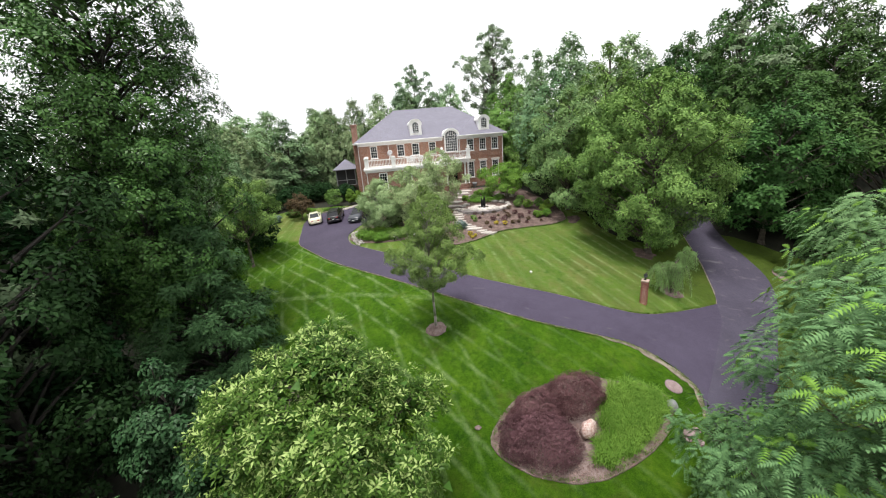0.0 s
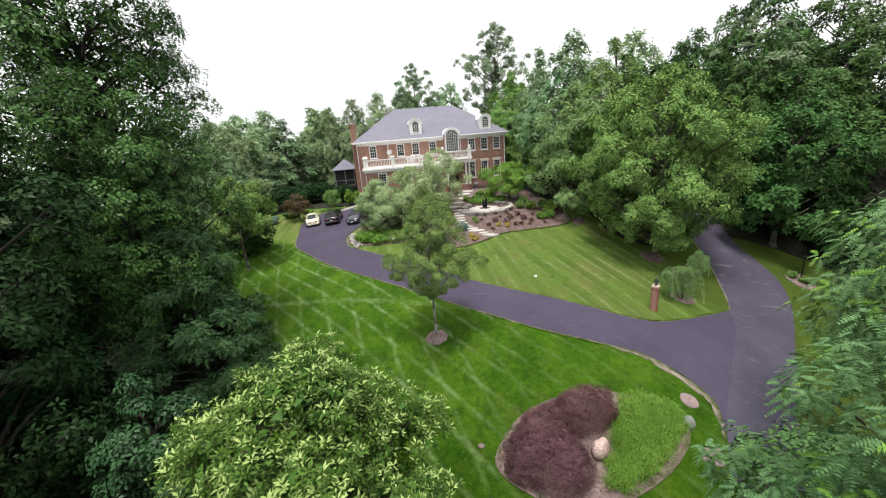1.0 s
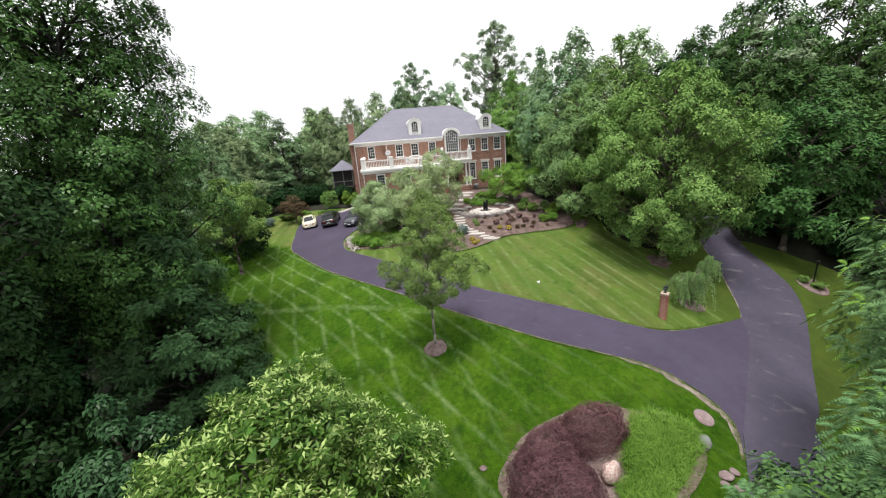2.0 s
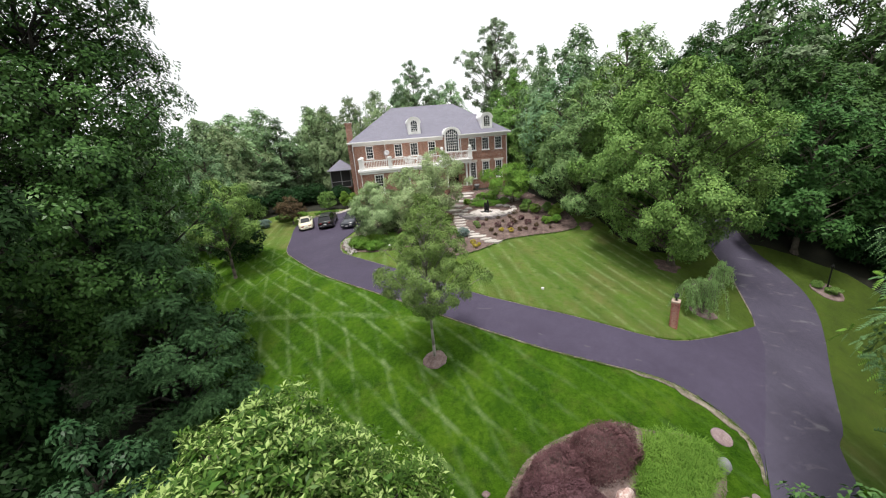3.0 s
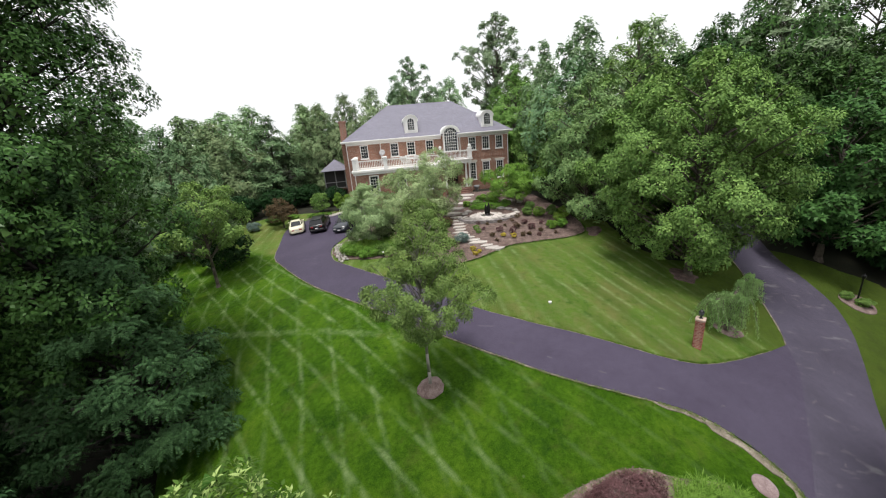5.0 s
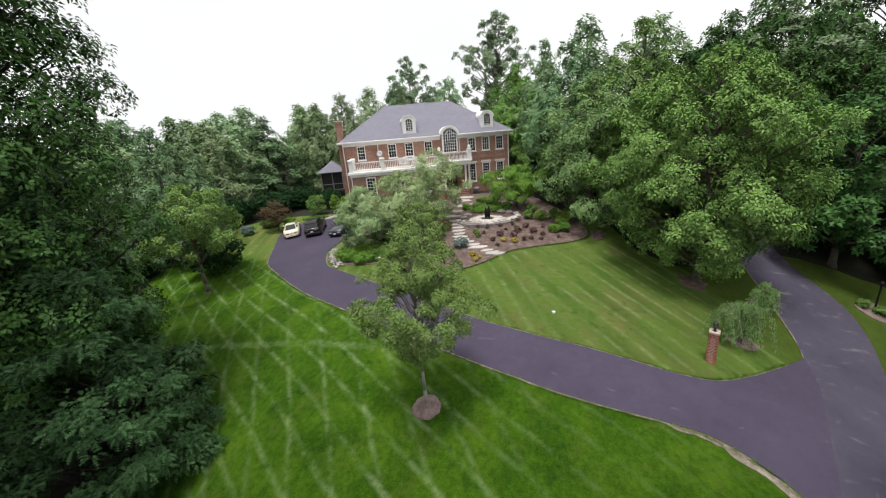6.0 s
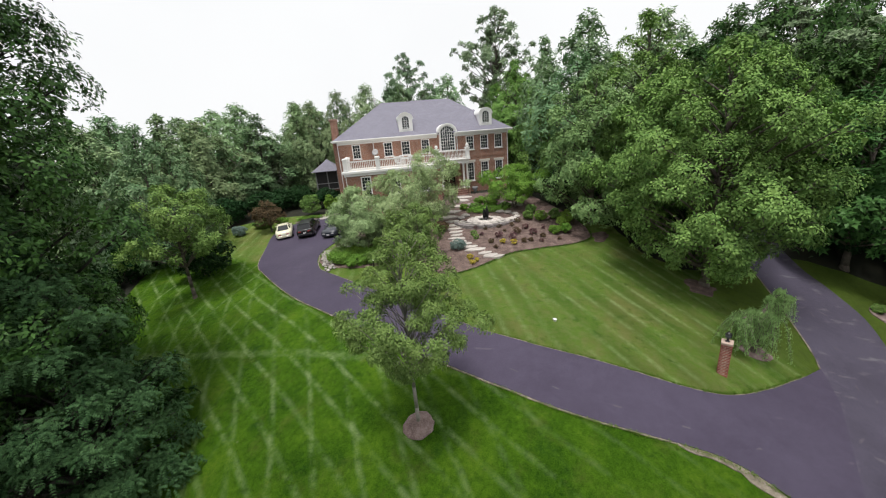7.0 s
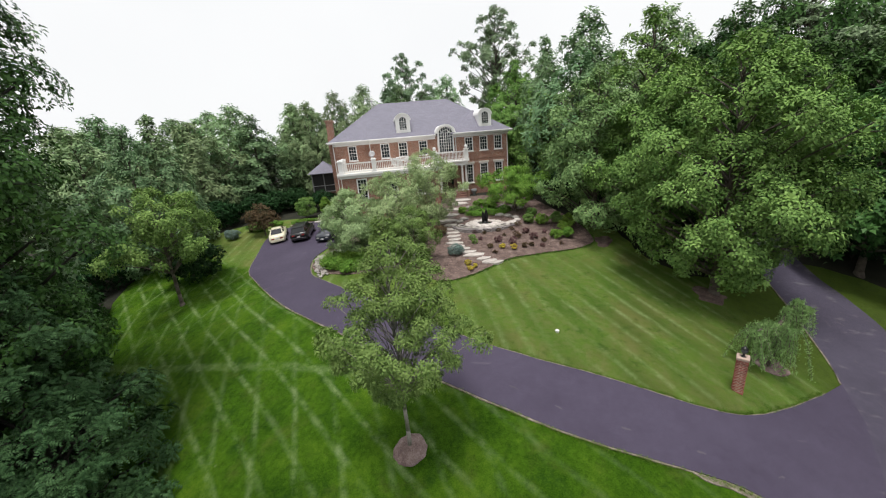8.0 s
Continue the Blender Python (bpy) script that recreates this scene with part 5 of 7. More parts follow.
balustrade((PU0 + 0.12, PV - 0.35), (PU0 + 0.12, VC + 0.2), 7.56, (), 0.15)
balustrade((PU1 - 0.12, PV - 0.35), (PU1 - 0.12, VR + 0.2), 7.56, (), 0.15)
bm = bmesh.new()
hb(bm, 11.36, 12.94, VC - 0.2, VC - 0.15, FLOOR1, 6.74)
door = part("front_door", bm, DOORWOOD, house, "dark wooden panelled front door")
bm = bmesh.new()
for u0, u1 in ((11.75, 12.1), (12.2, 12.55)):
    for z0, z1 in ((4.6, 5.2), (5.3, 6.2)):
        hb(bm, u0, u1, VC - 0.149, VC - 0.12, z0, z1, 0.01)
part("panel", bm, DOORWOOD, door)
part("sidelight", hb(bmesh.new(), 11.42, 11.64, VC - 0.149, VC - 0.13, 4.9, 6.6), PANE, door)
part("sidelight", hb(bmesh.new(), 12.66, 12.88, VC - 0.149, VC - 0.13, 4.9, 6.6), PANE, door)
part("door_handle", ball(bmesh.new(), (12.6, -(VC - 0.1), 5.4 - HZ), 0.045), CHROME, door)
for k in range(4):
    part("entrance_step", hb(bmesh.new(), 11.2, 13.7, PV + 0.003 + 0.32 * k, PV + 0.32 * (k + 1), 3.2, FLOOR1 - 0.165 * (k + 1), 0.012), STEPBRICK, house)
bm = bmesh.new()
for u in (11.25, 13.6):
    P = lambda vv, zz: (u, -vv, zz - HZ)  # noqa: E731
    rod(bm, P(PV - 0.05, FLOOR1), P(PV - 0.05, FLOOR1 + 0.9), 0.02, sides=6)
    rod(bm, P(PV + 1.2, FLOOR1 - 0.7), P(PV + 1.2, FLOOR1 + 0.25), 0.02, sides=6)
    rod(bm, P(PV - 0.05, FLOOR1 + 0.88), P(PV + 1.2, FLOOR1 + 0.23), 0.02, sides=6)
part("handrail", bm, BLACK_METAL, house)

# ---- screened porch at the left rear ----
SU0, SU1, SV0, SV1 = -3.5, -0.7, -11.0, -7.6
porch = base("screened_porch", 0, 0, 0, "raised screened porch with dark screens and a grey hipped roof", "porch")
porch.matrix_world = house.matrix_world.copy()
part("porch_roof", hip_roof(SU0, SU1 + 0.2, SV0, SV1, 6.95, 0.75, 0.35), SHINGLE, porch)
part("porch_deck", hb(bmesh.new(), SU0, SU1, SV0, SV1, 4.35, 4.6), DOORWOOD, porch)
for u in (SU0, (SU0 + SU1) / 2, SU1 - 0.12):
    part("post", hb(bmesh.new(), u, u + 0.12, SV1 - 0.12, SV1, 4.6, 6.95), GREYROCK, porch)
    part("stilt", hb(bmesh.new(), u, u + 0.14, SV1 - 0.2, SV1 - 0.06, 2.2, 4.35), DOORWOOD, porch)
for z in (4.6, 5.35, 6.85):
    part("rail", hb(bmesh.new(), SU0 + 0.001, SU1 - 0.001, SV1 - 0.1, SV1 - 0.02, z + 0.004, z + 0.096), GREYROCK, porch)
part("screen", hb(bmesh.new(), SU0 + 0.02, SU1 - 0.02, SV1 - 0.07, SV1 - 0.055, 4.7, 6.84), DARK, porch, "dark insect screen")
part("screen", hb(bmesh.new(), SU0 + 0.02, SU0 + 0.035, SV0, SV1 - 0.13, 4.62, 6.94), DARK, porch, "dark insect screen")

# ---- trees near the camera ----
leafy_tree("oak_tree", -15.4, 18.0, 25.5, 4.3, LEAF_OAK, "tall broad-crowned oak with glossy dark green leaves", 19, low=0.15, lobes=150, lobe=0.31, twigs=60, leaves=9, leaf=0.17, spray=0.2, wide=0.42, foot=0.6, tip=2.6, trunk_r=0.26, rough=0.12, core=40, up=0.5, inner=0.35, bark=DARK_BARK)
leafy_tree("oak_tree", -16.4, 10.8, 21.0, 4.2, LEAF_SHADED, "tall oak at the edge of the lawn, leaves darkened for shade", 12, low=0.16, lobes=60, lobe=0.3, twigs=44, leaves=8, leaf=0.22, spray=0.24, wide=0.5, foot=0.6, tip=3, trunk_r=0.3, rough=0.14, core=16, bark=DARK_BARK)
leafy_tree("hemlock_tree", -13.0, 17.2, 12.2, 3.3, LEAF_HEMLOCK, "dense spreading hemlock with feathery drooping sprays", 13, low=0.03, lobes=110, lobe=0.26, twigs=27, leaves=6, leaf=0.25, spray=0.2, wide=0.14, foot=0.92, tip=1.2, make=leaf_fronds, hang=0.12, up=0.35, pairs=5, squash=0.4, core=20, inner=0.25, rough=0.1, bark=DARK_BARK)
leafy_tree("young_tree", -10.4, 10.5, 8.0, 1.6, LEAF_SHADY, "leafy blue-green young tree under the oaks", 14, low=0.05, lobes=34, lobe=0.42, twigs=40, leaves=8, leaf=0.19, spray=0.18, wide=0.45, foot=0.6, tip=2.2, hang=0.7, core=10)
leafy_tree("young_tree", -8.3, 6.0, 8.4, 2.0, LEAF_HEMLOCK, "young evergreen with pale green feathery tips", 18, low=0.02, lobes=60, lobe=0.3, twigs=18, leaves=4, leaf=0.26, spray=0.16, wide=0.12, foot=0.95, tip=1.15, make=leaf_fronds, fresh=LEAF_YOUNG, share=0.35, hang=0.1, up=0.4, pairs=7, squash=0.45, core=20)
leafy_tree("flowering_tree", -3.6, 7.6, 9.2, 3.0, LEAF_FRONT, "small rounded tree with bright yellow-green leaves", 15, low=0.1, lobes=86, lobe=0.29, twigs=84, leaves=10, leaf=0.14, spray=0.14, wide=0.58, foot=0.6, tip=2.6, ratio=0.34, fresh=LEAF_TIPS, share=0.48, hang=-0.15, up=1.2, rough=0.12, core=44, squash=0.9, inner=0.3)
leafy_tree("locust_tree", 7.1, 3.2, 12.7, 3.55, LEAF_FINE, "locust with feathery compound leaves and bright tips", 16, low=0.06, lobes=92, lobe=0.3, twigs=29, leaves=8, leaf=0.23, spray=0.2, wide=0.62, foot=0.5, tip=3.2, make=leaf_fronds, fresh=LEAF_LIME, share=0.2, hang=0.35, up=0.8, pairs=7, core=36, inner=0.35, trunk_r=0.16)
leafy_tree("locust_tree", 14.0, 9.4, 12.4, 3.6, LEAF_FINE, "feathery-leaved locust leaning over the road", 17, low=0.5, lobes=46, lobe=0.32, twigs=26, leaves=6, leaf=0.34, spray=0.22, wide=0.5, foot=0.6, tip=2.6, make=leaf_fronds, fresh=LEAF_LIME, share=0.15, hang=0.3, pairs=7, core=0)
leafy_tree("dogwood_tree", 9.0, 8.2, 5.0, 2.0, LEAF_DOGWOOD, "leafy dark green dogwood beside the road with a few white flowers", 19, low=0.12, lobes=30, lobe=0.34, twigs=30, leaves=8, leaf=0.17, spray=0.16, wide=0.5, foot=0.6, tip=2.4)
# ---- trees on the lawn and in the garden ----
leafy_tree("lawn_tree", -1.1, 17.1, 7.7, 2.0, LEAF_YOUNG, "young shade tree with airy grey-green crown in a mulch ring", 20, low=0.37, lobes=112, lobe=0.18, twigs=25, leaves=10, leaf=0.095, spray=0.18, wide=0.26, foot=0.62, tip=1.75, ratio=0.42, bark=PALE_BARK, trunk_r=0.075, rough=0.12, hang=0.3, core=2, inner=0.3, squash=0.65, climb=1.5)
leafy_tree("lawn_tree", -17.45, 29.8, 7.9, 2.9, LEAF_MAPLE, "small round-headed tree standing on the lawn", 22, low=0.38, lobes=48, lobe=0.25, twigs=36, leaves=8, leaf=0.17, spray=0.2, wide=0.4, foot=0.55, tip=2.6, rough=0.18, trunk_r=0.13, core=6, squash=0.65)
leafy_tree("maple_tree", 14.9, 26.1, 12.9, 5.1, LEAF_MAPLE, "large dense round maple with branches near the ground", 23, low=0.1, lobes=120, lobe=0.2, twigs=48, leaves=9, leaf=0.17, spray=0.24, wide=0.42, foot=0.45, tip=2.1, trunk_r=0.24, rough=0.08, core=44, up=0.75, squash=0.75, inner=0.34)
leafy_tree("maple_tree", 13.6, 29.8, 10.6, 3.6, LEAF_MAPLE, "dense green maple beside the lawn", 33, low=0.24, lobes=60, lobe=0.24, twigs=40, leaves=8, leaf=0.19, spray=0.24, wide=0.42, foot=0.5, tip=2.2, core=20, up=0.7, squash=0.7)
leafy_tree("maple_tree", 11.3, 33.8, 11.0, 4.0, LEAF_PALE, "dense round maple behind the garden bed", 24, low=0.05, lobes=64, lobe=0.26, twigs=42, leaves=8, leaf=0.21, spray=0.26, wide=0.4, foot=0.65, tip=2.4, core=10, up=0.7)
leafy_tree("maple_tree", 14.4, 33.8, 14.0, 3.5, LEAF_MAPLE, "tall green maple behind the garden", 25, low=0.1, lobes=60, lobe=0.26, twigs=36, leaves=8, leaf=0.22, spray=0.28, wide=0.4, foot=0.7, tip=2.0, core=10, up=0.7)
for i, (x, y, h, r, label) in enumerate([(-6.3, 32.5, 5.1, 2.1, "small multi-stemmed tree with grey-green leaves"), (-3.3, 33.0, 5.7, 2.5, "spreading multi-stemmed tree with grey-green leaves"), (-0.7, 37.2, 6.5, 2.5, "grey-green garden tree before the house front")]):
    leafy_tree("birch_tree", x, y, h, r, LEAF_SILVER, label, 26 + i, low=0.14, lobes=50, lobe=0.28, twigs=36, leaves=8, leaf=0.135, spray=0.16, wide=0.5, foot=0.6, tip=2.2, bark=PALE_BARK, trunk_r=0.06, stems=3, core=18, rough=0.22, hang=0.45, squash=0.7)
leafy_tree("garden_tree", -1.6, 30.0, 4.0, 1.7, LEAF_YOUNG, "small grey-green ornamental tree", 29, low=0.1, lobes=30, lobe=0.34, twigs=26, leaves=8, leaf=0.12, spray=0.14, core=6, trunk_r=0.06)
leafy_tree("dogwood_tree", 6.4, 38.2, 3.9, 2.6, LEAF_LIME, "low spreading lime-green tree beside the entrance", 30, low=0.25, lobes=40, lobe=0.28, twigs=34, leaves=8, leaf=0.14, spray=0.16, wide=0.5, foot=0.7, stems=3, trunk_r=0.06, core=6, squash=0.55)

leafy_tree("maple_tree", 10.6, 43.0, 9.5, 2.9, LEAF_MAPLE, "leafy green tree beside the house corner", 31, low=0.02, lobes=44, lobe=0.3, twigs=34, leaves=8, leaf=0.24, spray=0.26, core=10)
leafy_tree("maple_tree", 10.2, 56.5, 14.8, 4.5, LEAF_LIMEWOOD, "large bright green tree beyond the house", 32, low=0.05, lobes=60, lobe=0.27, twigs=40, leaves=7, leaf=0.34, spray=0.34, wide=0.35, foot=0.7, tip=2.2, make=leaf_slivers, core=8, up=0.8)
# ---- the woods behind and beside ----
WOODS = {"make": leaf_slivers, "leaf": 0.33, "spray": 0.34, "leaves": 6, "ratio": 0.7, "core": 8, "up": 0.7}
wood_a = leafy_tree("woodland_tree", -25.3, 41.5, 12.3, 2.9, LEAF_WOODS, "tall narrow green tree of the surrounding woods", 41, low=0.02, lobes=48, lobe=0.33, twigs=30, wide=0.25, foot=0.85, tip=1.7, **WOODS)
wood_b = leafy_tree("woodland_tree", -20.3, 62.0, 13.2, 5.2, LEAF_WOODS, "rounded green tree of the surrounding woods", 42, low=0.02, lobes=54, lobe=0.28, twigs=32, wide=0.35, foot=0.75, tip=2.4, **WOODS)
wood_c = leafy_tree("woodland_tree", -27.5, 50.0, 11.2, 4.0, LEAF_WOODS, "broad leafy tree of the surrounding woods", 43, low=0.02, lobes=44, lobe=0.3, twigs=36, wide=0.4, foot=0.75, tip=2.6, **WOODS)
wood_d = leafy_tree("woodland_tree", 9.2, 65.5, 23.4, 5.0, LEAF_HAZED, "very tall thin-crowned tree above the woods", 44, low=0.3, lobes=120, lobe=0.17, twigs=13, wide=0.6, foot=0.6, tip=1.9, trunk_r=0.26, rough=0.32, inner=0.4, squash=0.7, **{**WOODS, "core": 3, "leaf": 0.4})
# Fills the dark under the trees; shade is painted into its near-black leaves.
wood_e = shrub("undergrowth", -19, 33.5, 5.0, 4.0, 3.4, LEAF_SHADED, "dense undergrowth at the wood's edge, leaves darkened for shade", 45, each=60, clumps=40, leaf=0.3, make=slivers_from, category="undergrowth")


wood_f = leafy_tree("woodland_oak", 25.6, 28.6, 11.6, 4.2, LEAF_SHADED_WOOD, "oak at the edge of the woods, leaves darkened for shade", 46, low=0.17, lobes=54, lobe=0.28, twigs=40, wide=0.35, foot=0.8, tip=2.4, **{**WOODS, "leaf": 0.27, "spray": 0.3, "leaves": 6})


wood_g = leafy_tree("woodland_oak", -19.4, 14.5, 17.4, 3.8, LEAF_SHADED, "tall oak added beside the left woods, leaves darkened for shade", 47, low=0.08, lobes=60, lobe=0.3, twigs=34, wide=0.45, foot=0.75, tip=2.6, bark=DARK_BARK, **{**WOODS, "leaf": 0.28, "spray": 0.3, "leaves": 6})


def more(proto, rows):
    for x, y, high, wide, turn in rows:
        copy_thing(proto, Matrix.LocRotScale((x, y, gz(x, y) - 0.05), Euler((0, 0, radians(turn))), (wide, wide, high)))


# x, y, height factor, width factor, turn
# Mostly out of view: added to keep sky light off the left woods.
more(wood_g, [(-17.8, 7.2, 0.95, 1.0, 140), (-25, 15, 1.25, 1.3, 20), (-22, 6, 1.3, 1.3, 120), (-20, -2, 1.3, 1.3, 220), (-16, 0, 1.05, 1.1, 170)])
more(wood_a, [(17.8, 70.6, 1.65, 1.3, 80), (-24.5, 73, 1.2, 1.4, 120), (29.5, 82, 1.6, 1.5, 10), (-31, 54, 0.9, 1.1, 20), (-23, 55, 0.95, 1.2, 250)])
more(wood_b, [(-14.2, 62, 1.08, 0.8, 100), (-10.3, 64, 1.12, 0.85, 290), (-17.6, 60, 1.0, 0.8, 20), (-5.5, 68, 1.1, 0.9, 200), (-23.8, 36.6, 0.9, 0.65, 60), (-26, 57, 1.0, 1.1, 200), (-34, 46, 0.95, 1.0, 150), (2.2, 83, 1.35, 1.1, 250), (-9, 84, 1.25, 1.3, 10),
              (21, 44, 1.2, 1.0, 20), (-31, 40, 0.9, 0.9, 310), (16, 48, 1.3, 1.1, 190), (13, 42, 0.95, 0.9, 220)])
more(wood_c, [(-36, 60, 1.1, 1.3, 30), (-50, 58, 1.1, 1.5, 80), (-31, 30, 0.8, 0.9, 100),  (25, 52, 1.3, 1.2, 140), 
              (-2, 72, 1.25, 1.2, 170), (-33, 26, 0.9, 0.9, 20)])
more(wood_c, [(0, 66, 1.1, 1.2, 15), (-60, 75, 1.2, 1.6, 35), (-40, 75, 1.3, 1.6, 95), (18, 88, 1.5, 1.5, 160), (-28, 92, 1.4, 1.6, 210), (25, 62, 1.4, 1.3, 140)])
more(wood_d, [(-4.6, 70, 0.83, 0.8, 100), (31, 41, 0.66, 0.8, 40), (41, 48, 0.62, 0.8, 200), (-20, 12, 0.78, 0.7, 20), (-19, 21, 0.72, 0.7, 310)])
more(wood_e, [(-16.5, 20.5, 0.9, 0.9, 200), (-19.5, 23.5, 0.9, 0.9, 80), (-22.5, 26.5, 1.0, 1.0, 10), (-25.5, 30.0, 1.0, 1.0, 310), (-27, 34.5, 1.0, 1.0, 60), (-26, 38.5, 1.0, 1.0, 150),
              (-25.5, 43, 1.0, 1.0, 240), (-24.5, 47, 0.9, 1.0, 20), (-21, 49, 0.9, 1.0, 130), (-20, 51.5, 0.8, 0.9, 270), (14.5, 37, 1.0, 1.0, 30), (18, 33.5, 0.8, 0.9, 110), (10.5, 38.5, 0.9, 0.9, 250)])
more(wood_e, [(22.8, 33.2, 0.9, 0.8, 60), (26.3, 29.8, 0.8, 0.9, 60), (28.5, 30, 0.9, 1.0, 170), (31, 26, 1.0, 1.0, 280), (-14, 4, 1.0, 1.0, 90), (16, 41, 1.0, 1.2, 40), (12.5, 46, 0.9, 0.9, 300), (9.3, 45.2, 1.0, 0.6, 100)])
# The last two stand unseen behind the camera, added to cut sky light.
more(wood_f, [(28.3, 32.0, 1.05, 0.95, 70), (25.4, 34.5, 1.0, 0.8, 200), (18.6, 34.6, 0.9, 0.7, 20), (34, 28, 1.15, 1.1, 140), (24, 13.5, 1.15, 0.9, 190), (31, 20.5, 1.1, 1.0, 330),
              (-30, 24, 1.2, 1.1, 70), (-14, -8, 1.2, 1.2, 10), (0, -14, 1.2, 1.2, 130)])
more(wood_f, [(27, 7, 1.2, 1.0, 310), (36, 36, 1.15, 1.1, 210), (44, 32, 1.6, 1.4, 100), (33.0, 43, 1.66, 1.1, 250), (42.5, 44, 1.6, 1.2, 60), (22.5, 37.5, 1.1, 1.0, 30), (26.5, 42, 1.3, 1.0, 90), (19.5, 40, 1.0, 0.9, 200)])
# Mostly added to stand for the black shade under the right-hand trees.
more(wood_e, [(14.0, 30.5, 0.5, 0.6, 40), (17.2, 30.6, 0.8, 0.8, 160), (18.4, 36.5, 1.0, 0.9, 10), (16.2, 37.5, 1.0, 1.0, 260), (20.3, 34.0, 0.7, 0.6, 90), (29.5, 27.6, 0.9, 0.9, 20), (31.5, 31.5, 1.0, 1.0, 220), (-14.2, 50.5, 0.7, 0.7, 45), (-18.0, 52.5, 0.8, 0.9, 300), (-12.8, 49.3, 0.45, 0.45, 120)])

# ---- front bed with barberries, grass and boulder ----
BED = flowing([(1.0, 11.0), (1.5, 12.0), (2.4, 12.75), (3.9, 13.4), (5.4, 13.75), (6.7, 13.5), (8.2, 13.3), (8.75, 12.6), (8.3, 11.7), (7.3, 10.8), (6.0, 10.1), (4.6, 9.65), (3.3, 9.65), (2.0, 10.05)], 4)
front_bed = sheet("garden_bed", BED, PALE_MULCH, 0.045, 0.35, 0.06, 0.1, "island bed of pale bark mulch in the lawn", "garden bed", "")
for i, (x, y, w, d, h, n, a) in enumerate([(2.8, 10.85, 3.2, 2.3, 1.35, 30000, -14), (2.9, 11.8, 2.5, 1.8, 1.3, 17000, 30), (4.6, 12.45, 2.9, 1.8, 1.4, 21000, 14)]):
    mound("barberry_shrub", x, y, w, d, h, LEAF_RED, "clipped purple-brown barberry in the island bed", 60 + i, n, 0.05, "barberries in the island bed", a)


def grass_patch(name, outline, count, height, material, label, seed):
    """Long arching grass over an area."""
    rng = np.random.default_rng(seed)
    ring = [tuple(q) for q in outline]
    xs, ys = [q[0] for q in ring], [q[1] for q in ring]
    out = []
    cx, cy = sum(xs) / len(xs), sum(ys) / len(ys)
    while len(out) < count:
        x, y = rng.uniform(min(xs), max(xs)), rng.uniform(min(ys), max(ys))
        if inside(x, y, ring):
            out.append(blade_tuft(rng, 26, 0.13, height * rng.uniform(0.7, 1.2), 0.016) + np.array([x - cx, y - cy, gz(x, y) - gz(cx, cy)]))
    root = base(name, cx, cy, gz(cx, cy) + 0.02, label, "grass", "", 0, "stuff")
    attach("blades", quads("blades", np.concatenate(out), material), root)


grass_patch("ornamental_grass", flowing([(5.2, 11.0), (5.7, 12.2), (6.6, 13.2), (8.1, 13.1), (8.4, 12.2), (7.6, 11.5), (6.6, 10.75), (5.4, 10.1), (4.7, 9.95), (4.7, 10.5)], 3), 520, 0.45, BLADES, "bright green arching grass in the island bed", 70)
stone("boulder", 4.75, 11.15, 0.75, 0.5, 0.85, BOULDER, "pale pink and white boulder in the island bed", "boulder", 3, sink=0.15, turn=30)
stone("rock", 8.6, 12.3, 0.55, 0.45, 0.55, GREYROCK, "grey rock at the edge of the island bed", "rock", 5)
LIDSTONE = surface("cover_stone", [(0.15, 0.1, 0.1), (0.23, 0.165, 0.165), (0.34, 0.27, 0.27)], 5, 40, 0.85, 0.4)
for i, (x, y, s) in enumerate([(8.75, 11.35, 0.5), (8.95, 11.0, 0.4), (9.15, 11.5, 0.35), (8.55, 11.1, 0.3)]):
    stone("rock", x, y, s, s * 0.8, s * 0.3, LIDSTONE, "flat pale rock beside the road edge", "rock", 20 + i, "rocks beside the road", 0.3, i * 50)
stone("rock", 0.55, 11.7, 0.26, 0.22, 0.12, PALE_MULCH, "small pinkish stone sunk in the lawn", "rock", 9, sink=0.4)
lid = base("manhole_cover", 9.37, 13.43, gz(9.37, 13.43) + 0.01, "round weathered pinkish access cover in the verge", "access cover")
on_slope(lid, 9.37, 13.43, 0.005)
part("rim", lathe(bmesh.new(), [(0.36, -0.08), (0.36, 0.012), (0.34, 0.02)], sides=24), LIDSTONE, lid)
part("lid", lathe(bmesh.new(), [(0.32, 0.0), (0.32, 0.028), (0.2, 0.034)], sides=24), LIDSTONE, lid)
cap = base("drain_cap", 5.15, 22.2, gz(5.15, 22.2), "small white plastic drain cap in the lawn", "drain cap")
part("pipe", lathe(bmesh.new(), [(0.075, -0.05), (0.075, 0.05), (0.06, 0.06)], sides=12), WHITE, cap)
part("plug", lathe(bmesh.new(), [(0.09, 0.055), (0.09, 0.09), (0.03, 0.11)], sides=12), WHITE, cap)
# mulch ring of the lawn tree
ring_mulch = base("mulch_ring", -1.1, 17.1, gz(-1.1, 17.1), "raised ring of pale mulch round the young tree", "mulch ring")
on_slope(ring_mulch, -1.1, 17.1)
bm = lathe(bmesh.new(), [(0.55, -0.1), (0.53, 0.015), (0.46, 0.04), (0.36, 0.07), (0.24, 0.13), (0.12, 0.2), (0.06, 0.22)], sides=34)
for v in bm.verts:
    v.co += Vector((noise.noise(v.co * 5), noise.noise(v.co * 5 + Vector((4, 0, 0))), 0)) * 0.07
part("mulch", bm, PALE_MULCH, ring_mulch)

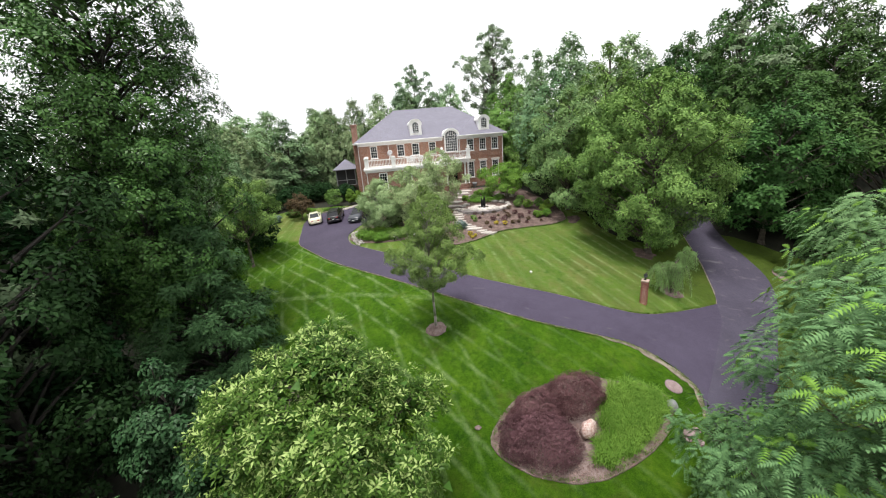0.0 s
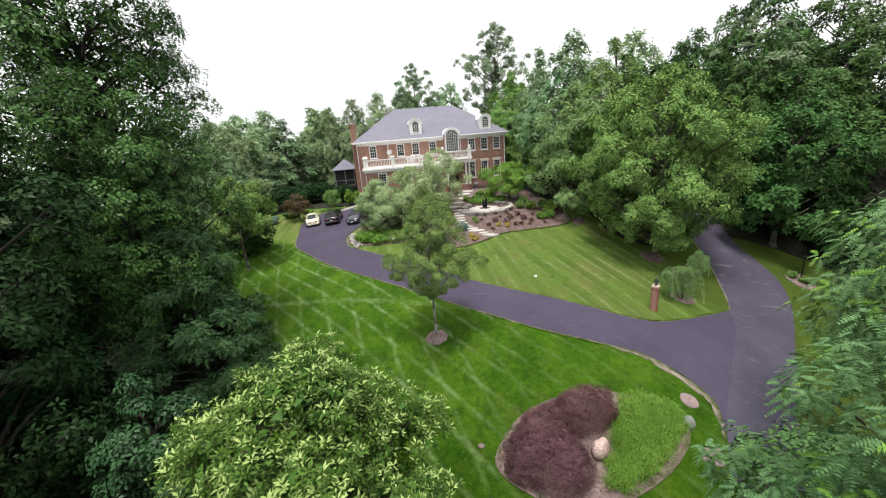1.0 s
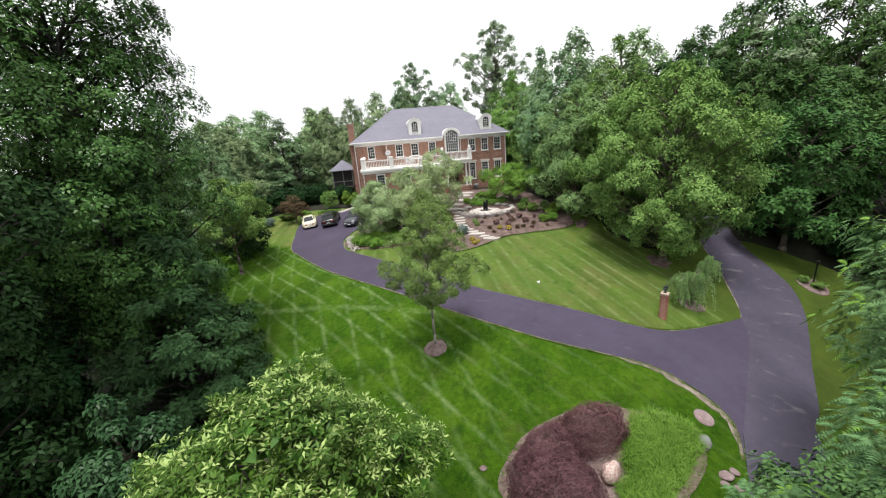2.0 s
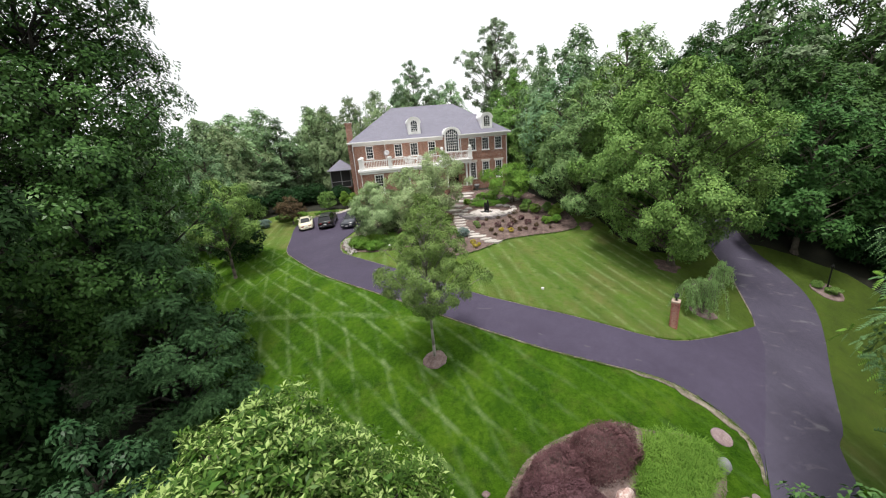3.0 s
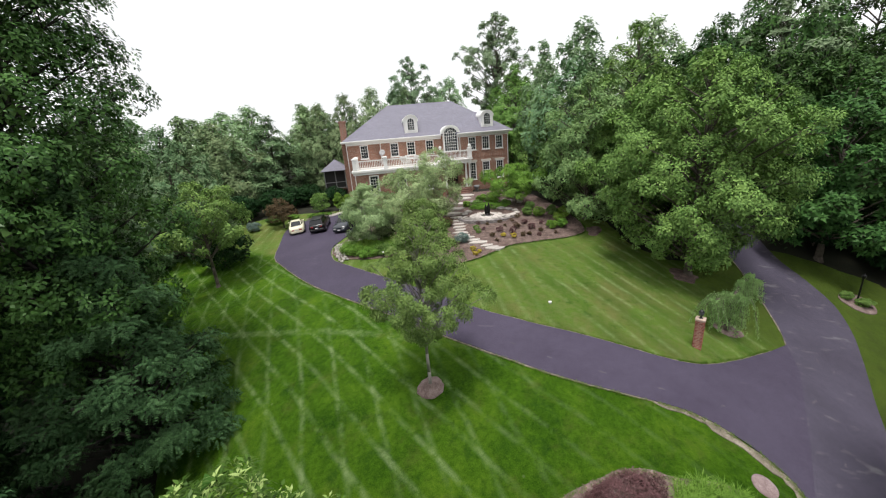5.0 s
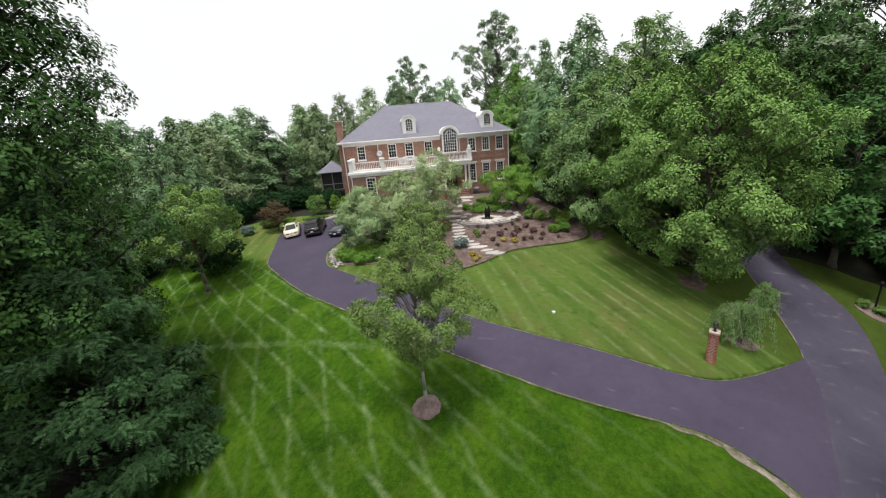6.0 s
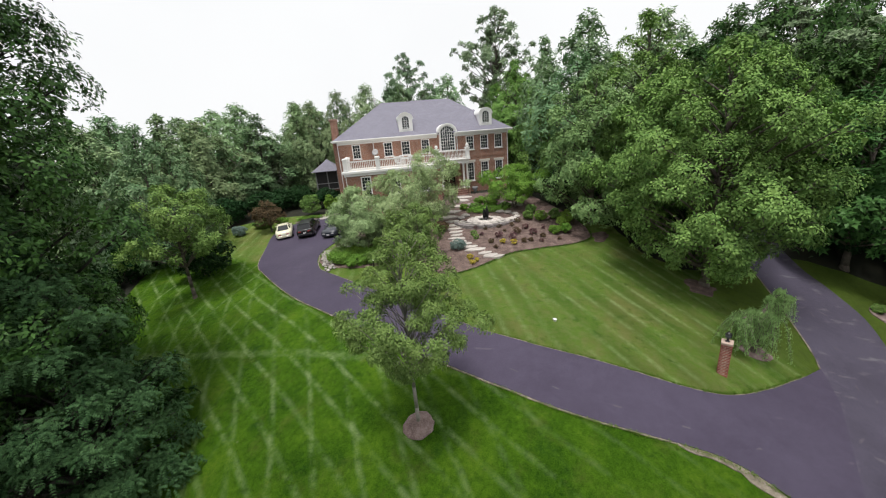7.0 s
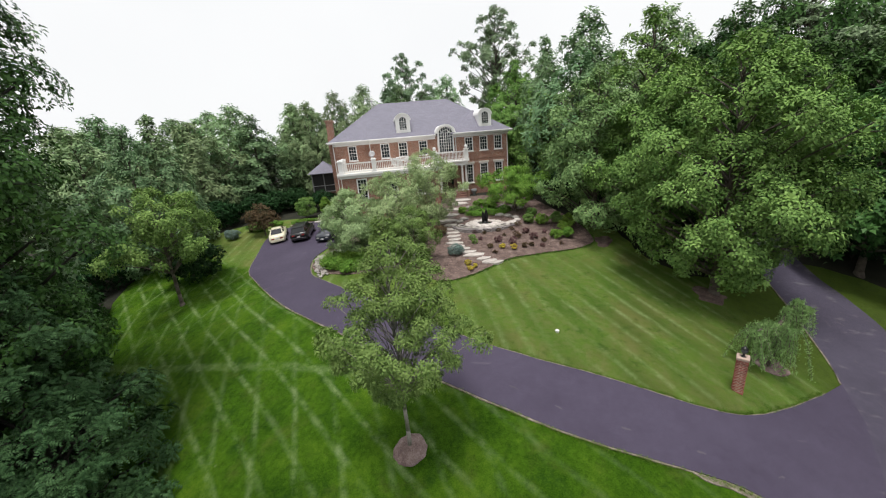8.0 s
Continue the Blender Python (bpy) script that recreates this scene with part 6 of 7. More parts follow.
# ---- brick pillar with a lantern ----
PINKCAP = surface("pink_cap", [(0.38, 0.27, 0.22), (0.52, 0.4, 0.34)], 5, 40, 0.8, 0.2)
PX, PY = 11.1, 19.38
pillar = base("brick_pillar", PX, PY, gz(PX, PY), "square red brick pillar carrying a lantern", "pillar", turn=-40)
pillar.scale = (0.84, 0.84, 0.94)
part("core", boxed(-0.187, 0.187, -0.187, 0.187, -0.25, 1.45), PINKCAP, pillar, "pale mortar core")
PBRICK = surface("pillar_brick", [(0.2, 0.05, 0.04), (0.28, 0.085, 0.065), (0.36, 0.14, 0.11)], 6, 50, 0.85, 0.4, random_by="object", spread=0.3)
part("foundation", boxed(-0.21, 0.21, -0.21, 0.21, -0.3, 0.015, bevel=0.01), PBRICK, pillar)
brick_bm = boxed(-0.084, 0.084, -0.042, 0.042, -0.026, 0.026, bevel=0.005)
BRICK_ME = bpy.data.meshes.new("brick")
brick_bm.to_mesh(BRICK_ME)
brick_bm.free()
BRICK_ME.materials.append(PBRICK)
for row in range(19):
    z = 0.075 + row * 0.0735
    for side in range(4):
        for k in range(2):
            b = attach("brick", BRICK_ME, pillar)
            off = (-0.145 if row % 2 else -0.045) + k * 0.19
            grow = 0.012 if row in (13, 14) else (0.024 if row >= 17 else 0.0)
            b.matrix_basis = Matrix.Rotation(radians(90 * side), 4, "Z") @ Matrix.Translation((off, -(0.152 + grow), z)) @ Matrix.Diagonal((0.9, 1, 0.8, 1))
part("capstone", boxed(-0.23, 0.23, -0.23, 0.23, 1.452, 1.56, bevel=0.02), PINKCAP, pillar, "pale pinkish stone cap")
lantern = base("lantern", PX, PY, gz(PX, PY) + 1.465, "small black metal lantern with glass on the pillar", "lantern")
part("foot", lathe(bmesh.new(), [(0.09, 0), (0.05, 0.04), (0.03, 0.1), (0.06, 0.14)], sides=10), BLACK_METAL, lantern)
part("globe", ball(bmesh.new(), (0, 0, 0.24), 0.11, 1.05), glass_material("lantern_glass", (0.1, 0.11, 0.12), 0.05), lantern, "grey glass globe")
part("finial", lathe(bmesh.new(), [(0.12, 0.31), (0.08, 0.37), (0.02, 0.41), (0.015, 0.46)], sides=10), BLACK_METAL, lantern)


# ---- weeping tree beside the pillar ----
def weeping_tree(x, y):
    rng = np.random.default_rng(81)
    root = base("weeping_tree", x, y, gz(x, y) - 0.03, "small weeping cherry with drooping green branches and an arched top", "tree")
    root.scale = (1.38, 1.38, 1.4)
    trunk = [Vector((0, 0, 0)), Vector((0.06, 0, 0.7)), Vector((0.1, 0.05, 1.3)), Vector((0.35, 0.1, 1.75)), Vector((0.62, 0.1, 1.95)), Vector((0.85, 0.05, 1.75))]
    bm = bmesh.new()
    limb(bm, trunk, 0.07, 0.03, 8)
    leaves = []
    starts = [(trunk[2], 26), (trunk[3], 14), (trunk[4], 10), (trunk[5], 12), (Vector((-0.3, 0, 1.35)), 22), (Vector((-0.75, -0.1, 1.25)), 18), (Vector((0.1, -0.4, 1.4)), 14)]
    limb(bm, [trunk[2], Vector((-0.3, 0, 1.35)), Vector((-0.75, -0.1, 1.25))], 0.04, 0.02, 6)
    for s, count in starts:
        for _ in range(count):
            a = rng.uniform(0, 6.283)
            reach, fall = rng.uniform(0.2, 0.75), rng.uniform(0.5, 1.0) * max(s.z - 0.1, 0.4)
            if s.z > 1.7:
                reach, fall = rng.uniform(0.08, 0.3), rng.uniform(0.3, 0.95)
            pts = [s + Vector((math.cos(a) * reach * t**0.7, math.sin(a) * reach * t**0.7, 0.12 * math.sin(3.14 * min(t * 1.5, 1)) - fall * t * t)) for t in (0, 0.25, 0.5, 0.75, 1)]
            limb(bm, pts, 0.012, 0.004, 4)
            n = 150
            t = rng.random(n)
            seg = np.minimum((t * 4).astype(int), 3)
            P = np.array([tuple(q) for q in pts])
            at = P[seg] + (P[seg + 1] - P[seg]) * (t * 4 - seg)[:, None] + rng.normal(size=(n, 3)) * 0.035
            leaves.append(leaves_from(rng, at, unit(rng.normal(size=(n, 3)) * 0.6 + np.array([math.cos(a), math.sin(a), 0.5])), 0.07, 0.3, droop=1.1))
    attach("crown", quads("crown", np.concatenate(leaves), LEAF_WEEP), root)
    part("trunk", bm, BARK, root)


weeping_tree(13.6, 20.9)
sheet("mulch_ring", [(13.7 + 0.7 * math.cos(a * 0.35), 21.0 + 0.6 * math.sin(a * 0.35)) for a in range(18)], PALE_MULCH, 0.015, 0.25, 0.15, 0.03, "mulch ring under the weeping tree", "mulch ring", "")
sheet("bare_earth", flowing([(13.6, 25.3), (14.5, 25.0), (15.3, 25.5), (15.0, 26.3), (13.9, 26.2)], 5), MULCH, 0.02, 0.25, 0.5, 0.03, "bare brown earth under the maple", "bare earth", "")
sheet("bare_earth", flowing([(10.7, 31.0), (11.5, 31.1), (11.9, 31.7), (11.2, 32.1), (10.5, 31.7)], 5), MULCH, 0.03, 0.25, 0.6, 0.03, "bare brown earth beside the garden bed", "bare earth", "")

# ---- small round bed with a post across the road ----
sheet("garden_bed", [(24.8 + 0.95 * math.cos(a * 0.35), 25.0 + 0.8 * math.sin(a * 0.35)) for a in range(18)], PALE_MULCH, 0.05, 0.3, 0.08, 0.1, "small round mulch bed beside the road", "garden bed", "")
post = base("lamp_post", 24.9, 25.1, gz(24.9, 25.1), "dark green metal lamp post in a small bed", "lamp post")
part("pole", lathe(bmesh.new(), [(0.09, 0), (0.05, 0.15), (0.04, 1.5), (0.06, 1.55)], sides=10), BLACK_METAL, post)
part("head", lathe(bmesh.new(), [(0.06, 1.55), (0.09, 1.6), (0.11, 1.75), (0.04, 1.83), (0.015, 1.9)], sides=8), BLACK_METAL, post)
shrub("low_plant", 25.0, 24.8, 1.2, 0.9, 0.5, LEAF_MAPLE, "low green plants round the lamp post", 83, each=80, leaf=0.09)
shrub("low_plant", 24.4, 25.3, 0.8, 0.7, 0.5, LEAF_MAPLE, "low green plants round the lamp post", 84, each=80, leaf=0.09)

# ---- hillside garden before the house ----
GARDEN = flowing([(0.5, 27.3), (2.4, 28.2), (4.3, 29.7), (6.7, 30.3), (9.4, 30.9), (10.6, 32.0), (10.4, 34.5), (9.3, 38), (8.6, 42), (7.4, 45.6), (3.6, 45.9), (0.0, 45.2), (-0.9, 40.5), (-1.6, 36), (-2.0, 31.5), (-1.0, 28.2)], 4)
hill_bed = sheet("garden_bed", GARDEN, MULCH, 0.06, 0.5, 0.08, 0.1, "sloping mulched garden bed before the house", "garden bed", "")
rng = np.random.default_rng(5)
STONES = [(0.85, 37.0, 0.62), (0.9, 36.0, 0.6), (0.92, 35.15, 0.6), (0.98, 34.4, 0.6), (1.02, 33.7, 0.6), (1.05, 33.0, 0.62), (1.15, 32.35, 0.62), (1.4, 31.75, 0.62), (1.85, 31.15, 0.6), (2.25, 30.6, 0.72), (2.7, 29.9, 0.5), (3.05, 29.45, 0.55), (3.45, 29.25, 0.5)]
for i, (x, y, r) in enumerate(STONES):
    slab("stepping_stone", x, y, rough_ring(rng, r, r * 0.5), 0.06, STONE, "flat pale stepping stone in the mulch", "stepping stone", "stepping stones", 0.06, rng.uniform(-18, 18))
for i, (x, y, r) in enumerate([(0.6, 38.2, 0.8), (0.9, 39.5, 0.8), (1.3, 40.9, 0.85), (1.8, 42.5, 0.9), (2.1, 44.0, 0.95)]):
    slab("flagstone", x, y, rough_ring(rng, r, r * 0.7), 0.08, STONE, "broad pale flagstone of the entrance walk", "flagstone", "flagstones of the entrance walk", 0.06, rng.uniform(-20, 20))
# stone basin with a dark fountain
FX, FY = 3.6, 36.3
basin = base("fountain_basin", FX, FY, gz(FX, FY) + 0.02, "low round basin of pale stacked stones", "basin")
bm = lathe(bmesh.new(), [(0.62, -0.1), (0.62, 0.1), (0.2, 0.11)], sides=18)
part("water", bm, PANE, basin, "dark still water")
for ring_i, (rad, cnt, z) in enumerate(((1.4, 16, 0.03), (1.12, 13, 0.1), (0.82, 10, 0.12))):
    for k in range(cnt):
        a = 6.283 * (k + 0.5 * ring_i) / cnt
        bm = bmesh.new()
        bmesh.ops.create_icosphere(bm, subdivisions=2, radius=1.0)
        for v in bm.verts:
            q = v.co * (1 + 0.2 * noise.noise(v.co * 1.5 + Vector((k * 2.1, ring_i * 5, 0))))
            v.co = Vector((q.x * 0.36, q.y * 0.25, q.z * 0.1))
        s = part("stone", bm, PALE_ROCK, basin, smooth=True)
        s.matrix_basis = pose(rad * math.cos(a), rad * math.sin(a), z, 0, 0, math.degrees(a) + 90)
# low retaining wall of stacked stone before the basin, with a pale apron on it
wall = base("retaining_wall", FX, FY, gz(FX, FY), "low curved retaining wall of stacked grey stone", "garden wall")
WALLSTONE = surface("wall_stone", [(0.1, 0.09, 0.1), (0.2, 0.18, 0.18), (0.34, 0.31, 0.3)], 5, 30, 0.9, 0.5, random_by="object", spread=0.3)
bm = boxed(-0.19, 0.19, -0.11, 0.11, -0.055, 0.055, bevel=0.02)
for v in bm.verts:
    v.co += Vector((noise.noise(v.co * 9), noise.noise(v.co * 9 + Vector((3, 0, 0))), noise.noise(v.co * 9 + Vector((0, 5, 0))))) * 0.02
STONE_ME = bpy.data.meshes.new("wall_stone")
bm.to_mesh(STONE_ME)
bm.free()
STONE_ME.materials.append(WALLSTONE)
for row in range(5):
    for k in range(19):
        a = radians(188 + 8.6 * (k + 0.5 * (row % 2)))
        s = attach("stone", STONE_ME, wall)
        s.matrix_basis = pose(2.55 * math.cos(a), 1.75 * math.sin(a), -0.42 + row * 0.11, 0, 0, math.degrees(math.atan2(1.75 * math.cos(a), -2.55 * math.sin(a)))) @ Matrix.Diagonal((rng.uniform(0.85, 1.12), 1, 1, 1))
for k in range(11):
    a = radians(192 + 15.6 * k)
    r = rng.uniform(0.72, 0.8)
    slab("flagstone", FX + 2.55 * r * math.cos(a), FY + 1.75 * r * math.sin(a), rough_ring(rng, 0.42, 0.27), 0.05, STONE, "pale flagstone on the fountain terrace", "flagstone", "flagstones round the fountain", gz(FX, FY) + 0.1 - gz(FX + 2.55 * r * math.cos(a), FY + 1.75 * r * math.sin(a)), math.degrees(a) + 90)
fountain = base("fountain", FX, FY, gz(FX, FY) + 0.1, "black sculpted fountain standing in the stone basin", "fountain")
part("pedestal", lathe(bmesh.new(), [(0.3, 0), (0.22, 0.12), (0.16, 0.2)], sides=12), BLACK_METAL, fountain)
bm = bmesh.new()
for dx, hh, rr in ((-0.13, 1.0, 0.12), (0.12, 1.15, 0.13), (0.0, 0.8, 0.14)):
    lathe(bm, [(rr * 0.8, 0.15), (rr * 1.1, 0.4 * hh), (rr, 0.7 * hh), (rr * 0.5, 0.9 * hh), (rr * 0.3, hh)], (dx, 0.1 if dx == 0 else 0, 0), 9)
part("figure", bm, BLACK_METAL, fountain, smooth=True)
for i in range(26):
    a = rng.uniform(2.6, 6.6)
    r = rng.uniform(1.5, 2.4)
    x, y = FX + r * math.cos(a) * 1.2, FY + r * math.sin(a) * 0.55
    s = rng.uniform(0.25, 0.6)
    stone("rock", x, y, s * 1.3, s, s * 0.45, PALE_ROCK, "pale flat rock at the fountain's edge", "rock", 100 + i, "rocks round the fountain", 0.25, rng.uniform(0, 180), 0.05)
for i, (x, y) in enumerate([(1.6, 37.4), (2.0, 37.9), (5.0, 37.6), (5.6, 37.2), (6.1, 36.6), (4.6, 38.2), (6.3, 39.2), (6.9, 38.6), (5.6, 39.8), (2.6, 40.6)]):
    stone("rock", x, y, 0.75, 0.5, 0.3, ROCK, "pale wall stone in the hillside garden", "rock", 140 + i, "wall stones in the garden", 0.25, rng.uniform(0, 180), 0.05)
for i, (x, y, w, d, h) in enumerate([(3.1, 39.3, 1.6, 1.0, 0.6), (4.4, 39.4, 1.7, 1.0, 0.65), (5.6, 38.6, 1.2, 0.8, 0.5), (3.6, 41.0, 1.6, 0.9, 0.6), (5.0, 41.3, 1.4, 0.9, 0.7), (2.0, 39.6, 0.9, 0.8, 0.6), (6.4, 40.5, 1.2, 0.9, 0.8)]):
    shrub("low_shrub", x, y, w, d, h, LEAF_LIME if i % 2 else LEAF_MAPLE, "low spreading green shrub by the entrance walk", 160 + i, each=110, clumps=26, leaf=0.085, group="low shrubs by the entrance", lift=0.06)
for i, (x, y, w, h) in enumerate([(6.9, 35.4, 1.0, 0.8), (7.8, 34.9, 1.1, 0.9), (8.9, 34.9, 1.2, 0.9), (9.1, 33.3, 1.3, 1.1), (8.2, 32.4, 1.0, 0.7), (9.7, 34.2, 1.2, 1.0), (7.4, 36.6, 1.0, 0.8), (9.0, 32.4, 0.9, 0.8)]):
    shrub("round_shrub", x, y, w, w * 0.9, h, LEAF_MAPLE if i in (0, 2, 6) else LEAF_LIME, "rounded green shrub in the garden bed", 180 + i, each=120, clumps=26, leaf=0.075, group="round shrubs in the garden", lift=0.05)
for i, (x, y, w, kind) in enumerate([(4.1, 32.5, 0.7, 0), (5.0, 31.9, 0.75, 0), (6.6, 32.5, 0.7, 0), (5.5, 32.9, 0.8, 2), (6.3, 33.6, 0.6, 0), (4.2, 31.4, 0.5, 1), (4.9, 31.1, 0.55, 1), (1.7, 29.2, 0.5, 1), (2.1, 28.7, 0.4, 1), (1.8, 28.4, 0.45, 1),
                                   (3.4, 31.6, 0.5, 2), (2.3, 33.4, 0.6, 3), (5.7, 31.3, 0.5, 2), (2.4, 32.6, 0.6, 3), (6.2, 31.4, 0.4, 2), (7.2, 32.0, 0.45, 2)]):
    mat, tint = ((LEAF_RED, "dark red"), (LEAF_YELLOW, "yellow"), (LEAF_BRONZE, "bronze brown"), (LEAF_MAPLE, "green"))[kind]
    shrub("bedding_plant", x, y, w, w, w * 0.75, mat, f"small {tint} bedding plant in the mulch", 200 + i, each=60, clumps=14, leaf=0.06, group="bedding plants", lift=0.05)
mound("ground_cover", 4.2, 38.5, 4.0, 1.7, 0.5, LEAF_LIME, "low clipped green mound behind the fountain", 171, 6000, 0.1, category="ground cover", lift=0.04)
shrub("blue_shrub", 1.0, 30.9, 1.3, 1.1, 0.9, LEAF_BLUE, "blue-grey dwarf conifer beside the stepping stones", 220, each=140, clumps=30, leaf=0.06)
shrub("bronze_shrub", -0.2, 35.0, 1.4, 1.2, 0.9, LEAF_BRONZE, "brownish red shrub beside the stepping stones", 221, each=100, clumps=26, leaf=0.09)

# ---- island bed between drive and garage ----
ISLAND = flowing([(-7.4, 30.2), (-9.0, 31.5), (-9.4, 33.4), (-8.7, 36.2), (-8.1, 38.6), (-7.6, 40.6), (-4, 40.5), (-1.8, 38), (-2.2, 32), (-2.6, 30.2), (-5.0, 29.6)], 4)
court_bed = sheet("garden_bed", ISLAND, MULCH, 0.05, 0.5, 0.08, 0.1, "planted bed between driveway and garage", "garden bed", "")
for i in range(34):
    t = i / 33
    ring_i = i % 3
    x, y = -9.35 + 1.45 * t**1.6 + ring_i * 0.18, 33.9 - 4.1 * t + ring_i * 0.1
    s = rng.uniform(0.2, 0.36)
    stone("rock", x + rng.normal() * 0.05, y, s, s * 0.85, s * 0.6, ROCK, "pale rounded rock of the bed's border", "rock", 240 + i, "border rocks by the driveway", 0.25, rng.uniform(0, 180), 0.05)
slab("flagstone", -8.0, 34.2, rough_ring(rng, 0.7, 0.35), 0.12, STONE, "pale flat stone in the planted bed", "flagstone", "", 0.06)
for i, (x, y, w, h) in enumerate([(-7.2, 31.0, 1.9, 0.8), (-5.9, 30.2, 2.0, 0.8), (-6.4, 31.8, 1.8, 0.9), (-4.6, 30.2, 1.9, 0.9), (-7.8, 32.3, 1.4, 0.7), (-3.4, 30.6, 1.8, 1.1)]):
    shrub("ground_shrub", x, y, w, w * 0.75, h, LEAF_LIME if i < 3 else LEAF_MAPLE, "low bright green spreading shrub in the bed", 280 + i, each=110, clumps=36, leaf=0.095, group="spreading shrubs by the driveway")
grass_patch("daylilies", flowing([(-8.4, 31.6), (-8.5, 32.9), (-7.4, 33.2), (-5.6, 32.4), (-3.2, 31.6), (-2.4, 30.6), (-5.0, 30.1), (-7.3, 30.6)], 3), 260, 0.75, LEAF_LIME, "arching green daylily leaves in the bed", 275)
for i, (x, y, w, h) in enumerate([(-5.2, 33.6, 1.8, 1.6), (-3.8, 34.6, 2.0, 1.6), (-2.6, 33.0, 1.7, 1.4), (-5.5, 36.5, 2.0, 1.6), (-3.2, 37.5, 2.0, 1.5), (-6.8, 38.8, 1.5, 1.3), (-1.6, 33.6, 1.4, 1.3)]):
    shrub("dark_shrub", x, y, w, w * 0.9, h, LEAF_SHADED if i % 2 else LEAF_OAK, "dense dark green shrub behind the bed", 290 + i, each=130, clumps=30, leaf=0.11, group="dark shrubs before the garage")
for i, (x, y) in enumerate([(-3.0, 29.5), (-4.75, 29.6)]):
    lamp = base("path_light", x, y, gz(x, y), "small pale path light beside the bed", "path light", "path lights")
    part("stake", lathe(bmesh.new(), [(0.03, -0.05), (0.025, 0.4)], sides=8), BLACK_METAL, lamp)
    part("shade", lathe(bmesh.new(), [(0.03, 0.4), (0.08, 0.42), (0.07, 0.47), (0.02, 0.5)], sides=10), WHITE, lamp)

# ---- beside the parking court ----
shrub("blue_shrub", -20.8, 42.4, 1.5, 1.4, 1.1, LEAF_BLUE, "round blue-grey shrub on the lawn", 300, each=170, clumps=36, leaf=0.07)
tree("bronze_tree", -17.6, 42.6, 3.5, 1.6, LEAF_BRONZE, "small purple-brown tree behind the parking court", 301, low=0.1, each=140, clumps=40, leaf=0.13, clump_size=0.34)
for i, (x, y, w, h, mat) in enumerate([(-19.3, 44.4, 2.2, 0.9, LEAF_MAPLE), (-17.4, 44.8, 1.6, 0.8, LEAF_LIME), (-14.9, 47.0, 2.4, 2.6, LEAF_MAPLE), (-12.6, 46.9, 1.4, 2.2, LEAF_LIME), (-11.4, 46.4, 1.2, 2.0, LEAF_LIME), (-10.6, 44.6, 1.2, 1.2, LEAF_OAK)]):
    shrub("border_shrub", x, y, w, w * 0.85, h, mat, "leafy green shrub behind the parking court", 310 + i, each=150, clumps=34, leaf=0.12, group="shrubs behind the parking court")
COURT_BED = flowing([(-16.0, 44.6), (-15.0, 45.9), (-13.4, 46.2), (-13.2, 45.3), (-14.6, 44.9)], 4)
sheet("garden_bed", COURT_BED, GRAVEL, 0.06, 0.4, 0.05, 0.1, "narrow bed edged in pale stone behind the cars", "garden bed", "")
for i in range(7):
    x, y = -15.7 + i * 0.4, 44.75 + 0.5 * math.sin(i * 0.5)
    shrub("edging_plant", x, y + 0.3, 0.6, 0.5, 0.4, LEAF_LIME, "low yellow-green edging plant", 330 + i, each=60, clumps=12, leaf=0.07, group="edging plants behind the cars", lift=0.05)
for i in range(9):
    x, y = -12.9 + 0.32 * i, 44.9 + 0.22 * i
    slab("paver", x, y, rough_ring(rng, 0.48, 0.4, 8, 0.06), 0.05, STONE, "pale paver of the walk to the side door", "paver", "pavers of the side walk", 0.06, rng.uniform(-10, 10))
CHIPS = surface("bark_chip", [(0.07, 0.04, 0.035), (0.2, 0.13, 0.115), (0.38, 0.28, 0.25)], 12, 60, 0.95, 0.3, random_by="island", spread=0.4)
chips(front_bed, BED, 2600, 0.045, CHIPS, 411, 0.05)
chips(hill_bed, GARDEN, 5000, 0.06, CHIPS, 412, 0.06)
chips(court_bed, ISLAND, 1500, 0.05, CHIPS, 413, 0.06)
fringe("grass_fringe", [*BED, BED[0]], 700, LAWN_BLADES, "short ragged grass round the island bed", 414, 0.0, 1.0, 0.1)
fringe("grass_fringe", GARDEN[:26], 400, LAWN_BLADES, "short ragged grass along the garden bed", 415, 0.0, 1.0, 0.1)
for i, (x, y, w) in enumerate([(2.6, 34.6, 0.5), (3.3, 34.2, 0.4), (4.4, 34.4, 0.45), (2.9, 33.2, 0.4), (5.4, 34.4, 0.5), (6.0, 35.0, 0.6), (7.6, 33.4, 0.5), (4.7, 33.5, 0.35), (3.6, 30.6, 0.4), (6.9, 31.2, 0.4), (8.2, 31.4, 0.4)]):
    shrub("bedding_plant", x, y, w, w, w * 0.7, LEAF_BRONZE if i % 3 else LEAF_RED, "small brownish bedding plant in the mulch", 420 + i, each=45, clumps=12, leaf=0.05, group="bedding plants", lift=0.05)

# ---- on the terrace and porch ----
HM = house.matrix_world


def on_house(name, u, v, z, label, category, group="", turn=0.0):
    ob = new(name)
    ob.empty_display_size = 0.2
    ob.matrix_world = HM @ pose(u, -v, z - HZ, 0, 0, turn)
    return tagged(ob, label, category, group)


dish = on_house("satellite_dish", 4.35, VC + 0.55, DECK + 0.04, "round grey-white satellite dish on a pole", "satellite dish", turn=-20)
part("mast", rod(bmesh.new(), (0, 0, 0), (0, 0, 1.5), 0.03), CHROME, dish)
bm = lathe(bmesh.new(), [(0.04, 0.0), (0.2, 0.025), (0.34, 0.08), (0.35, 0.09), (0.19, 0.04), (0.03, 0.015)], sides=18)
bmesh.ops.transform(bm, matrix=Matrix.Translation((0, -0.06, 1.45)) @ Matrix.Rotation(radians(68), 4, "X"), verts=bm.verts)
part("reflector", bm, surface("dish_grey", [(0.34, 0.33, 0.34), (0.42, 0.41, 0.42)], 4, 40, 0.45, 0.05), dish, smooth=True)
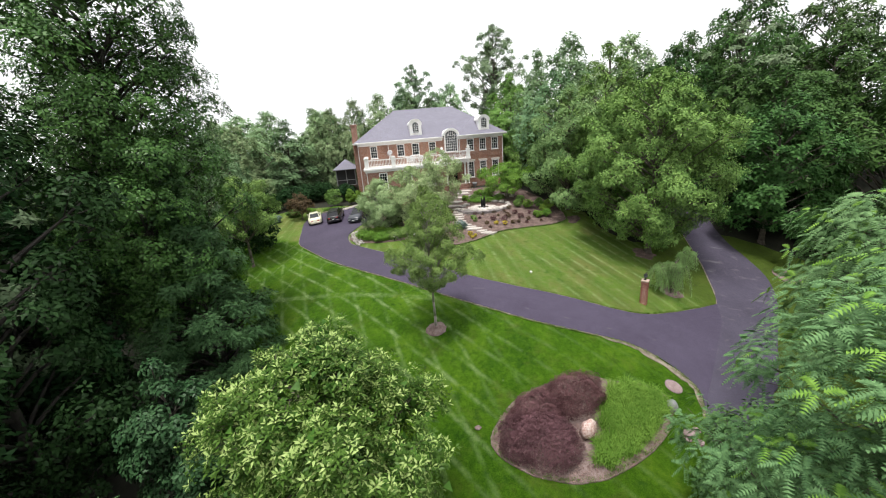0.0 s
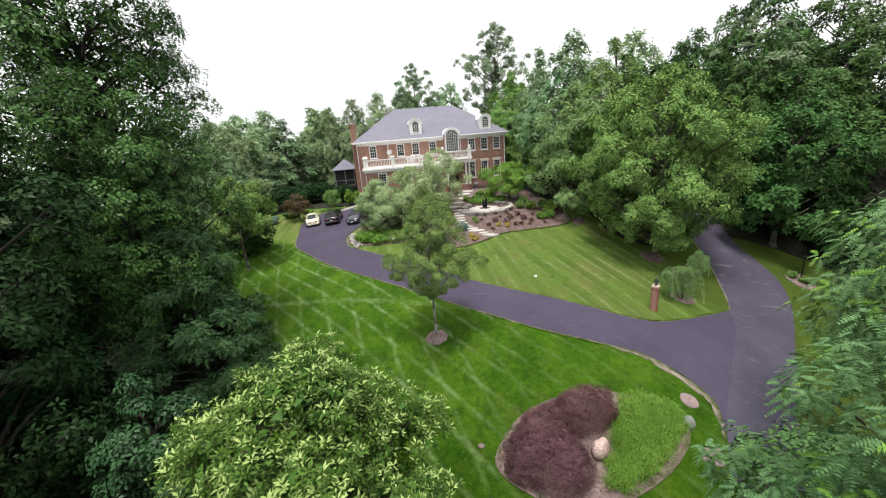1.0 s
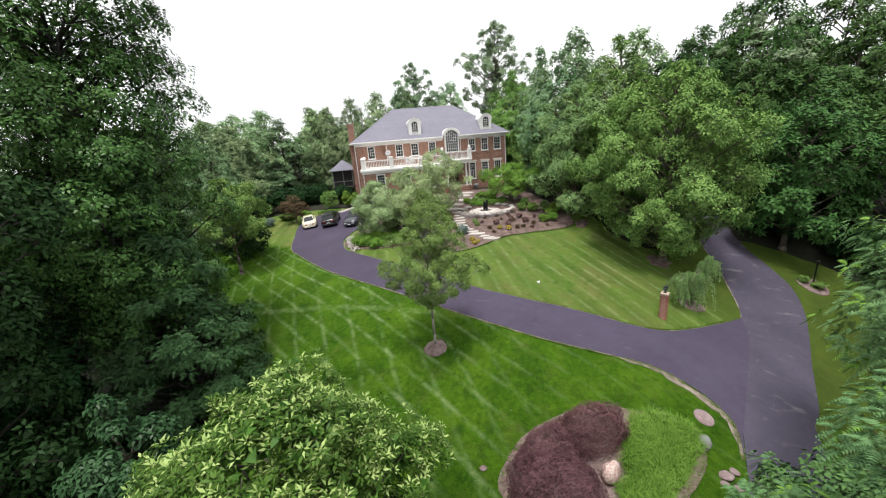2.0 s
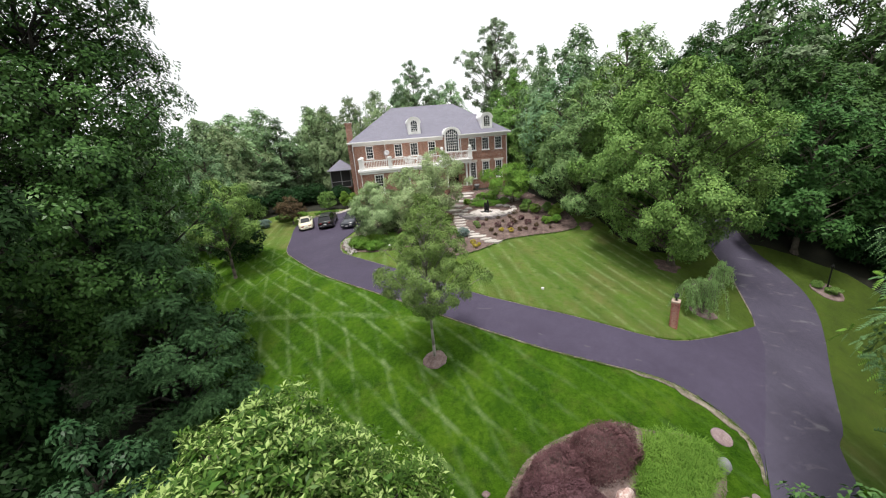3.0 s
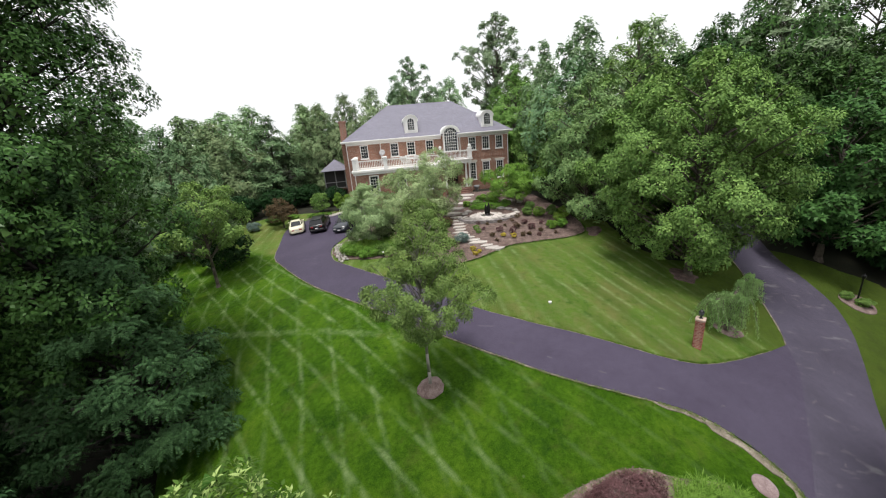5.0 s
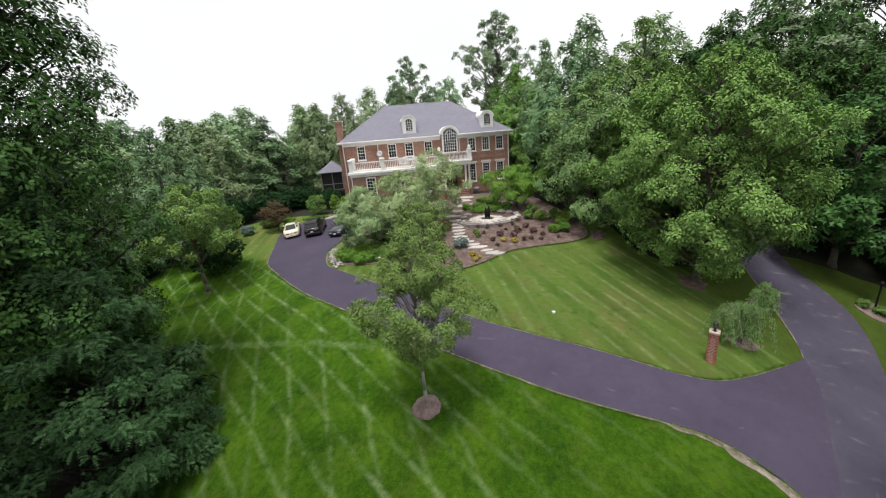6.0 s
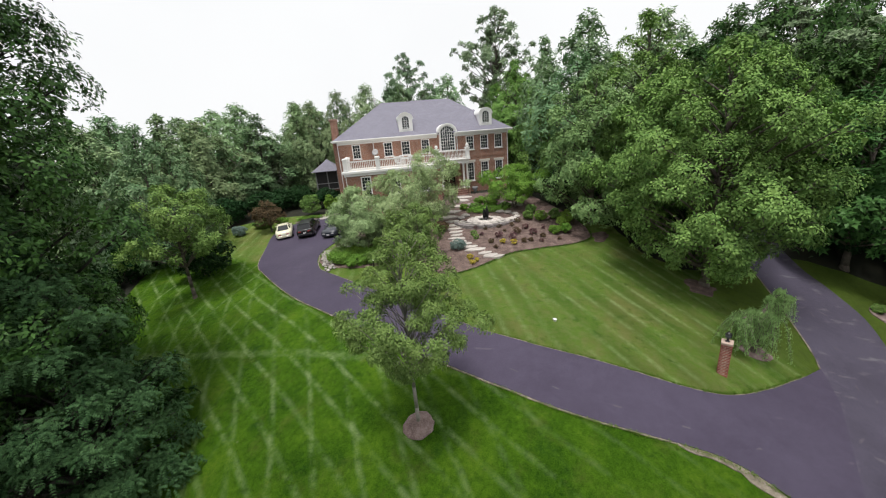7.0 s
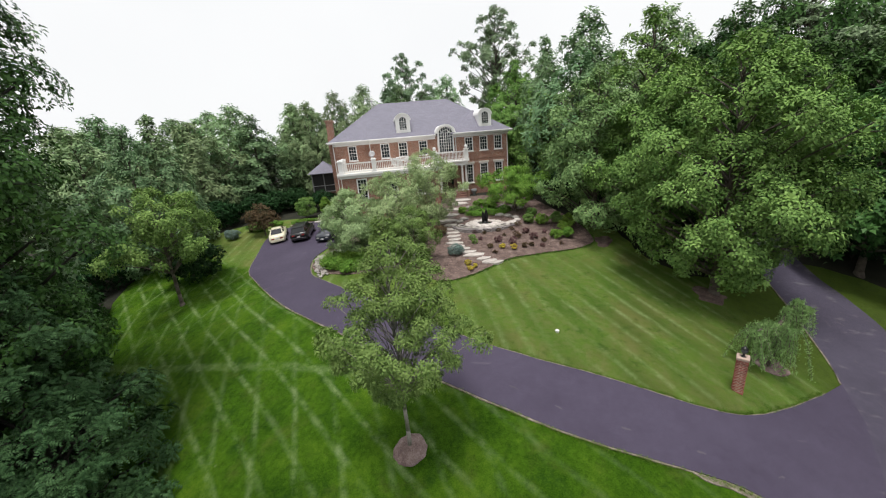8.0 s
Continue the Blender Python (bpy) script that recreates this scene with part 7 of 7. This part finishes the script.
bm = rod(bmesh.new(), (0, -0.1, 1.1), (0, -0.55, 1.5), 0.015)
ball(bm, (0, -0.55, 1.52), 0.05)
part("feed_arm", bm, CHROME, dish)
table = on_house("patio_table", 7.3, 3.7, DECK, "round white patio table on the terrace", "table")
part("tabletop", lathe(bmesh.new(), [(0.6, 0.7), (0.62, 0.72), (0.6, 0.745)], sides=20), WHITE, table)
for k in range(4):
    a = radians(45 + 90 * k)
    part("leg", rod(bmesh.new(), (0.4 * math.cos(a), 0.4 * math.sin(a), 0.0), (0.3 * math.cos(a), 0.3 * math.sin(a), 0.7), 0.025), WHITE, table)


def patio_chair(u, v, turn):
    c = on_house("patio_chair", u, v, DECK, "white slatted patio chair at the terrace table", "chair", "patio chairs on the terrace", turn)
    part("seat", boxed(-0.25, 0.25, -0.25, 0.25, 0.42, 0.46, bevel=0.012), WHITE, c)
    for x in (-0.22, 0.22):
        part("leg", rod(bmesh.new(), (x, -0.22, 0), (x, -0.22, 0.42), 0.022), WHITE, c)
        part("leg", rod(bmesh.new(), (x, 0.24, 0), (x, 0.22, 0.42), 0.022), WHITE, c)
        part("armrest", boxed(x - 0.03, x + 0.03, -0.25, 0.25, 0.62, 0.66, bevel=0.01), WHITE, c)
        part("stile", rod(bmesh.new(), (x, 0.22, 0.42), (x, 0.32, 1.0), 0.022), WHITE, c)
    for k in range(5):
        x = -0.16 + 0.08 * k
        part("slat", rod(bmesh.new(), (x, 0.22, 0.46), (x, 0.31, 0.97), 0.018, sides=6), WHITE, c)
    part("top_rail", boxed(-0.25, 0.25, 0.29, 0.35, 0.97, 1.05, bevel=0.012), WHITE, c)


for u, v, turn in ((6.4, 3.9, 110), (7.6, 4.5, 190), (8.2, 3.4, 280), (7.0, 2.9, 20), (6.6, 4.6, 150)):
    patio_chair(u, v, turn)
urn = on_house("planter_urn", 14.75, VR + 1.1, gz(2.9, 47.6), "dark round planter beside the entrance steps", "planter")
part("bowl", lathe(bmesh.new(), [(0.2, -0.1), (0.14, 0.1), (0.3, 0.35), (0.34, 0.6), (0.28, 0.62)], sides=14), GREYROCK, urn, smooth=True)

# ---- cars on the parking court ----
GLASS = glass_material("car_glass", (0.012, 0.014, 0.016), 0.03)


def paint(name, colour):
    m, n, l, p = node_material(name)
    tc = n.new("ShaderNodeTexCoord")
    d = noise_of(n, l, 3.0, 4, 0.6, tc.outputs["Object"])
    r = ramp_of(n, [(0.3, tuple(c * 0.9 for c in colour)), (0.7, colour)])
    l.new(d.outputs["Fac"], r.inputs["Fac"])
    l.new(r.outputs["Color"], p.inputs["Base Color"])
    p.inputs["Roughness"].default_value = 0.28
    p.inputs["Coat Weight"].default_value = 0.6
    return m


def loft(sections, closed_ends=True):
    """A closed skin over rings of points."""
    bm = bmesh.new()
    rings = [[bm.verts.new(q) for q in ring] for ring in sections]
    n = len(rings[0])
    for a, b in zip(rings, rings[1:]):
        for k in range(n):
            bm.faces.new((a[k], a[(k + 1) % n], b[(k + 1) % n], b[k]))
    bm.faces.new(rings[0][::-1])
    bm.faces.new(rings[-1])
    bmesh.ops.recalc_face_normals(bm, faces=bm.faces)
    return bm


def car(name, x, y, turn, colour, label, body_rows, cabin_rows, low, wheel_r, axles, size=1.0):
    """A car whose front points to its own +y. Rows: place along it, top height, half width."""
    root = base(name, 0, 0, 0, label, "car")
    s, c = math.sin(radians(turn)), math.cos(radians(turn))
    front, side = Vector((-s, c, 0)), Vector((c, s, 0))
    at = lambda a, b: gz(x + front.x * a + side.x * b, y + front.y * a + side.y * b)  # noqa: E731
    f = Vector((front.x, front.y, (at(1.5, 0) - at(-1.5, 0)) / 3)).normalized()
    r = Vector((side.x, side.y, (at(0, 0.8) - at(0, -0.8)) / 1.6)).normalized()
    up = r.cross(f).normalized()
    root.matrix_world = Matrix(((r.x, f.x, up.x, x), (r.y, f.y, up.y, y), (r.z, f.z, up.z, at(0, 0) + 0.055), (0, 0, 0, 1))) @ Matrix.Diagonal((size, size, size, 1))
    rings = []
    for yy, top, w in body_rows:
        mid = low + (top - low) * 0.55
        rings.append([(-w * 0.9, yy, low), (-w, yy, low + 0.12), (-w, yy, mid), (-w * 0.95, yy, top - 0.08), (-w * 0.8, yy, top), (w * 0.8, yy, top), (w * 0.95, yy, top - 0.08), (w, yy, mid), (w, yy, low + 0.12), (w * 0.9, yy, low)])
    body = part("body", loft(rings), colour, root, smooth=True)
    # cabin: four stations from rear glass foot to windscreen foot
    st = cabin_rows
    bm = bmesh.new()
    V = [[bm.verts.new((sx * st[k][1], st[k][0], st[k][2])) for sx in (-1, 1)] for k in range(4)]
    foot = [[bm.verts.new((sx * st[k][3], st[k][0], st[k][4])) for sx in (-1, 1)] for k in (1, 2)]
    bm.faces.new((V[0][0], V[0][1], V[1][1], V[1][0]))
    bm.faces.new((V[2][0], V[2][1], V[3][1], V[3][0]))
    for i in (0, 1):
        bm.faces.new((V[0][i], V[1][i], foot[0][i]))
        bm.faces.new((V[1][i], V[2][i], foot[1][i], foot[0][i]))
        bm.faces.new((V[2][i], V[3][i], foot[1][i]))
    bmesh.ops.recalc_face_normals(bm, faces=bm.faces)
    part("windows", bm, GLASS, root, "dark car glass")
    w1, w2, z1, z2, y1, y2 = st[1][1], st[2][1], st[1][2], st[2][2], st[1][0], st[2][0]
    rings = [[(-w1 * 0.98, y1 - 0.06, z1 - 0.02), (-w1 * 0.85, y1 - 0.03, z1 + 0.035), (w1 * 0.85, y1 - 0.03, z1 + 0.035), (w1 * 0.98, y1 - 0.06, z1 - 0.02)],
             [(-(w1 + w2) / 2 * 1.02, (y1 + y2) / 2, (z1 + z2) / 2 + 0.01), (-(w1 + w2) / 2 * 0.86, (y1 + y2) / 2, (z1 + z2) / 2 + 0.07), ((w1 + w2) / 2 * 0.86, (y1 + y2) / 2, (z1 + z2) / 2 + 0.07), ((w1 + w2) / 2 * 1.02, (y1 + y2) / 2, (z1 + z2) / 2 + 0.01)],
             [(-w2 * 0.98, y2 + 0.06, z2 - 0.02), (-w2 * 0.85, y2 + 0.03, z2 + 0.035), (w2 * 0.85, y2 + 0.03, z2 + 0.035), (w2 * 0.98, y2 + 0.06, z2 - 0.02)]]
    part("roof", loft(rings), colour, root)
    for i in (-1, 1):
        for a, b in ((0, 1), (2, 3)):
            part("pillar", rod(bmesh.new(), (i * st[a][1], st[a][0], st[a][2]), (i * st[b][1], st[b][0], st[b][2]), 0.045, sides=6), colour, root)
        part("pillar", rod(bmesh.new(), (i * st[1][1], (y1 + y2) / 2 - 0.1, z1 - 0.02), (i * st[1][3], (y1 + y2) / 2 - 0.1, st[1][4]), 0.035, sides=6), colour, root)
        part("wing_mirror", ball(bmesh.new(), (i * (st[2][3] + 0.1), st[3][0] - 0.25, st[2][4] + 0.1), 0.09, 0.7), colour, root)
        for yy in axles:
            w = body_rows[len(body_rows) // 2][2]
            bm = rod(bmesh.new(), (i * (w - 0.2), yy, wheel_r), (i * (w + 0.015), yy, wheel_r), wheel_r, sides=18)
            tyre = part("wheel", bm, RUBBER, root)
            part("rim", rod(bmesh.new(), (i * (w + 0.005), yy, wheel_r), (i * (w + 0.03), yy, wheel_r), wheel_r * 0.62, wheel_r * 0.5, sides=14), CHROME, tyre)
        rear, fr = body_rows[0], body_rows[-1]
        part("tail_light", boxed(i * rear[2] * 0.62 - 0.14, i * rear[2] * 0.62 + 0.14, rear[0] - 0.02, rear[0] + 0.03, rear[1] - 0.24, rear[1] - 0.1, bevel=0.01), TAIL, root, "red tail light")
        part("headlight", boxed(i * fr[2] * 0.66 - 0.15, i * fr[2] * 0.66 + 0.15, fr[0] - 0.05, fr[0] + 0.025, fr[1] - 0.2, fr[1] - 0.06, bevel=0.01), HEAD, root, "clear headlight")
    rear, fr = body_rows[0], body_rows[-1]
    part("rear_bumper", boxed(-rear[2] * 0.95, rear[2] * 0.95, rear[0] - 0.07, rear[0] + 0.05, low + 0.02, low + 0.24, bevel=0.02), colour, root)
    part("front_bumper", boxed(-fr[2] * 0.95, fr[2] * 0.95, fr[0] - 0.05, fr[0] + 0.07, low + 0.02, low + 0.24, bevel=0.02), colour, root)
    part("number_plate", boxed(-0.16, 0.16, rear[0] - 0.09, rear[0] - 0.072, low + 0.3, low + 0.42), WHITE, root, "plain pale plate")
    part("number_plate", boxed(-0.16, 0.16, fr[0] + 0.072, fr[0] + 0.09, low + 0.12, low + 0.24), WHITE, root, "plain pale plate")
    part("underbody", boxed(-rear[2] * 0.85, rear[2] * 0.85, rear[0] + 0.3, fr[0] - 0.3, low - 0.06, low + 0.02), RUBBER, root)
    return root


TAIL = paint("tail_lamp_red", (0.3, 0.012, 0.012))
HEAD = glass_material("headlamp_glass", (0.5, 0.5, 0.5), 0.05)
# rows: place, top, half width   |   cabin: place, half width of the top edge, height, half width of the foot, foot height
car("car", -15.45, 40.9, 20, paint("cream_paint", (0.78, 0.74, 0.55)), "low cream-white classic sports coupe with round tail", [(-2.1, 0.72, 0.66), (-1.9, 0.82, 0.8), (-1.2, 0.88, 0.86), (0.0, 0.84, 0.85), (1.2, 0.8, 0.83), (1.9, 0.7, 0.74), (2.1, 0.58, 0.6)],
    [(-1.5, 0.6, 0.87, 0.7, 0.86), (-0.6, 0.5, 1.22, 0.72, 0.86), (0.05, 0.5, 1.22, 0.72, 0.85), (0.75, 0.62, 0.84, 0.7, 0.84)], 0.2, 0.31, (-1.3, 1.3), 0.88)
car("car", -12.85, 40.4, 8, paint("black_paint", (0.012, 0.012, 0.014)), "black sport utility car parked in the court", [(-2.15, 0.94, 0.8), (-2.0, 0.98, 0.87), (-1.0, 1.0, 0.9), (0.5, 0.98, 0.9), (1.4, 0.94, 0.88), (2.0, 0.84, 0.82), (2.15, 0.7, 0.74)],
    [(-2.05, 0.68, 0.98, 0.76, 0.98), (-1.7, 0.6, 1.48, 0.8, 0.98), (0.1, 0.6, 1.5, 0.8, 0.98), (0.95, 0.7, 0.96, 0.77, 0.96)], 0.26, 0.36, (-1.4, 1.4), 0.86)
car("car", -9.85, 39.4, 172, paint("dark_blue_paint", (0.02, 0.024, 0.034)), "dark blue-grey saloon car facing the driveway", [(-2.3, 0.86, 0.78), (-2.1, 0.92, 0.87), (-1.2, 0.94, 0.9), (0.4, 0.92, 0.9), (1.3, 0.88, 0.88), (2.1, 0.76, 0.82), (2.3, 0.62, 0.72)],
    [(-1.75, 0.66, 0.92, 0.76, 0.92), (-1.0, 0.58, 1.38, 0.8, 0.92), (0.2, 0.58, 1.4, 0.8, 0.92), (1.05, 0.7, 0.9, 0.78, 0.9)], 0.22, 0.33, (-1.4, 1.4), 0.86)
